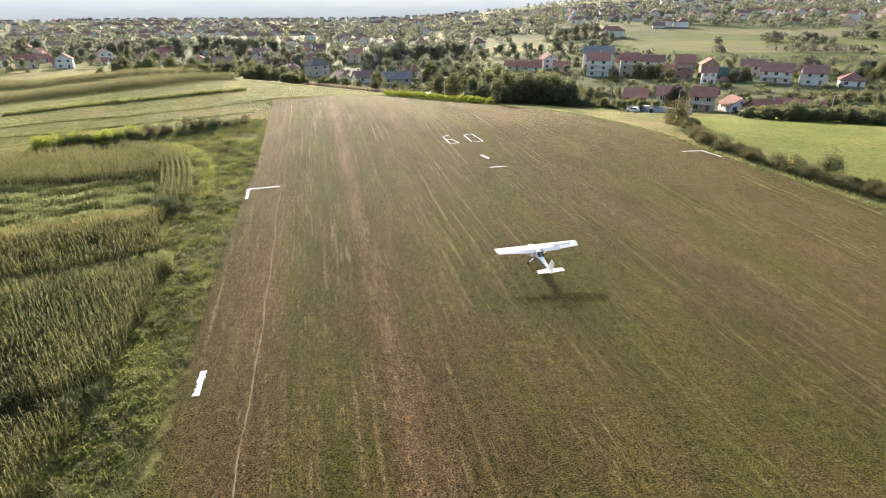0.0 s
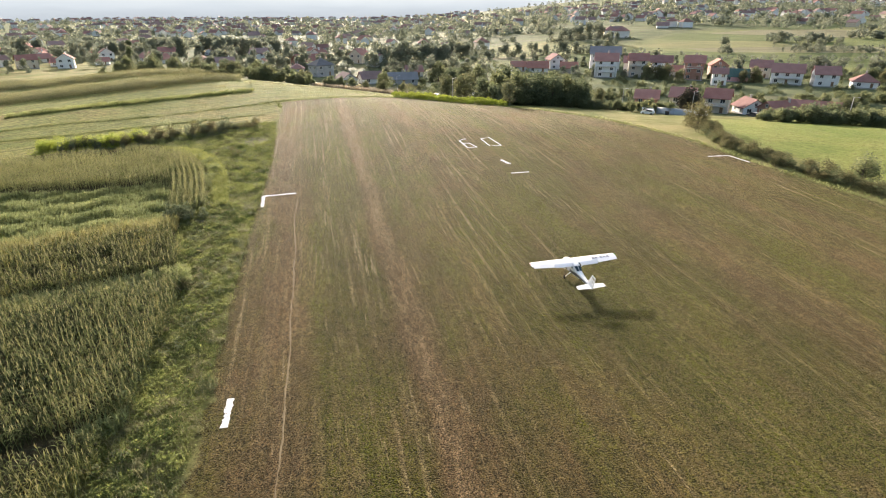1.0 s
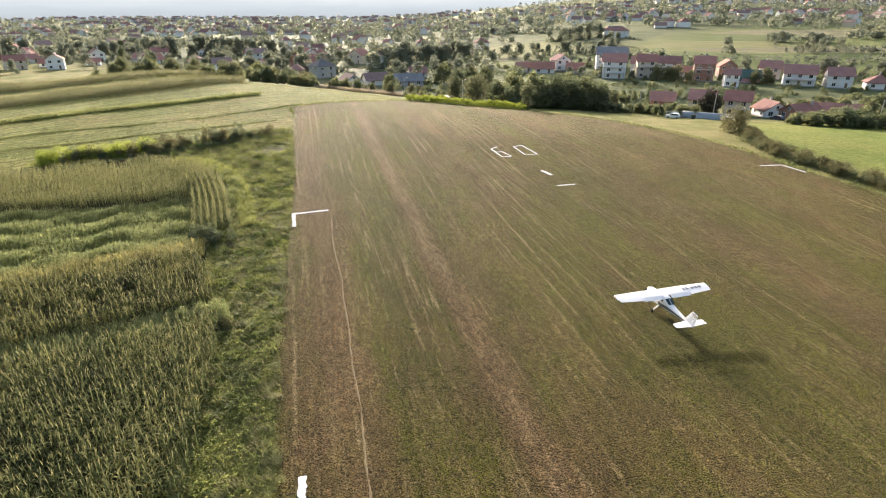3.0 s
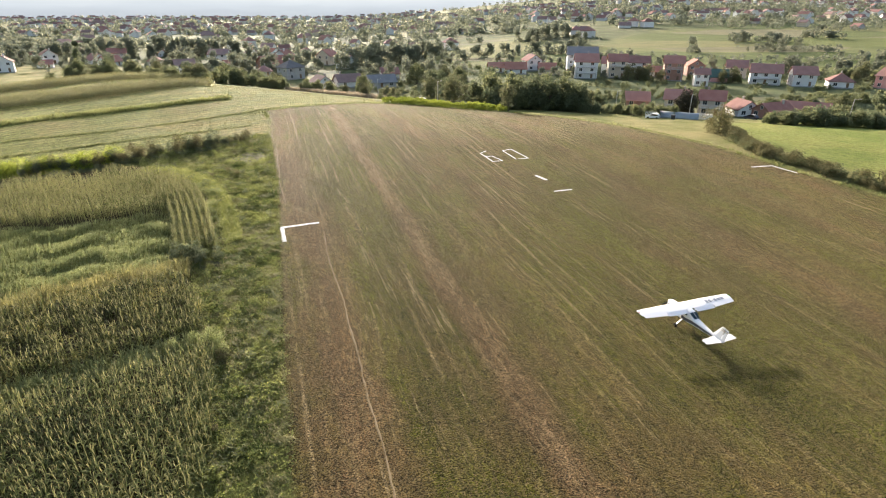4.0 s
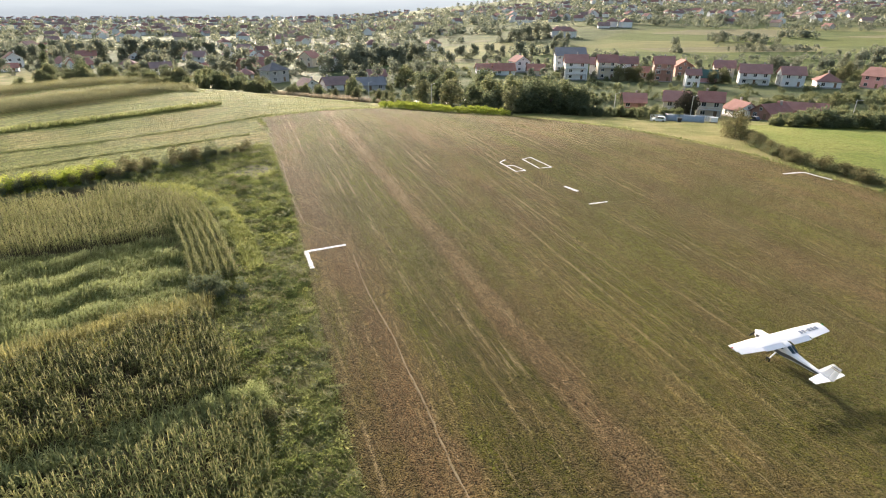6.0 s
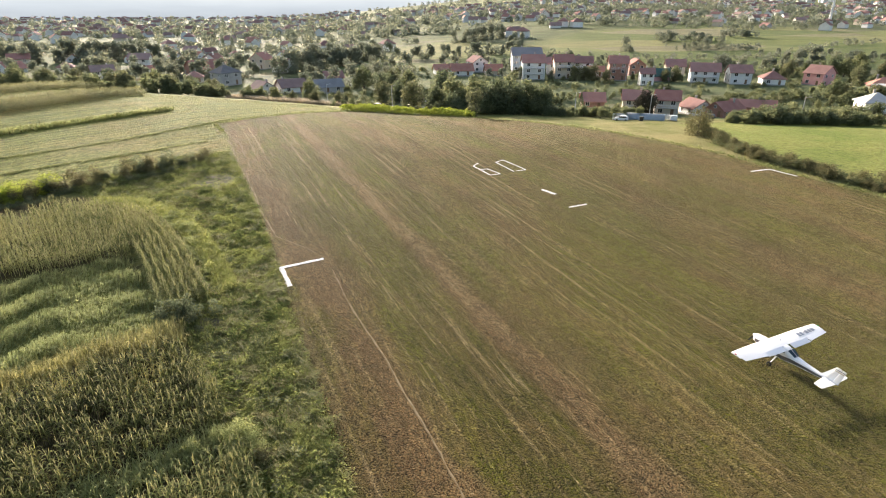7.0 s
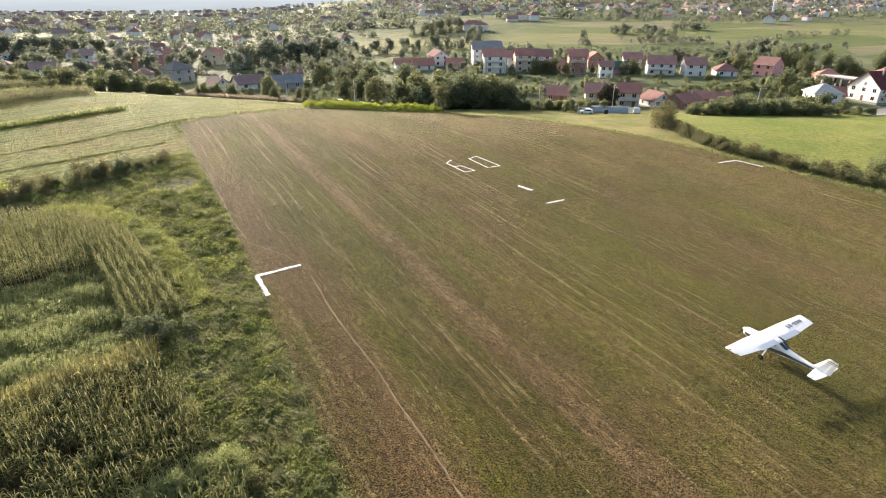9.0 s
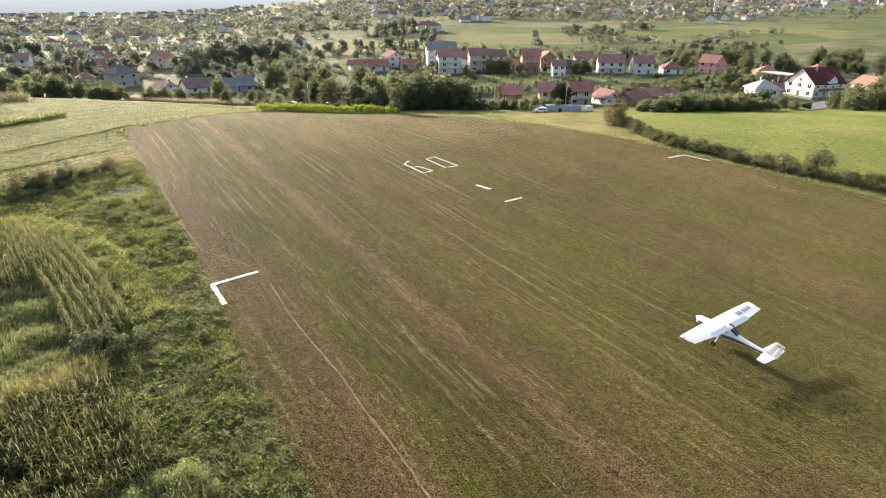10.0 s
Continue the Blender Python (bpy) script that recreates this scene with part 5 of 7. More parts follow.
spruce(on(64.5, 210), "dark pointed spruce beside a red roof")

scrub = []
THICKET = bush(on(20, 187), 5.0, 3.4, LEAF_TREE, "broad thicket bush under the trees", 41, 1300, 0.31, group="thicket bushes")
THICKET_DARK = bush(on(97, 156), 5.0, 3.4, LEAF_DARK, "dark broad garden hedge bush", 42, 1300, 0.31, group="thicket bushes")
for x0, y0, x1, y1, n, lo, hi in ((8, 192, 41, 186, 26, 0.6, 1.2), (12, 198, 42, 197, 18, 0.9, 1.5), (40, 183, 68, 178, 24, 0.3, 0.65), (44, 188, 66, 186, 12, 0.35, 0.7), (84, 159, 126, 150, 46, 0.35, 0.9), (90, 163, 130, 158, 26, 0.5, 1.1), (132, 152, 146, 150, 6, 0.4, 0.6), (150, 142, 200, 138, 16, 0.8, 1.4), (-24, 214, -8, 207, 10, 0.35, 0.6), (-150, 240, -60, 240, 26, 0.6, 1.0), (96, 215, 200, 212, 26, 0.5, 0.9), (60, 232, 110, 240, 12, 0.4, 0.7)):
    for i in range(n):
        f = (i + rng.random()) / n
        m_ = on(x0 + (x1 - x0) * f + rng.uniform(-1.5, 1.5), y0 + (y1 - y0) * f + rng.uniform(-2, 2), rng.uniform(lo, hi), rng.uniform(0, 360), rng.uniform(0.75, 1.05))
        if y0 > 205:
            scrub.append(m_)
        else:
            copy_thing(rng.choice((THICKET, THICKET_DARK)), m_)
massed("valley_scrub", *clump(43, 5.0, 3.4, 700, 0.4), scrub, LEAF_TREE, "scrub between the gardens of the valley", "scrub")

# the wood beyond the strip's end and the growth behind the row of houses
for x0, y0, x1, y1, n, lo, hi, wide in ((-36, 300, 18, 292, 30, 0.65, 1.05, 12), (-6, 275, 14, 266, 10, 0.6, 1.0, 8), (-40, 335, 22, 330, 16, 0.5, 0.9, 10), (10, 240, 24, 232, 4, 0.5, 0.7, 4), (180, 275, 262, 262, 18, 0.55, 0.9, 7), (262, 232, 335, 268, 20, 0.5, 0.9, 9), (84, 336, 190, 300, 24, 0.4, 0.65, 5), (-150, 290, -60, 262, 24, 0.45, 0.8, 8)):
    for i in range(n):
        f = (i + rng.random()) / n
        x, y = x0 + (x1 - x0) * f + rng.uniform(-3, 3), y0 + (y1 - y0) * f + rng.uniform(-wide, wide)
        if free_spot(x, y, 6.5):
            plant_tree(rng.choice((BROAD, DARK, WILLOW, WILLOW)), x, y, rng.uniform(lo, hi), rng.uniform(0.85, 1.1))

# hedge between the strip and the meadow
tree(on(54.5, 131.5), 6.0, 3.5, LEAF_BUSH, "shaggy olive tree in the hedge", 24, 3600, 0.17, stem=0.02, lobes=14)
tree(on(62.5, 88.5), 4.2, 2.5, LEAF_TREE, "round hedge shrub taller than the rest", 25, 2600, 0.15, stem=0.01, lobes=16)
HEDGE = [(59, 134), (54, 124), (51.5, 116), (52, 107), (54.3, 99), (57.8, 91), (62.5, 81), (68, 68), (73, 54)]
hedge_poses = [[], []]
for (x0, y0), (x1, y1) in zip(HEDGE, HEDGE[1:]):
    n = int(math.hypot(x1 - x0, y1 - y0) / 0.34)
    for i in range(n):
        f = i / n
        x, y = x0 + (x1 - x0) * f + rng.uniform(-1.9, 1.9), y0 + (y1 - y0) * f + rng.uniform(-0.8, 0.8)
        hedge_poses[rng.random() < 0.3].append(on(x, y, rng.uniform(0.35, 1.05), rng.uniform(0, 360), rng.uniform(0.7, 1.1)))
massed("hedge", *clump(21, 2.2, 1.7, 420, 0.14), hedge_poses[0], LEAF_BUSH, "brownish green wild hedge beside the strip", "hedge")
massed("hedge", *clump(23, 1.9, 1.6, 420, 0.14), hedge_poses[1], LEAF_TREE, "greener growth within the wild hedge", "hedge")

# bank of bushes between the maize and the hay field
BANK = [bush(on(-58, 121.5), 2.8, 1.6, LEAF_BUSH, "grey green bush on the field bank", 31, 900, 0.12, group="bank bushes"),
        bush(on(-53, 124.5), 3.0, 1.4, LEAF_DARK, "dark bush on the field bank", 32, 900, 0.12, group="bank bushes")]
for i in range(64):
    f = (i + rng.random()) / 64
    x, y = -78 + f * 31 + rng.uniform(-0.6, 0.6), 107.2 + f * 20.4 + rng.uniform(-1.3, 1.3)
    copy_thing(rng.choice(BANK), on(x, y, rng.uniform(0.5, 0.9) + 0.12 * math.sin(f * 19), rng.uniform(0, 360), rng.uniform(0.7, 1.1)))
under = []
for i in range(60):
    f = (i + rng.random()) / 60
    under.append(on(-77 + f * 29 + rng.uniform(-0.6, 0.6), 104.6 + f * 19 + rng.uniform(-1.0, 0.8), rng.uniform(0.35, 0.6), rng.uniform(0, 360), 0.75))
massed("bank_undergrowth", *clump(36, 2.6, 1.5, 420, 0.13), under, LEAF_DARK, "dark undergrowth along the field bank", "undergrowth")
VINE = bush(on(-76, 110), 2.4, 1.7, LEAF_BRIGHT, "bright green leafy shrub on the bank", 33, 900, 0.13, group="bright shrubs")
for i in range(30):
    x, y = -82 + i * 0.52 + rng.uniform(-0.5, 0.5), 107.4 + i * 0.26 + rng.uniform(-1.6, 1.6)
    copy_thing(VINE, on(x, y, rng.uniform(0.7, 1.15), rng.uniform(0, 360), 0.9))
for x, y, s in ((-43.5, 104, 0.6), (-45, 106.5, 0.5), (-47.5, 104, 0.4), (-41.0, 74.0, 0.55), (-39.6, 73.4, 0.5), (-42.4, 74.2, 0.6), (-38.0, 74.2, 0.45), (-40.4, 74.6, 0.6), (-32.2, 55.2, 0.5), (-33.0, 54.6, 0.5), (-30.6, 46.4, 0.4)):
    copy_thing(BANK[y > 73 and y < 75], on(x, y, s * (1.5 if 73 < y < 75 else 1.0), rng.uniform(0, 360), 0.8))

# rows of vines at the strip's far end
vine_poses = []
for r_ in range(4):
    for i in range(26):
        f = i / 25
        x, y = -20 + f * 34 + rng.uniform(-0.3, 0.3), 181.5 - f * 9.5 + r_ * 2.3 + 3.0 * math.sin(f * math.pi) + rng.uniform(-0.4, 0.4)
        vine_poses.append(on(x, y, rng.uniform(0.7, 1.05), rng.uniform(0, 360), rng.uniform(0.75, 1.05)))
massed("vine_rows", *clump(34, 2.0, 1.4, 380, 0.17), vine_poses, LEAF_BRIGHT, "bright green rows of leafy vines", "vines")

# scrub and trees through the town, and along the plateau's brow
for x0, y0, x1, y1, n, lo, hi, kinds in (
    (-150, 246, -62, 246, 34, 0.45, 0.75, (BROAD, DARK, SMALL, WILLOW)), (-70, 246, -34, 234, 18, 0.3, 0.5, (BROAD, WILLOW, SMALL)), (-30, 226, -14, 218, 5, 0.35, 0.6, (WILLOW, SMALL)),
    (48, 176, 66, 172.5, 10, 0.45, 0.8, (SMALL,)), (60, 300, 160, 262, 24, 0.4, 0.8, (SMALL, WILLOW)), (20, 215, 60, 228, 14, 0.5, 0.8, TREES), (120, 192, 190, 205, 18, 0.45, 0.8, TREES),
    (150, 310, 240, 270, 22, 0.5, 0.9, TREES), (40, 340, 150, 345, 22, 0.6, 1.0, TREES), (210, 235, 265, 205, 14, 0.5, 0.9, TREES), (110, 400, 130, 470, 10, 0.7, 1.0, TREES), (225, 395, 275, 410, 10, 0.6, 0.9, TREES),
    (90, 500, 140, 520, 16, 0.9, 1.3, (DARK,)), (-225, 425, -150, 440, 26, 0.8, 1.4, (DARK, BROAD)), (-330, 440, -190, 400, 40, 0.6, 1.2, (DARK, BROAD, WILLOW)), (-160, 470, -120, 450, 12, 0.7, 1.1, (DARK, BROAD)), (-44, 345, 12, 400, 30, 0.8, 1.3, (DARK, BROAD, WILLOW)), (-30, 400, 20, 430, 16, 0.7, 1.1, (DARK, BROAD)), (20, 395, 100, 400, 18, 0.5, 0.9, (DARK, BROAD)), (-140, 330, -60, 330, 22, 0.6, 1.0, (BROAD, WILLOW, DARK)), (270, 360, 370, 340, 14, 0.4, 0.6, (SMALL, BROAD)), (190, 300, 330, 330, 34, 0.45, 0.95, TREES), (120, 335, 190, 318, 16, 0.4, 0.7, TREES),
):
    for i in range(n):
        f = (i + rng.random()) / n
        plant_tree(rng.choice(kinds), x0 + (x1 - x0) * f + rng.uniform(-5, 5), y0 + (y1 - y0) * f + rng.uniform(-5, 5), rng.uniform(lo, hi), rng.uniform(0.85, 1.1))
made = 0
while made < 60:
    x, y = rng.uniform(-330, 60), 262 + 130 * rng.random()
    if bool(inside(np.array(x), np.array(y), TOWN)) and free_spot(x, y, 9):
        plant_tree(rng.choice((BROAD, DARK, SMALL, SMALL, WILLOW)), x, y, rng.uniform(0.5, 1.0))
        made += 1
made = 0
while made < 90:
    x, y = rng.uniform(-420, -190), rng.uniform(262, 470)
    if bool(inside(np.array(x), np.array(y), WEST)) and free_spot(x, y, 6):
        plant_tree(rng.choice((BROAD, SMALL, SMALL, WILLOW)), x, y, rng.uniform(0.35, 0.8))
        made += 1
scatter = []
while len(scatter) < 1300:
    x, y = rng.uniform(-600, 700), 380 + 600 * rng.random() ** 1.3
    if (y > 385 and bool(inside(np.array(x), np.array(y), TOWN)) or bool(inside(np.array(x), np.array(y), EAST))) and free_spot(x, y, 7):
        scatter.append((x, y))
        for i in range(rng.choice((0, 1, 3, 5))):
            scatter.append((x + rng.uniform(-7, 7), y + rng.uniform(-4, 4)))

shrubs = []
GARDENS = [(-40, 245), (60, 228), (110, 215), (200, 205), (260, 225), (260, 300), (120, 345), (30, 350), (-40, 300)]
while len(shrubs) < 620:
    x, y = rng.uniform(-40, 260), rng.uniform(205, 350)
    if bool(inside(np.array(x), np.array(y), GARDENS)) and free_spot(x, y, 3):
        for i in range(rng.choice((1, 2, 4))):
            shrubs.append(on(x + rng.uniform(-4, 4), y + rng.uniform(-1.5, 1.5), rng.uniform(0.5, 1.2), rng.uniform(0, 360), rng.uniform(0.6, 1.1)))
massed("garden_shrubs", *clump(53, 2.4, 1.6, 170, 0.28), shrubs, LEAF_TREE, "shrubs and small hedges in valley gardens", "shrubs")
# both masses of distant trees wear the leaf colour paled for haze
massed("distant_trees", *clump(51, 10.5, 5.2, 700, 0.62), FAR_TREES[0], LEAF_HAZED, "pale round trees between distant houses", "trees")
massed("distant_trees", *clump(52, 10.5, 5.2, 700, 0.62), FAR_TREES[1], LEAF_HAZED, "darker trees between distant houses", "trees")

# far woods: belts and clumps of trees out to the hills
rw = np.random.default_rng(77)
centres, sizes = [], []
for cx, cy, sx, sy, n in ((60, 640, 60, 25, 60), (-200, 900, 300, 60, 160), (250, 820, 180, 40, 140), (-500, 1200, 500, 90, 260), (500, 900, 220, 60, 200), (150, 1100, 300, 120, 220), (800, 900, 260, 120, 220), (900, 1300, 500, 200, 300), (-100, 1600, 900, 200, 380), (380, 640, 70, 20, 60), (700, 620, 120, 40, 80), (20, 760, 160, 40, 90), (-420, 800, 200, 40, 100)):
    centres.append(np.stack([rw.normal(cx, sx, n), rw.normal(cy, sy, n)], 1))
    sizes.append(rw.uniform(3.0, 6.5, n))
for x0, y0, x1, y1, each, lo, hi, wide in ((112, 366, 250, 350, 5, 0.8, 2.4, 3), (250, 352, 340, 350, 5, 1.0, 2.8, 4), (252, 462, 300, 456, 1.6, 2.2, 4.2, 4), (334, 490, 362, 480, 1.8, 2.4, 4.4, 4), (262, 398, 330, 384, 4, 1.4, 3.0, 3), (340, 400, 470, 430, 5, 1.2, 3.2, 5), (186, 396, 192, 400, 3, 2.6, 3.6, 1.5), (228, 420, 300, 412, 9, 1.0, 2.0, 2), (150, 450, 156, 540, 10, 0.8, 1.6, 2), (60, 420, 150, 378, 4, 1.4, 3.4, 5), (-60, 610, 40, 600, 3.5, 1.6, 3.6, 5), (-40, 560, 60, 520, 4, 1.4, 3.2, 4), (-460, 620, -240, 560, 3, 1.8, 4.0, 6), (300, 600, 470, 540, 6, 1.6, 3.4, 6)):
    n = int(math.hypot(x1 - x0, y1 - y0) / each)
    f = rw.random(n)[:, None]
    centres.append(np.array([[x0, y0]]) + f * np.array([[x1 - x0, y1 - y0]]) + rw.normal(0, wide * 0.5, (n, 2)))
    sizes.append(rw.uniform(lo, hi, n))
centres.append(np.array(scatter))
sizes.append(rw.uniform(1.6, 4.0, len(scatter)))
centres, sizes = np.concatenate(centres), np.concatenate(sizes)
k = 40
dd = rw.normal(size=(len(centres), k, 3))
dd /= np.linalg.norm(dd, axis=2, keepdims=True)
base_z = land(centres[:, 0], centres[:, 1])
pts = np.concatenate([centres, (base_z + sizes * 0.85)[:, None]], 1)[:, None] + dd * (sizes[:, None] * (0.5 + 0.5 * rw.random((len(centres), k))))[..., None] * np.array([1, 1, 0.95])
v, q = leaf_cards(rw, pts.reshape(-1, 3), np.repeat(sizes * 0.33, k)[:, None], 0.8)
# these woods have the haze put into their leaf colour too
tagged(shared("far_woods", quads_mesh("far_woods", v, q), LEAF_HAZED), "woods and tree belts on the far plain, paled for haze", "woods", kind="stuff")

PUFF = bush(on(-44, 95), 1.3, 1.1, PLUME, "pale fluffy clump of tall weeds", 35, 1500, 0.055, group="weed clumps")
for x, y, s in ((-32.9, 56.6, 0.9), (-33.8, 57.2, 1.0), (-35.0, 57.0, 0.9), (-32.4, 55.6, 0.7), (-36.6, 56.4, 0.8)):
    copy_thing(PUFF, on(x, y, s, rng.uniform(0, 360), 1.3))
for i in range(26):
    f = rng.random()
    copy_thing(PUFF, on(-41.5 - 5.5 * f + rng.uniform(-1.2, 1.2), 86 + 15 * f + rng.uniform(-1.5, 1.5), rng.uniform(0.5, 1.0), rng.uniform(0, 360), rng.uniform(0.6, 1.0)))

# ---- maize, tall grass and weeds ----
def fill(rng_, corners, row_gap, step, angle, jitter=0.12, holes=0.06):
    """Plant places in rows within a polygon; angle is the rows' direction from +x."""
    c, s = math.cos(radians(angle)), math.sin(radians(angle))
    pts = np.array(corners)
    u, w = pts @ (c, s), pts @ (-s, c)
    U, W = np.meshgrid(np.arange(u.min(), u.max(), step), np.arange(w.min(), w.max(), row_gap))
    U = U + rng_.uniform(-jitter, jitter, U.shape)
    W = W + rng_.uniform(-jitter, jitter, W.shape) * 0.6
    x, y = (U * c - W * s).ravel(), (U * s + W * c).ravel()
    keep = inside(x, y, corners) & (rng_.random(len(x)) > holes)
    return np.stack([x[keep], y[keep]], 1)


def maize_mesh(name, rng_, spots, height, leaves=7, width=0.036, leaf_mat=None):
    """Maize plants: a stalk, arching leaves in turn, and a tassel."""
    n = len(spots)
    z0 = land(spots[:, 0], spots[:, 1])
    h = height * rng_.uniform(0.68, 1.14, n)
    lean = rng_.normal(0, 0.06, (n, 2))
    verts, quads, at = [], [], 0

    def put(vs):
        nonlocal at
        kk = vs.shape[1]
        verts.append(vs.reshape(-1, 3))
        m = kk // 2 - 1
        base = at + np.arange(len(vs))[:, None] * kk
        for j in range(m):
            quads.append(np.stack([base[:, 0] + 2 * j, base[:, 0] + 2 * j + 1, base[:, 0] + 2 * j + 3, base[:, 0] + 2 * j + 2], 1))
        at += len(vs) * kk

    def spine(t):
        return np.stack([spots[:, 0] + lean[:, 0] * h * t, spots[:, 1] + lean[:, 1] * h * t, z0 + h * t], 1)

    turn0 = rng_.uniform(0, np.pi, n)
    for a in (0, np.pi / 2):
        side = np.stack([np.cos(turn0 + a), np.sin(turn0 + a), np.zeros(n)], 1) * 0.022
        put(np.stack([spine(0) - side, spine(0) + side, spine(0.95) - side * 0.5, spine(0.95) + side * 0.5], 1))
    for i in range(leaves):
        t = 0.2 + 0.68 * i / max(1, leaves - 1)
        a = turn0 + np.pi * (i % 2) + rng_.normal(0, 0.5, n)
        out = np.stack([np.cos(a), np.sin(a), np.zeros(n)], 1)
        side = np.stack([-np.sin(a), np.cos(a), np.zeros(n)], 1)
        ln = (0.66 - 0.3 * abs(t - 0.5)) * rng_.uniform(0.75, 1.15, (n, 1))
        up = np.array([0, 0, 1.0])
        b = spine(t)
        p1, p2, p3 = b + out * ln * 0.25 + up * ln * 0.4, b + out * ln * 0.55 + up * ln * 0.52, b + out * ln * 0.9 + up * ln * rng_.uniform(-0.25, 0.6, (n, 1))
        w1 = side * width
        put(np.stack([b - w1 * 0.5, b + w1 * 0.5, p1 - w1, p1 + w1, p2 - w1 * 0.9, p2 + w1 * 0.9, p3 - w1 * 0.15, p3 + w1 * 0.15], 1))
    for i in range(3):
        a = turn0 + i * 2.1
        tip = spine(1.0) + np.stack([np.cos(a) * 0.12, np.sin(a) * 0.12, np.full(n, 0.34)], 1)
        side = np.stack([-np.sin(a), np.cos(a), np.zeros(n)], 1) * 0.015
        put(np.stack([spine(0.93) - side, spine(0.93) + side, tip - side, tip + side], 1))
    me = quads_mesh(name, np.concatenate(verts), np.concatenate(quads))
    me.materials.append(leaf_mat or LEAF_CORN)
    me.materials.append(TASSEL)
    total = len(me.polygons)
    slot = np.zeros(total, dtype=np.int32)
    slot[total - 3 * n:] = 1
    me.polygons.foreach_set("material_index", slot)
    return me


def tuft_mesh(name, rng_, spots, height, blades, width, spreadout=0.5, droop=0.3, swell=None, comb=None):
    """Tufts of grass or weeds: blades that rise from one foot and bend outward."""
    n = len(spots)
    z0 = land(spots[:, 0], spots[:, 1])
    foot = np.repeat(np.concatenate([spots, z0[:, None]], 1), blades, 0)
    m = n * blades
    h = height * (1.0 if swell is None else np.repeat(swell, blades)) * np.repeat(rng_.uniform(0.6, 1.3, n), blades) * rng_.uniform(0.6, 1.1, m)
    a = rng_.uniform(0, 2 * np.pi, m)
    out = np.stack([np.cos(a), np.sin(a), np.zeros(m)], 1)
    side = np.stack([-np.sin(a), np.cos(a), np.zeros(m)], 1) * width
    if comb is not None:
        out = out * 0.45 + np.array([comb[0], comb[1], 0.0])
    foot = foot + out * rng_.uniform(0, 0.12, (m, 1))
    r = (spreadout * h * rng_.uniform(0.3, 1.2, m))[:, None]
    up = np.array([0, 0, 1.0])
    p1 = foot + out * r * 0.45 + up * (h * 0.75)[:, None]
    p2 = foot + out * r * 1.1 + up * (h * (1 - droop * rng_.random(m)))[:, None]
    v = np.stack([foot - side * 0.6, foot + side * 0.6, p1 - side, p1 + side, p2 - side * 0.2, p2 + side * 0.2], 1).reshape(-1, 3)
    base = np.arange(m)[:, None] * 6
    q = np.concatenate([base + np.array([0, 1, 3, 2]), base + np.array([2, 3, 5, 4])])
    return quads_mesh(name, v, q)


def stuff(name, me, material, label, category):
    return tagged(shared(name, me, material), label, category, kind="stuff")


rc = np.random.default_rng(3)
MAIZE_A = [(-28.2, 36.2), (-30.6, 46.5), (-32.4, 54.0), (-33.4, 55.8), (-41, 52.2), (-50, 48.2), (-78, 36), (-84, 24), (-58, 19), (-35.3, 32)]
MAIZE_B = [(-34.6, 59.0), (-36.4, 63), (-38.9, 67), (-40, 69), (-46, 67.2), (-54, 63.2), (-84, 49.8), (-84, 38.5), (-50, 51.6), (-41, 55.4)]
MAIZE_C = [(-49.0, 88.6), (-51.0, 94), (-55.6, 98.9), (-64, 101.6), (-70, 103.4), (-90, 96), (-104, 86), (-84, 83.2), (-66, 85.2), (-57, 86.4)]
MAIZE_FRONT = [(-28.6, 33.2), (-27.2, 27), (-26.5, 12), (-55, 0), (-62, 12), (-36, 29.4)]
BARE = ((-46.2, 58.6, 1.5), (-43.6, 60.6, 1.0), (-49.0, 56.4, 1.1), (-41.4, 58.6, 0.7), (-53, 57.5, 1.2))


def rounded(pts, steps=14):
    """A smooth line through the points."""
    p = np.array([pts[0]] + list(pts) + [pts[-1]], float)
    u = np.linspace(0, 1, steps, endpoint=False)[:, None]
    out = [0.5 * (2 * b + (c - a) * u + (2 * a - 5 * b + 4 * c - d) * u ** 2 + (3 * b - a - 3 * c + d) * u ** 3) for a, b, c, d in zip(p, p[1:], p[2:], p[3:])]
    return np.concatenate(out + [p[-1:]])


def bent_rows(rng_, line, rows, gap, step):
    """Plant places in rows that follow a bend, each row set in from the last."""
    line = rounded(line)
    way = np.gradient(line, axis=0)
    way /= np.linalg.norm(way, axis=1, keepdims=True)
    aside = np.stack([-way[:, 1], way[:, 0]], 1)
    out = []
    for r_ in range(rows):
        p = line + aside * gap * r_
        d = np.concatenate([[0], np.cumsum(np.linalg.norm(np.diff(p, axis=0), axis=1))])
        at = np.arange(0.3 * rng_.random(), d[-1], step) + 0.0
        at = at + rng_.uniform(-0.05, 0.05, len(at))
        out.append(np.stack([np.interp(at, d, p[:, 0]), np.interp(at, d, p[:, 1])], 1) + rng_.normal(0, 0.05, (len(at), 2)))
    return np.concatenate(out)


def without_bare(spots):
    keep = np.ones(len(spots), bool)
    for x, y, r_ in BARE:
        keep &= np.hypot(spots[:, 0] - x, (spots[:, 1] - y) * 1.4) > r_ * (0.8 + 0.3 * np.sin(spots[:, 0] * 3))
    return spots[keep]


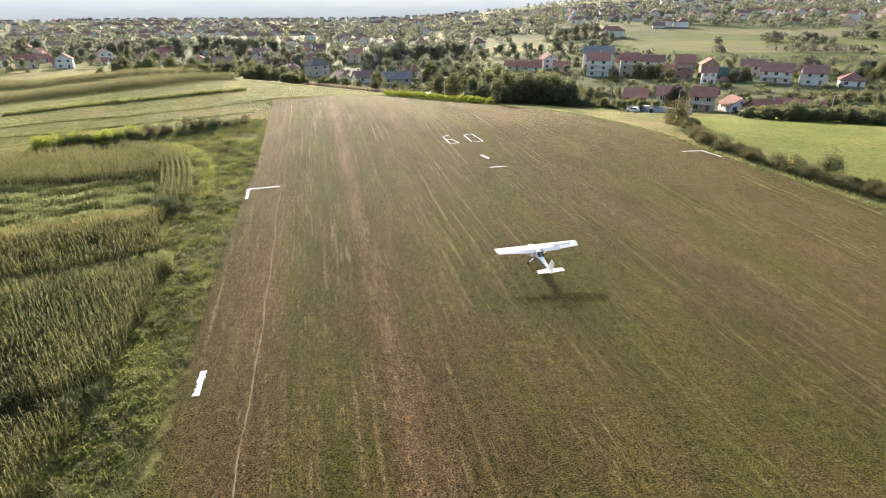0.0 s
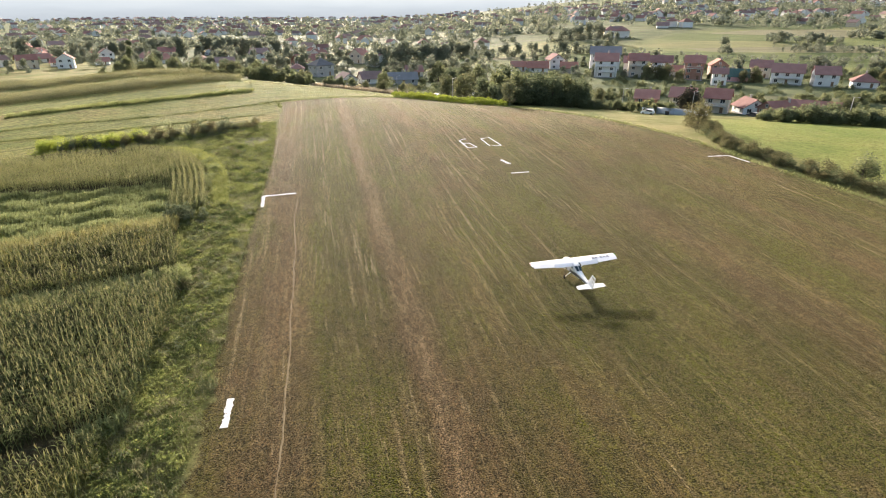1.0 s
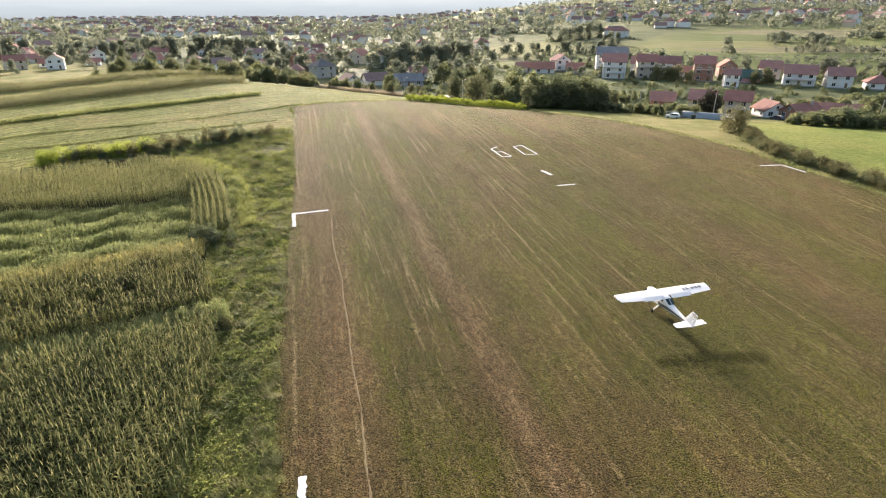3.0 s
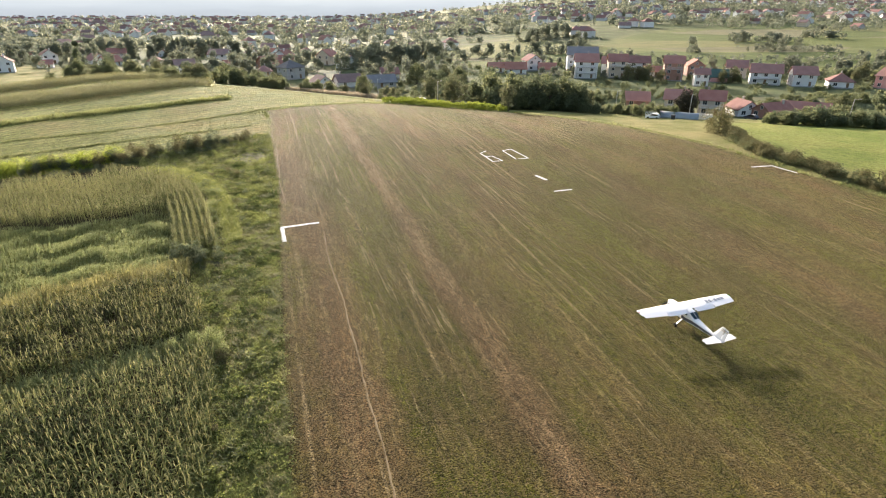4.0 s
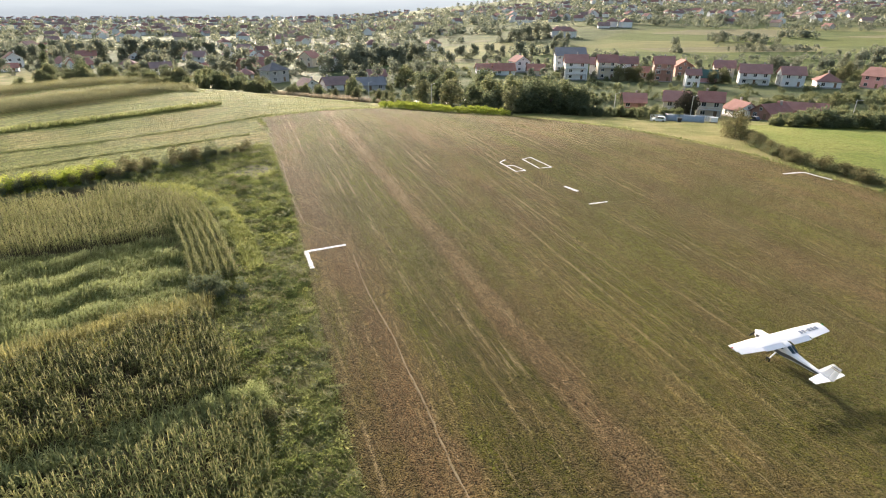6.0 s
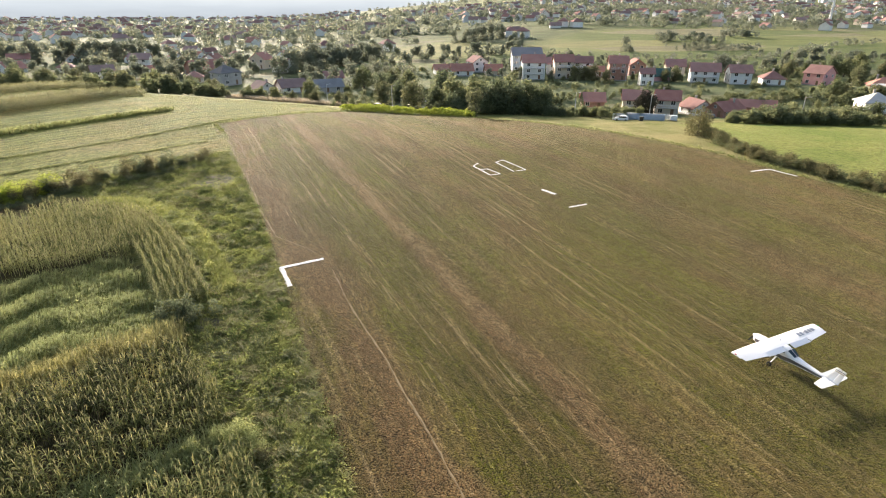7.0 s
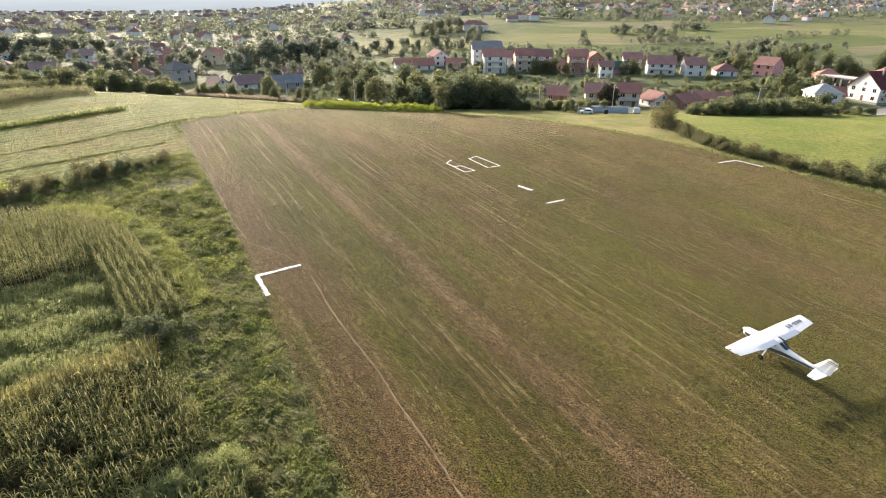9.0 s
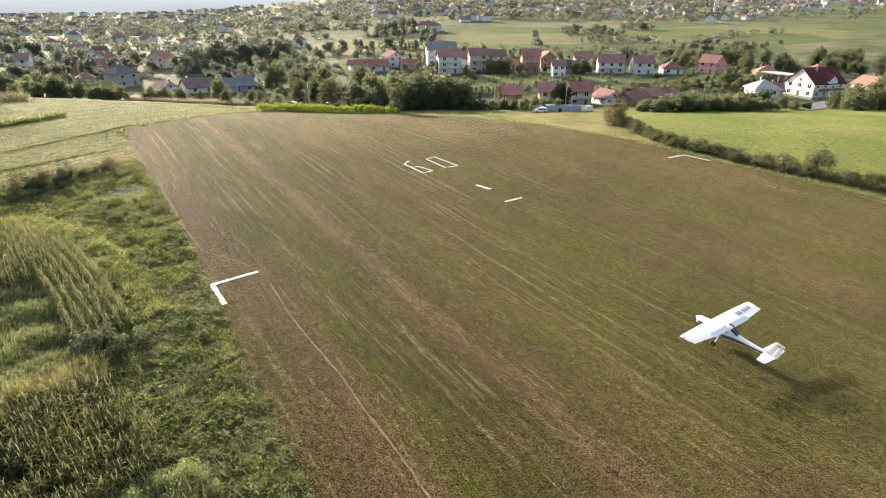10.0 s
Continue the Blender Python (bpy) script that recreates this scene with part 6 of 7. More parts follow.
stuff("maize_field", maize_mesh("maize_field", rc, fill(rc, MAIZE_A, 0.75, 0.28, 22), 2.0, 7, 0.045), LEAF_CORN, "ripening maize standing in dense rows", "maize")
stuff("maize_field", maize_mesh("maize_field", rc, without_bare(fill(rc, MAIZE_B, 0.75, 0.29, 23, 0.16, 0.08)), 1.8, 8, 0.046, LEAF_RIPE), LEAF_RIPE, "yellowing maize plot with bare gaps", "maize")
stuff("maize_field", maize_mesh("maize_field", rc, fill(rc, MAIZE_FRONT, 0.75, 0.3, 20), 1.8, 7, 0.036, LEAF_RIPE), LEAF_RIPE, "yellowing maize plot in front of a dark gap", "maize")
spots = np.concatenate([fill(rc, MAIZE_C, 0.8, 0.3, 12), bent_rows(rc, [(-38.9, 76.6), (-42.2, 85.0), (-46.2, 93.8), (-50.4, 100.2), (-56, 104), (-64, 106.2)], 6, 0.82, 0.26)])
stuff("maize_field", maize_mesh("maize_field", rc, spots, 1.9, 7, 0.038, LEAF_MILD), LEAF_MILD, "greyish maize plot with rows bending at its end", "maize")
STRIP_CROPS = ([(-162, 184), (-140, 176), (-118, 170.5), (-104, 174), (-92, 183), (-76, 206), (-80, 213), (-97, 196), (-114, 185), (-140, 190), (-162, 200)],
               [(-192, 231), (-152, 222), (-128, 213), (-113, 213), (-100, 230), (-96, 244), (-104, 246), (-114, 228), (-128, 225), (-152, 234), (-192, 246)])
for corners in STRIP_CROPS:
    stuff("maize_strip", maize_mesh("maize_strip", rc, fill(rc, corners, 0.9, 0.55, 45), 2.1, 6, 0.09, LEAF_CROP), LEAF_CROP, "long narrow strip of tall maize", "maize")
pts = fill(rc, GRASS_LOW, 0.3, 0.3, 23, 0.17, 0.1)
wave_u = pts[:, 0] * 0.39 - pts[:, 1] * 0.92
streaks = np.sin(wave_u * 1.25 + 1.4 * np.sin(pts[:, 0] * 0.21) + 0.8 * np.sin(pts[:, 0] * 0.9 + pts[:, 1] * 0.4)) * (0.6 + 0.4 * np.sin(pts[:, 0] * 0.5 + pts[:, 1] * 0.3))
stuff("tall_grass", tuft_mesh("tall_grass", rc, pts, 0.95, 9, 0.018, 0.9, 0.45, comb=(0.7, -0.2), swell=0.85 + 0.5 * streaks), PLUME, "grey green plumed grass between the maize plots", "grass")
seam = np.concatenate([fill(rc, [(-32.6, 55.4), (-33.4, 58.6), (-36.5, 58.0), (-41, 55.6), (-50, 51.6), (-84, 38.0), (-84, 36.4), (-50, 49.8), (-41, 53.4), (-36, 55.4)], 0.3, 0.3, 23, 0.15, 0.1), fill(rc, [(-28.5, 33.6), (-28.3, 36), (-31, 34.2), (-31.5, 32.6)], 0.3, 0.3, 5, 0.15, 0.1)])
stuff("tall_grass", tuft_mesh("tall_grass", rc, seam, 1.15, 10, 0.026, 0.6), PLUME, "seam of tall grass between maize plots", "grass")

VERGE = [(-38.0, 77.6), (-41.2, 86.2), (-45.2, 94.8), (-49.6, 101.6), (-55, 105.6), (-60, 107.6), (-58, 109.4), (-52, 107.4), (-47.4, 103), (-42.6, 95.5), (-38.8, 86.5), (-36.4, 79)]
verge_spots = fill(rc, VERGE, 0.26, 0.26, 40, 0.14, 0.1)
stuff("tall_grass", tuft_mesh("tall_grass", rc, verge_spots, 0.95, 10, 0.02, 0.8, 0.5), LIME, "bright yellow green grass beside bending maize rows", "grass")


def lumps(x, y):
    """A bumpy height from 0 to 1 that wanders over a few metres."""
    a = np.sin(x * 1.1 + 1.9 * np.sin(y * 0.43)) * np.sin(y * 0.87 + 1.3 * np.sin(x * 0.61))
    b = np.sin(x * 2.7 + 1.1 * np.sin(y * 1.7) + 1) * np.sin(y * 2.3 + 0.7)
    c = np.sin(x * 6.1 + 1.5 * np.sin(y * 3.3)) * np.sin(y * 5.7 + 1.2 * np.sin(x * 2.9) + 2)
    return np.clip(0.5 + 0.3 * a + 0.2 * b + 0.32 * c, 0, 1)


def low_growth(rng_, corners, per_metre, height, leaf):
    """A rolling mat of small leaves, higher in lumps."""
    c = np.array(corners)
    lo, hi = c.min(0), c.max(0)
    n = int(per_metre * (hi[0] - lo[0]) * (hi[1] - lo[1]))
    p = rng_.uniform(lo, hi, (n, 2))
    p = p[inside(p[:, 0], p[:, 1], corners) & (~inside(p[:, 0], p[:, 1], SCAR) | (rng_.random(len(p)) < 0.45 * lumps(p[:, 0] * 1.3, p[:, 1]))) & ~inside(p[:, 0], p[:, 1], DIRT)]
    p = p + rng_.normal(0, 0.3, p.shape)
    z = land(p[:, 0], p[:, 1]) + 0.03 + height * (0.12 + 0.88 * lumps(p[:, 0], p[:, 1])) * rng_.random(len(p)) ** 0.45
    return leaf_cards(rng_, np.concatenate([p, z[:, None]], 1), leaf, 0.9)


WEEDS_NEAR = [p for p in WEEDS if p[1] > 15] + [(-28, 15), (-19, 15)]
stuff("weeds", quads_mesh("weeds", *low_growth(rc, WEEDS_NEAR, 150, 0.6, 0.08)), LEAF_WEED, "rank green weeds in a rolling mat", "weeds")
mound_rng = random.Random(17)
mounds = ([], [])
while len(mounds[0]) < 420:
    x, y = mound_rng.uniform(-66, -18), mound_rng.uniform(18, 130)
    spot = np.array(x), np.array(y)
    if bool(inside(*spot, WEEDS_NEAR)) and not bool(inside(*spot, SCAR)) and edge_gap(*spot, WEEDS_NEAR) < -0.5:
        mounds[mound_rng.random() < 0.3].append(on(x, y, mound_rng.uniform(0.45, 1.15), mound_rng.uniform(0, 360), mound_rng.uniform(0.6, 1.1)))
massed("weed_mounds", *clump(61, 0.95, 0.75, 130, 0.11), mounds[0], LEAF_WEED, "light green leafy mounds among the weeds", "weeds")
massed("weed_mounds", *clump(62, 1.0, 0.8, 130, 0.11), mounds[1], LEAF_TREE, "darker leafy mounds among the weeds", "weeds")
pts = fill(rc, WEEDS, 0.25, 0.25, 40, 0.14, 0.05)
pts = pts[(pts[:, 1] > 20)]
pts = pts[~inside(pts[:, 0], pts[:, 1], SCAR)]
dry = pts[lumps(pts[:, 0] * 0.35 + 7, pts[:, 1] * 0.35 + 3) + 0.25 * rc.random(len(pts)) > 0.58]
stuff("dry_grass", tuft_mesh("dry_grass", rc, dry, 0.5, 6, 0.018, 1.7, 0.75, comb=(0.5, -0.6)), STRAW, "flattened dry grass among the weeds", "grass")
heaps, swell = [], []
while len(heaps) < 190:
    x, y = rc.uniform(-42, -20), 20 + 75 * rc.random() ** 1.5
    if not bool(inside(np.array(x), np.array(y), WEEDS_NEAR)) or edge_gap(np.array(x), np.array(y), WEEDS_NEAR) > -0.4:
        continue
    turn_, big = rc.normal(0.35, 0.35), rc.uniform(0.6, 1.2)
    g = rc.normal(size=(60, 2))
    u, w = g[:, 0] * 0.75 * big, g[:, 1] * 0.26 * big
    heaps.append(np.stack([x + u * math.cos(turn_) - w * math.sin(turn_), y + u * math.sin(turn_) + w * math.cos(turn_)], 1))
    swell.append(big * np.exp(-0.35 * (g ** 2).sum(1)))
stuff("combed_grass", tuft_mesh("combed_grass", rc, np.concatenate(heaps), 0.6, 6, 0.016, 1.3, 0.6, comb=(0.75, -0.6), swell=np.concatenate(swell)), STRAW, "heaps of combed-over grass among the weeds", "grass")
tall = pts[(lumps(pts[:, 0] * 0.4, pts[:, 1] * 0.4 + 9) > 0.8)]
stuff("weeds", tuft_mesh("weeds", rc, tall, 0.7, 8, 0.02, 0.9, 0.5), LEAF_WEED, "taller clumps of weeds among the low ones", "weeds")
verge = []
for (x0, y0), (x1, y1) in zip(STRIP[9:], STRIP[10:]):
    n = int(math.hypot(x1 - x0, y1 - y0) * 5)
    f = rc.random(n)
    d = math.hypot(x1 - x0, y1 - y0)
    o = rc.gamma(1.6, 0.5, n) + 0.2
    verge.append(np.stack([x0 + (x1 - x0) * f - (y1 - y0) / d * -o * -1, y0 + (y1 - y0) * f + (x1 - x0) / d * o], 1))
verge = np.concatenate(verge)
stuff("verge_grass", tuft_mesh("verge_grass", rc, verge, 0.45, 10, 0.022, 0.8), LEAF_HAY, "rough verge grass round the strip's far end", "grass")
WINDROWS = ([(-118, 119), (-91.6, 132.4), (-73.9, 139.6), (-56.5, 152), (-47, 160)], [(-104, 112), (-85.5, 121.4), (-70, 129.8), (-49.2, 140.4)], [(-130, 146), (-108, 152), (-93.8, 156.5), (-78, 167)])
for line in WINDROWS:
    rows = []
    for (x0, y0), (x1, y1) in zip(line, line[1:]):
        n = int(math.hypot(x1 - x0, y1 - y0) * 14)
        f = rc.random((n, 1))
        rows.append(np.array([[x0, y0]]) + f * np.array([[x1 - x0, y1 - y0]]) + rc.normal(0, 0.3, (n, 2)))
    stuff("windrow", tuft_mesh("windrow", rc, np.concatenate(rows), 0.3, 9, 0.022, 1.3, 0.5), LEAF_HAY, "uncut grass line between mown plots", "grass")
hay = fill(rc, [p for p in HAY if p[0] > -112], 0.62, 0.62, 32, 0.3, 0.0)
hay = hay[(hay[:, 0] > -112) & (hay[:, 1] < 215)]
swath_at = -hay[:, 0] * math.sin(radians(32)) + hay[:, 1] * math.cos(radians(32))
swath_h = 0.5 + 0.5 * np.sin(swath_at * 2.6 + 0.8 * np.sin(hay[:, 0] * 0.11))
hay_keep = rc.random(len(hay)) < 0.35 + 0.65 * swath_h
stuff("hay_stubble", tuft_mesh("hay_stubble", rc, hay[hay_keep], 0.26, 5, 0.026, 1.6, 0.5, swell=(0.55 + 0.7 * swath_h)[hay_keep]), LEAF_SWATH, "rough mown hay stubble lying in swaths", "grass")
ridge = fill(rc, [(-115, 141.5), (-100, 147.5), (-80, 160), (-62, 173.5), (-63, 176), (-82, 163.5), (-102, 151), (-116, 145)], 0.5, 0.5, 35, 0.2, 0.1)
stuff("hay_ridge", tuft_mesh("hay_ridge", rc, ridge, 0.9, 9, 0.06, 0.6), LEAF_HAY, "uncut ridge of tall grass across the hay field", "grass")
reeds = fill(rc, [(-60, 236), (-36, 222), (-18, 208), (-14, 216), (-30, 238), (-56, 250)], 0.5, 0.5, 35, 0.25, 0.2)
stuff("dry_reeds", tuft_mesh("dry_reeds", rc, reeds, 1.3, 6, 0.06, 0.5), DRY, "pale dry tall grass on the brow", "grass")
rim = fill(rc, [(-39.6, 69.2), (-40.6, 72.2), (-46, 70.4), (-54, 66.2), (-84, 52.8), (-84, 50.8), (-54, 64.2), (-46, 68.2)], 0.3, 0.3, 23, 0.15, 0.1)
stuff("tall_grass", tuft_mesh("tall_grass", rc, rim, 1.75, 10, 0.022, 0.5, 0.4), GOLDEN, "yellowing tall grass along the maize rim", "grass")

# cut straw and short stems lying on the mown strip
n = 300000
sp = np.stack([rc.uniform(-30, 66, n), 14 + 110 * rc.random(n) ** 1.35], 1)
sp = sp[edge_gap(sp[:, 0], sp[:, 1], STRIP) < -0.3][:190000]
n = len(sp)
a = rc.uniform(0, 2 * np.pi, n)
tip = rc.uniform(0.02, 0.5, n)
way = np.stack([np.cos(a) * np.cos(tip), np.sin(a) * np.cos(tip), np.sin(tip)], 1) * rc.uniform(0.06, 0.17, (n, 1))
side = np.stack([-np.sin(a), np.cos(a), rc.uniform(-0.4, 0.4, n)], 1) * rc.uniform(0.012, 0.028, (n, 1))
mid = np.concatenate([sp, (land(sp[:, 0], sp[:, 1]) + 0.02)[:, None]], 1) + way * 0.5 * np.array([0, 0, 1])
v = np.stack([mid - way - side, mid - way + side, mid + way + side * 0.4, mid + way - side * 0.4], 1).reshape(-1, 3)
stuff("cut_grass", quads_mesh("cut_grass", v, np.arange(4 * n).reshape(-1, 4)), CUT, "cut straw and stems on the mown strip", "grass")

# ---- car, greenhouse tunnel, poles and the rest ----
def car(m, paint, label):
    r = root("car", m, label, "car")
    bm = bmesh.new()
    prof = ((-2.05, 0.45), (-2.1, 0.8), (-1.95, 1.0), (-1.55, 1.5), (-0.2, 1.56), (0.35, 1.48), (1.0, 1.0), (1.9, 0.85), (2.08, 0.65), (2.05, 0.35), (1.6, 0.28), (-1.6, 0.28))
    loft(bm, [[(s * w, y, z) for y, z in prof] for s, w in ((-1, 0.8), (-1, 0.86), (1, 0.86), (1, 0.8))])
    body = part("body", bm, paint, r)
    for s in (-1, 1):
        bm = bmesh.new()
        bm.faces.new([bm.verts.new((s * 0.868, y, z)) for y, z in ((-1.5, 1.02), (-1.3, 1.42), (0.2, 1.42), (0.8, 1.02))])
        bmesh.ops.solidify(bm, geom=bm.faces[:], thickness=0.01)
        part("side_window", bm, GLASS, body, "dark glass")
        bm = bmesh.new()
        box(bm, s * 0.6 - 0.16, s * 0.6 + 0.16, 2.0, 2.09, 0.62, 0.76)
        part("headlight", bm, CHROME, body)
        bm = bmesh.new()
        box(bm, s * 0.7 - 0.1, s * 0.7 + 0.1, -2.12, -2.02, 0.8, 1.0)
        part("tail_light", bm, ROOF_RED, body)
        for y in (-1.3, 1.3):
            wheel(r, s * 0.8, y, 0.31, 0.31, 0.2)
    bm = bmesh.new()
    bm.faces.new([bm.verts.new(p) for p in ((-0.72, 0.42, 1.47), (0.72, 0.42, 1.47), (0.76, 0.96, 1.05), (-0.76, 0.96, 1.05))])
    bmesh.ops.solidify(bm, geom=bm.faces[:], thickness=0.02)
    part("windscreen", bm, GLASS, body, "dark glass")
    return r


CAR_WHITE = surface("white car paint", (0.68, 0.7, 0.72), (0.76, 0.78, 0.8), rough=0.25, bump=0.0, spec=0.5)
CAR_GREY = surface("silver car paint", (0.3, 0.31, 0.33), (0.38, 0.39, 0.41), rough=0.25, metal=0.6, bump=0.0)
CAR_RED = surface("dark car paint", (0.06, 0.06, 0.08), (0.1, 0.1, 0.12), rough=0.25, bump=0.0)
car(placed(54.7, 164.5, 58, 0.9), CAR_WHITE, "white hatchback parked on the meadow")
for x, y, t, p, l in ((-8, 221, 60, CAR_WHITE, "white car on the lane behind the vines"), (3, 222, 75, CAR_GREY, "silver car on the lane"), (95, 181, 20, CAR_RED, "dark car beside a cottage"), (150, 161, 70, CAR_GREY, "silver car in a yard"), (196, 250, 40, CAR_WHITE, "white car by a house"), (187, 254, 70, CAR_RED, "dark car in a yard"), (215, 239, 60, CAR_GREY, "grey car by the pink house"), (183, 257, 15, CAR_GREY, "grey car among yard clutter")):
    car(placed(x, y, t), p, l)

tunnel = root("greenhouse_tunnel", facing(64.5, 168.5, -4), "low greenhouse tunnel of cloudy film beside the gardens", "greenhouse")
bm = bmesh.new()
arc = [(1.6 * math.cos(radians(a)), 1.9 * math.sin(radians(a))) for a in range(0, 181, 15)]
loft(bm, [[(x, y, z - 0.05) for y, z in arc] for x in (-5.2, -2.6, 0, 2.6, 5.2)])
part("cover", bm, FILM, tunnel, smooth=True)
for i in range(5):
    bm = bmesh.new()
    for (y0, z0), (y1, z1) in zip(arc, arc[1:]):
        tube(bm, (-5.2 + i * 2.6, y0 * 1.015, z0 * 1.015), (-5.2 + i * 2.6, y1 * 1.015, z1 * 1.015), 0.03, 0.03, 5)
    part("hoop", bm, STEEL, tunnel)
for i, (x, y) in enumerate(((57.6, 170.2), (72.0, 165.8))):
    b_ = root("white_tank", facing(x, y, 0), "square white water tank beside the tunnel", "tank", "water tanks")
    bm = bmesh.new()
    box(bm, -0.9, 0.9, -0.6, 0.6, 0.15, 1.5)
    bmesh.ops.bevel(bm, geom=bm.edges[:], offset=0.08, segments=2, affect="EDGES")
    part("tank", bm, CAR_WHITE, b_)
    bm = bmesh.new()
    box(bm, -1.0, 1.0, -0.7, 0.7, -0.3, 0.15)
    part("pallet", bm, TIMBER, b_)
bin_ = root("waste_bin", facing(59.6, 162.5, 0), "dark wheeled waste bin on the grass", "bin")
bm = bmesh.new()
loft(bm, [[(-a, -b, z), (a, -b, z), (a, b, z), (-a, b, z)] for a, b, z in ((0.45, 0.4, 0.1), (0.55, 0.5, 1.15))])
part("body", bm, DARK_PLASTIC, bin_)
bm = bmesh.new()
box(bm, -0.6, 0.6, -0.55, 0.55, 1.16, 1.25)
part("lid", bm, DARK_PLASTIC, bin_)
for s in (-1, 1):
    wheel(bin_, s * 0.4, 0.3, 0.12, 0.12, 0.08)


def pole(x, y, h, turn, label):
    r = root("utility_pole", placed(x, y, turn), label, "pole", "utility poles")
    bm = bmesh.new()
    tube(bm, (0, 0, -0.5), (0, 0, h), 0.17, 0.1, 8)
    part("shaft", bm, CONCRETE, r)
    bm = bmesh.new()
    tube(bm, (0, 0, h - 0.3), (1.1, 0, h), 0.05, 0.04, 6)
    box(bm, 0.9, 1.6, -0.14, 0.14, h - 0.06, h + 0.08)
    part("lamp_arm", bm, STEEL, r)
    return r


for x, y, h, t in ((-1, 229, 8, 20), (112.5, 163, 7.5, -60), (77, 186, 7, 10), (-24, 240, 6.5, 0), (155, 265, 8, 40), (221, 228, 8, 40), (60, 205, 7, 0)):
    pole(x, y, h, t, "concrete street pole with a lamp arm")

tarp = bmesh.new()
rng_t = random.Random(4)
rows = []
for i in range(15):
    f = i / 14
    rows.append([(-4 + 8 * f, -1.9 + 3.8 * k / 8, max(0.0, math.sin(math.pi * f) ** 0.5 * math.sin(math.pi * k / 8) ** 0.6 * 1.5 + rng_t.uniform(-0.12, 0.12))) for k in range(9)])
grid = [[tarp.verts.new(p) for p in row] for row in rows]
for a, b in zip(grid, grid[1:]):
    for k in range(8):
        tarp.faces.new((a[k], a[k + 1], b[k + 1], b[k]))
bmesh.ops.solidify(tarp, geom=tarp.faces[:], thickness=0.04)
tarp_ob = part("tarpaulin", tarp, CLOTH)
tarp_ob.matrix_basis = facing(11.5, 248, 5)
tagged(tarp_ob, "white tarpaulin over a low heap by trees", "tarpaulin")

# white picket panels at both ends of the tunnel
for x, y in ((56.2, 168.6), (71.5, 168.4)):
    fence = root("fence_panel", facing(x, y, -4), "white picket fence panel beside the tunnel", "fence", "fence panels")
    for z in (0.35, 1.35):
        bm = bmesh.new()
        box(bm, -1.7, 1.7, 0.0, 0.05, z, z + 0.09)
        part("rail", bm, WALL_WHITE, fence)
    for i in range(12):
        bm = bmesh.new()
        box(bm, -1.7 + i * 0.29, -1.5 + i * 0.29, -0.03, -0.002, -0.2, 1.7)
        part("picket", bm, WALL_WHITE, fence)

# paved drive to the big white house
DRIVE = [(140, 148.5), (152, 153.5), (163, 160), (176, 169), (190, 172.5)]
bm = bmesh.new()
rows = []
for (x0, y0), (x1, y1) in zip(DRIVE, DRIVE[1:]):
    d = math.hypot(x1 - x0, y1 - y0)
    for i in range(8):
        f = i / 8
        cx, cy = x0 + (x1 - x0) * f, y0 + (y1 - y0) * f
        row = []
        for s_ in (-2.2, -0.7, 0.7, 2.2):
            px_, py_ = cx - s_ * (y1 - y0) / d, cy + s_ * (x1 - x0) / d
            row.append(bm.verts.new((px_, py_, ground_at(px_, py_) + 0.14)))
        rows.append(row)
for a, b in zip(rows, rows[1:]):
    for k in range(3):
        bm.faces.new((a[k], a[k + 1], b[k + 1], b[k]))
bmesh.ops.solidify(bm, geom=bm.faces[:], thickness=0.1)
tagged(part("driveway", bm, CONCRETE), "pale concrete drive leading to a white house", "road", kind="structure")

minaret = root("minaret", placed(560, 600, 0), "slim white minaret above the far roofs", "tower")
bm = bmesh.new()
loft(bm, [[(rr * math.cos(2 * math.pi * i / 12), rr * math.sin(2 * math.pi * i / 12), z) for i in range(12)] for z, rr in ((-2, 2.0), (8, 1.7), (8.2, 1.4), (20, 1.3), (20.4, 2.1), (21.6, 2.1), (21.7, 1.1), (27, 1.1))])
part("shaft", bm, WALL_WHITE, minaret)
bm = bmesh.new()
tube(bm, (0, 0, 27), (0, 0, 34), 1.3, 0.05, 12)
part("spire", bm, ROOF_GREY, minaret, "pointed grey spire")

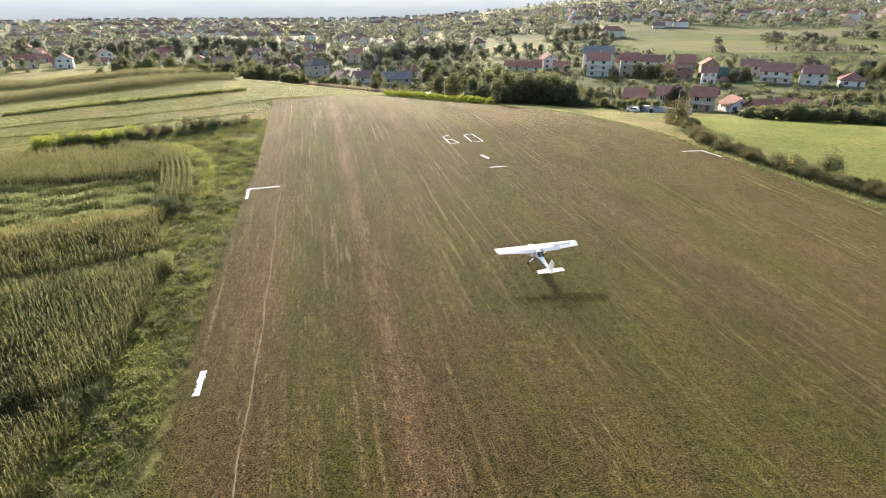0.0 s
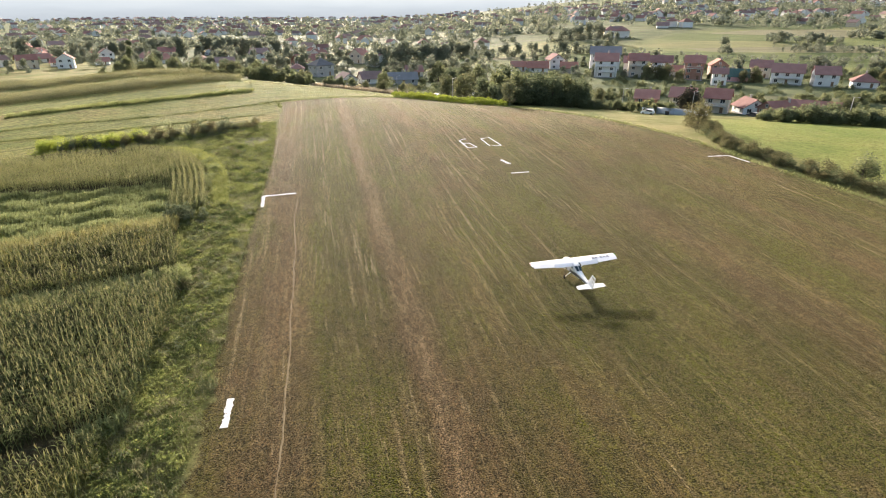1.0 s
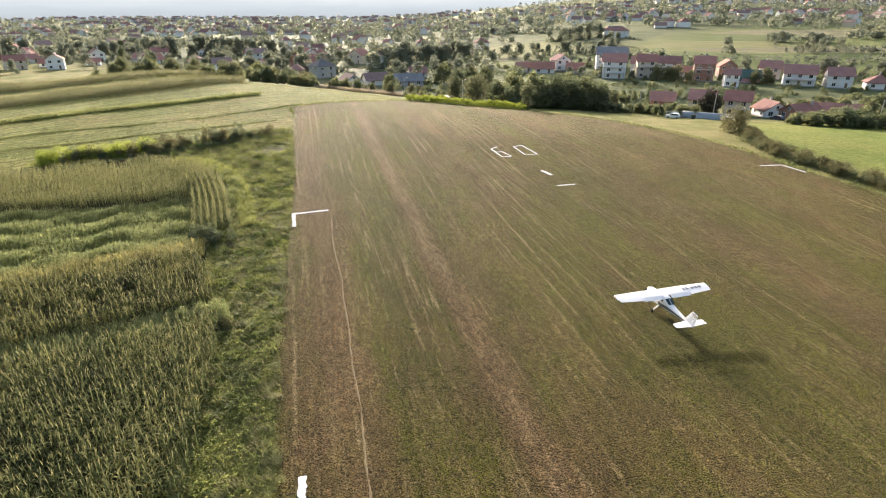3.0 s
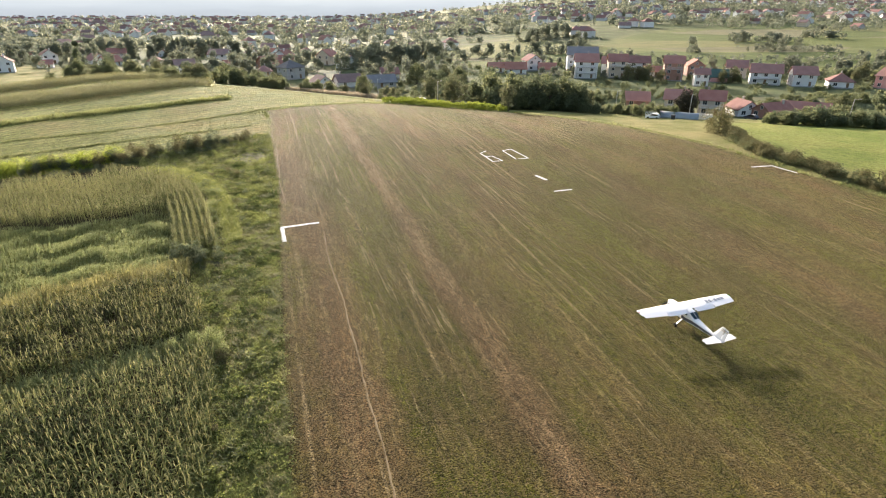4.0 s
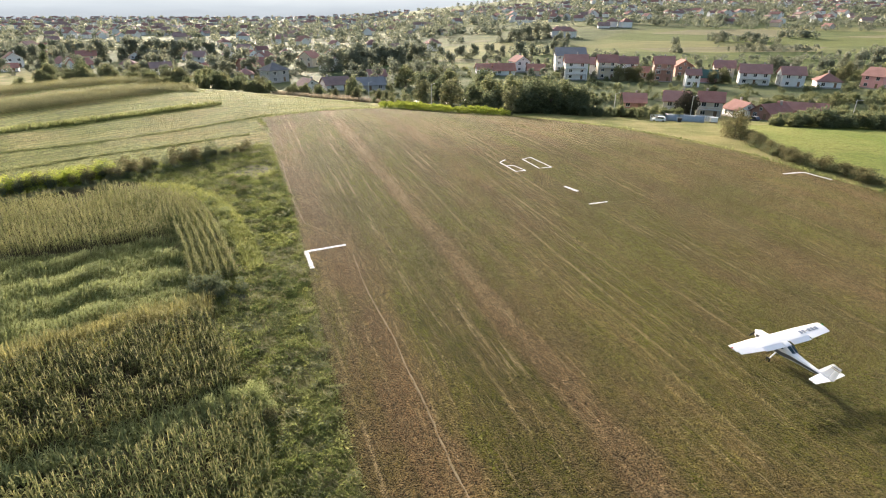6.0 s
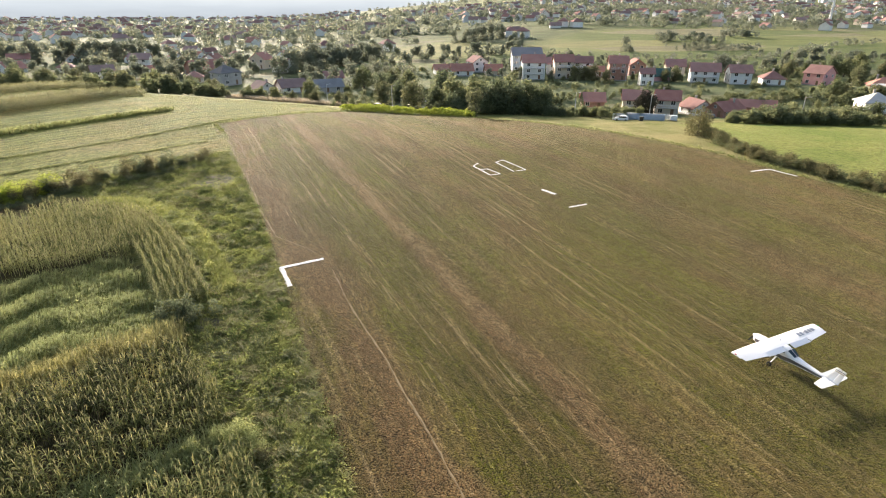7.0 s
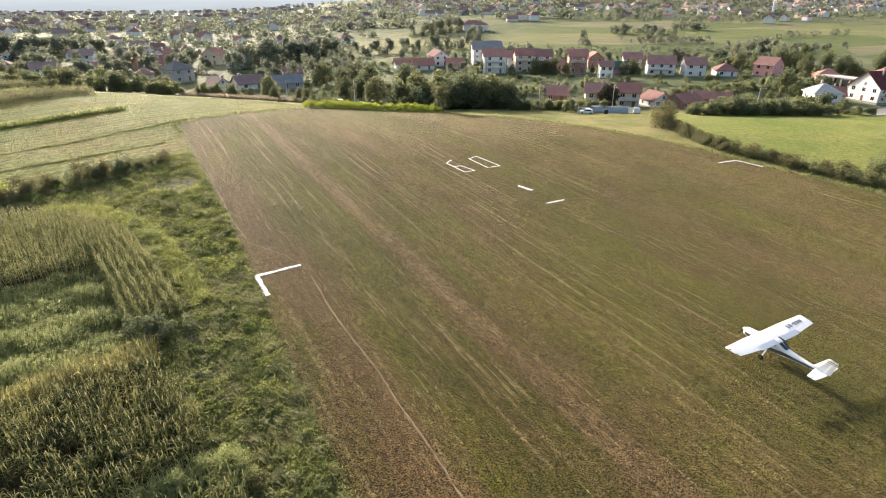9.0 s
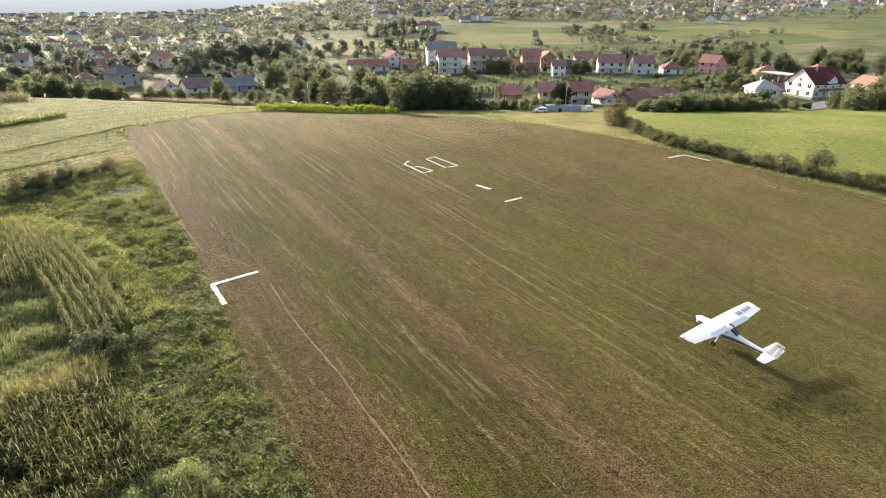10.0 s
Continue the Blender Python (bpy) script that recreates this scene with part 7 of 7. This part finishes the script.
# far hills closing the view; their haze is painted as glow, paler upwards
HAZE, hn, hl, hb = shader("far hills with painted haze glow")
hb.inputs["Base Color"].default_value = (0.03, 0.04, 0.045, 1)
hb.inputs["Specular IOR Level"].default_value = 0.0
hb.inputs["Roughness"].default_value = 1.0
hnoise = add(hn, "ShaderNodeTexNoise", Scale=0.004, Detail=5.0)
hgeo = hn.new("ShaderNodeNewGeometry")
hl.new(hgeo.outputs["Position"], hnoise.inputs["Vector"])
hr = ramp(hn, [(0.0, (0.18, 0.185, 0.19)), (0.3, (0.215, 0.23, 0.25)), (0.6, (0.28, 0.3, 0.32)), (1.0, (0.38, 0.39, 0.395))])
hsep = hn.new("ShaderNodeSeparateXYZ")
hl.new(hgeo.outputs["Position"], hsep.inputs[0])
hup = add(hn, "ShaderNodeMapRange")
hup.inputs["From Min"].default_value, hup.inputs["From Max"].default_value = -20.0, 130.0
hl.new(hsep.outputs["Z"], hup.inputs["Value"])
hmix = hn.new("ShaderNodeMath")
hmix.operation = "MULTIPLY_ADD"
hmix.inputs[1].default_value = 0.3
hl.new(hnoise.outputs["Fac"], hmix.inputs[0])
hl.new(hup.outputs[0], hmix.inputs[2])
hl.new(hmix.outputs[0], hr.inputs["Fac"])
# the haze colour goes into emission, so the hills glow by themselves
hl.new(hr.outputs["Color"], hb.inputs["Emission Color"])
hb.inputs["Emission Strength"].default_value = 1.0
nseg = 240
ang = np.linspace(-np.pi, np.pi, nseg + 1)
prof = 135 + 14 * np.sin(ang * 3 + 1) + 9 * np.sin(ang * 7.3) + 5 * np.sin(ang * 17.1 + 2) + 3 * np.sin(ang * 41) + 60 * ease(0.25, 0.8, ang)
rows = []
for frac, dist in ((-0.5, 1700), (0.0, 1850), (0.4, 2400), (1.0, 2850), (0.6, 3000)):
    rows.append(np.stack([np.sin(ang) * dist, np.cos(ang) * dist, prof * frac * 1.1 + 4 * np.sin(ang * 60 * (1 + frac))], 1))
v = np.concatenate(rows)
ii = np.arange(nseg)
q = np.concatenate([np.stack([ii + k_ * (nseg + 1), ii + 1 + k_ * (nseg + 1), ii + 1 + (k_ + 1) * (nseg + 1), ii + (k_ + 1) * (nseg + 1)], 1) for k_ in range(4)])
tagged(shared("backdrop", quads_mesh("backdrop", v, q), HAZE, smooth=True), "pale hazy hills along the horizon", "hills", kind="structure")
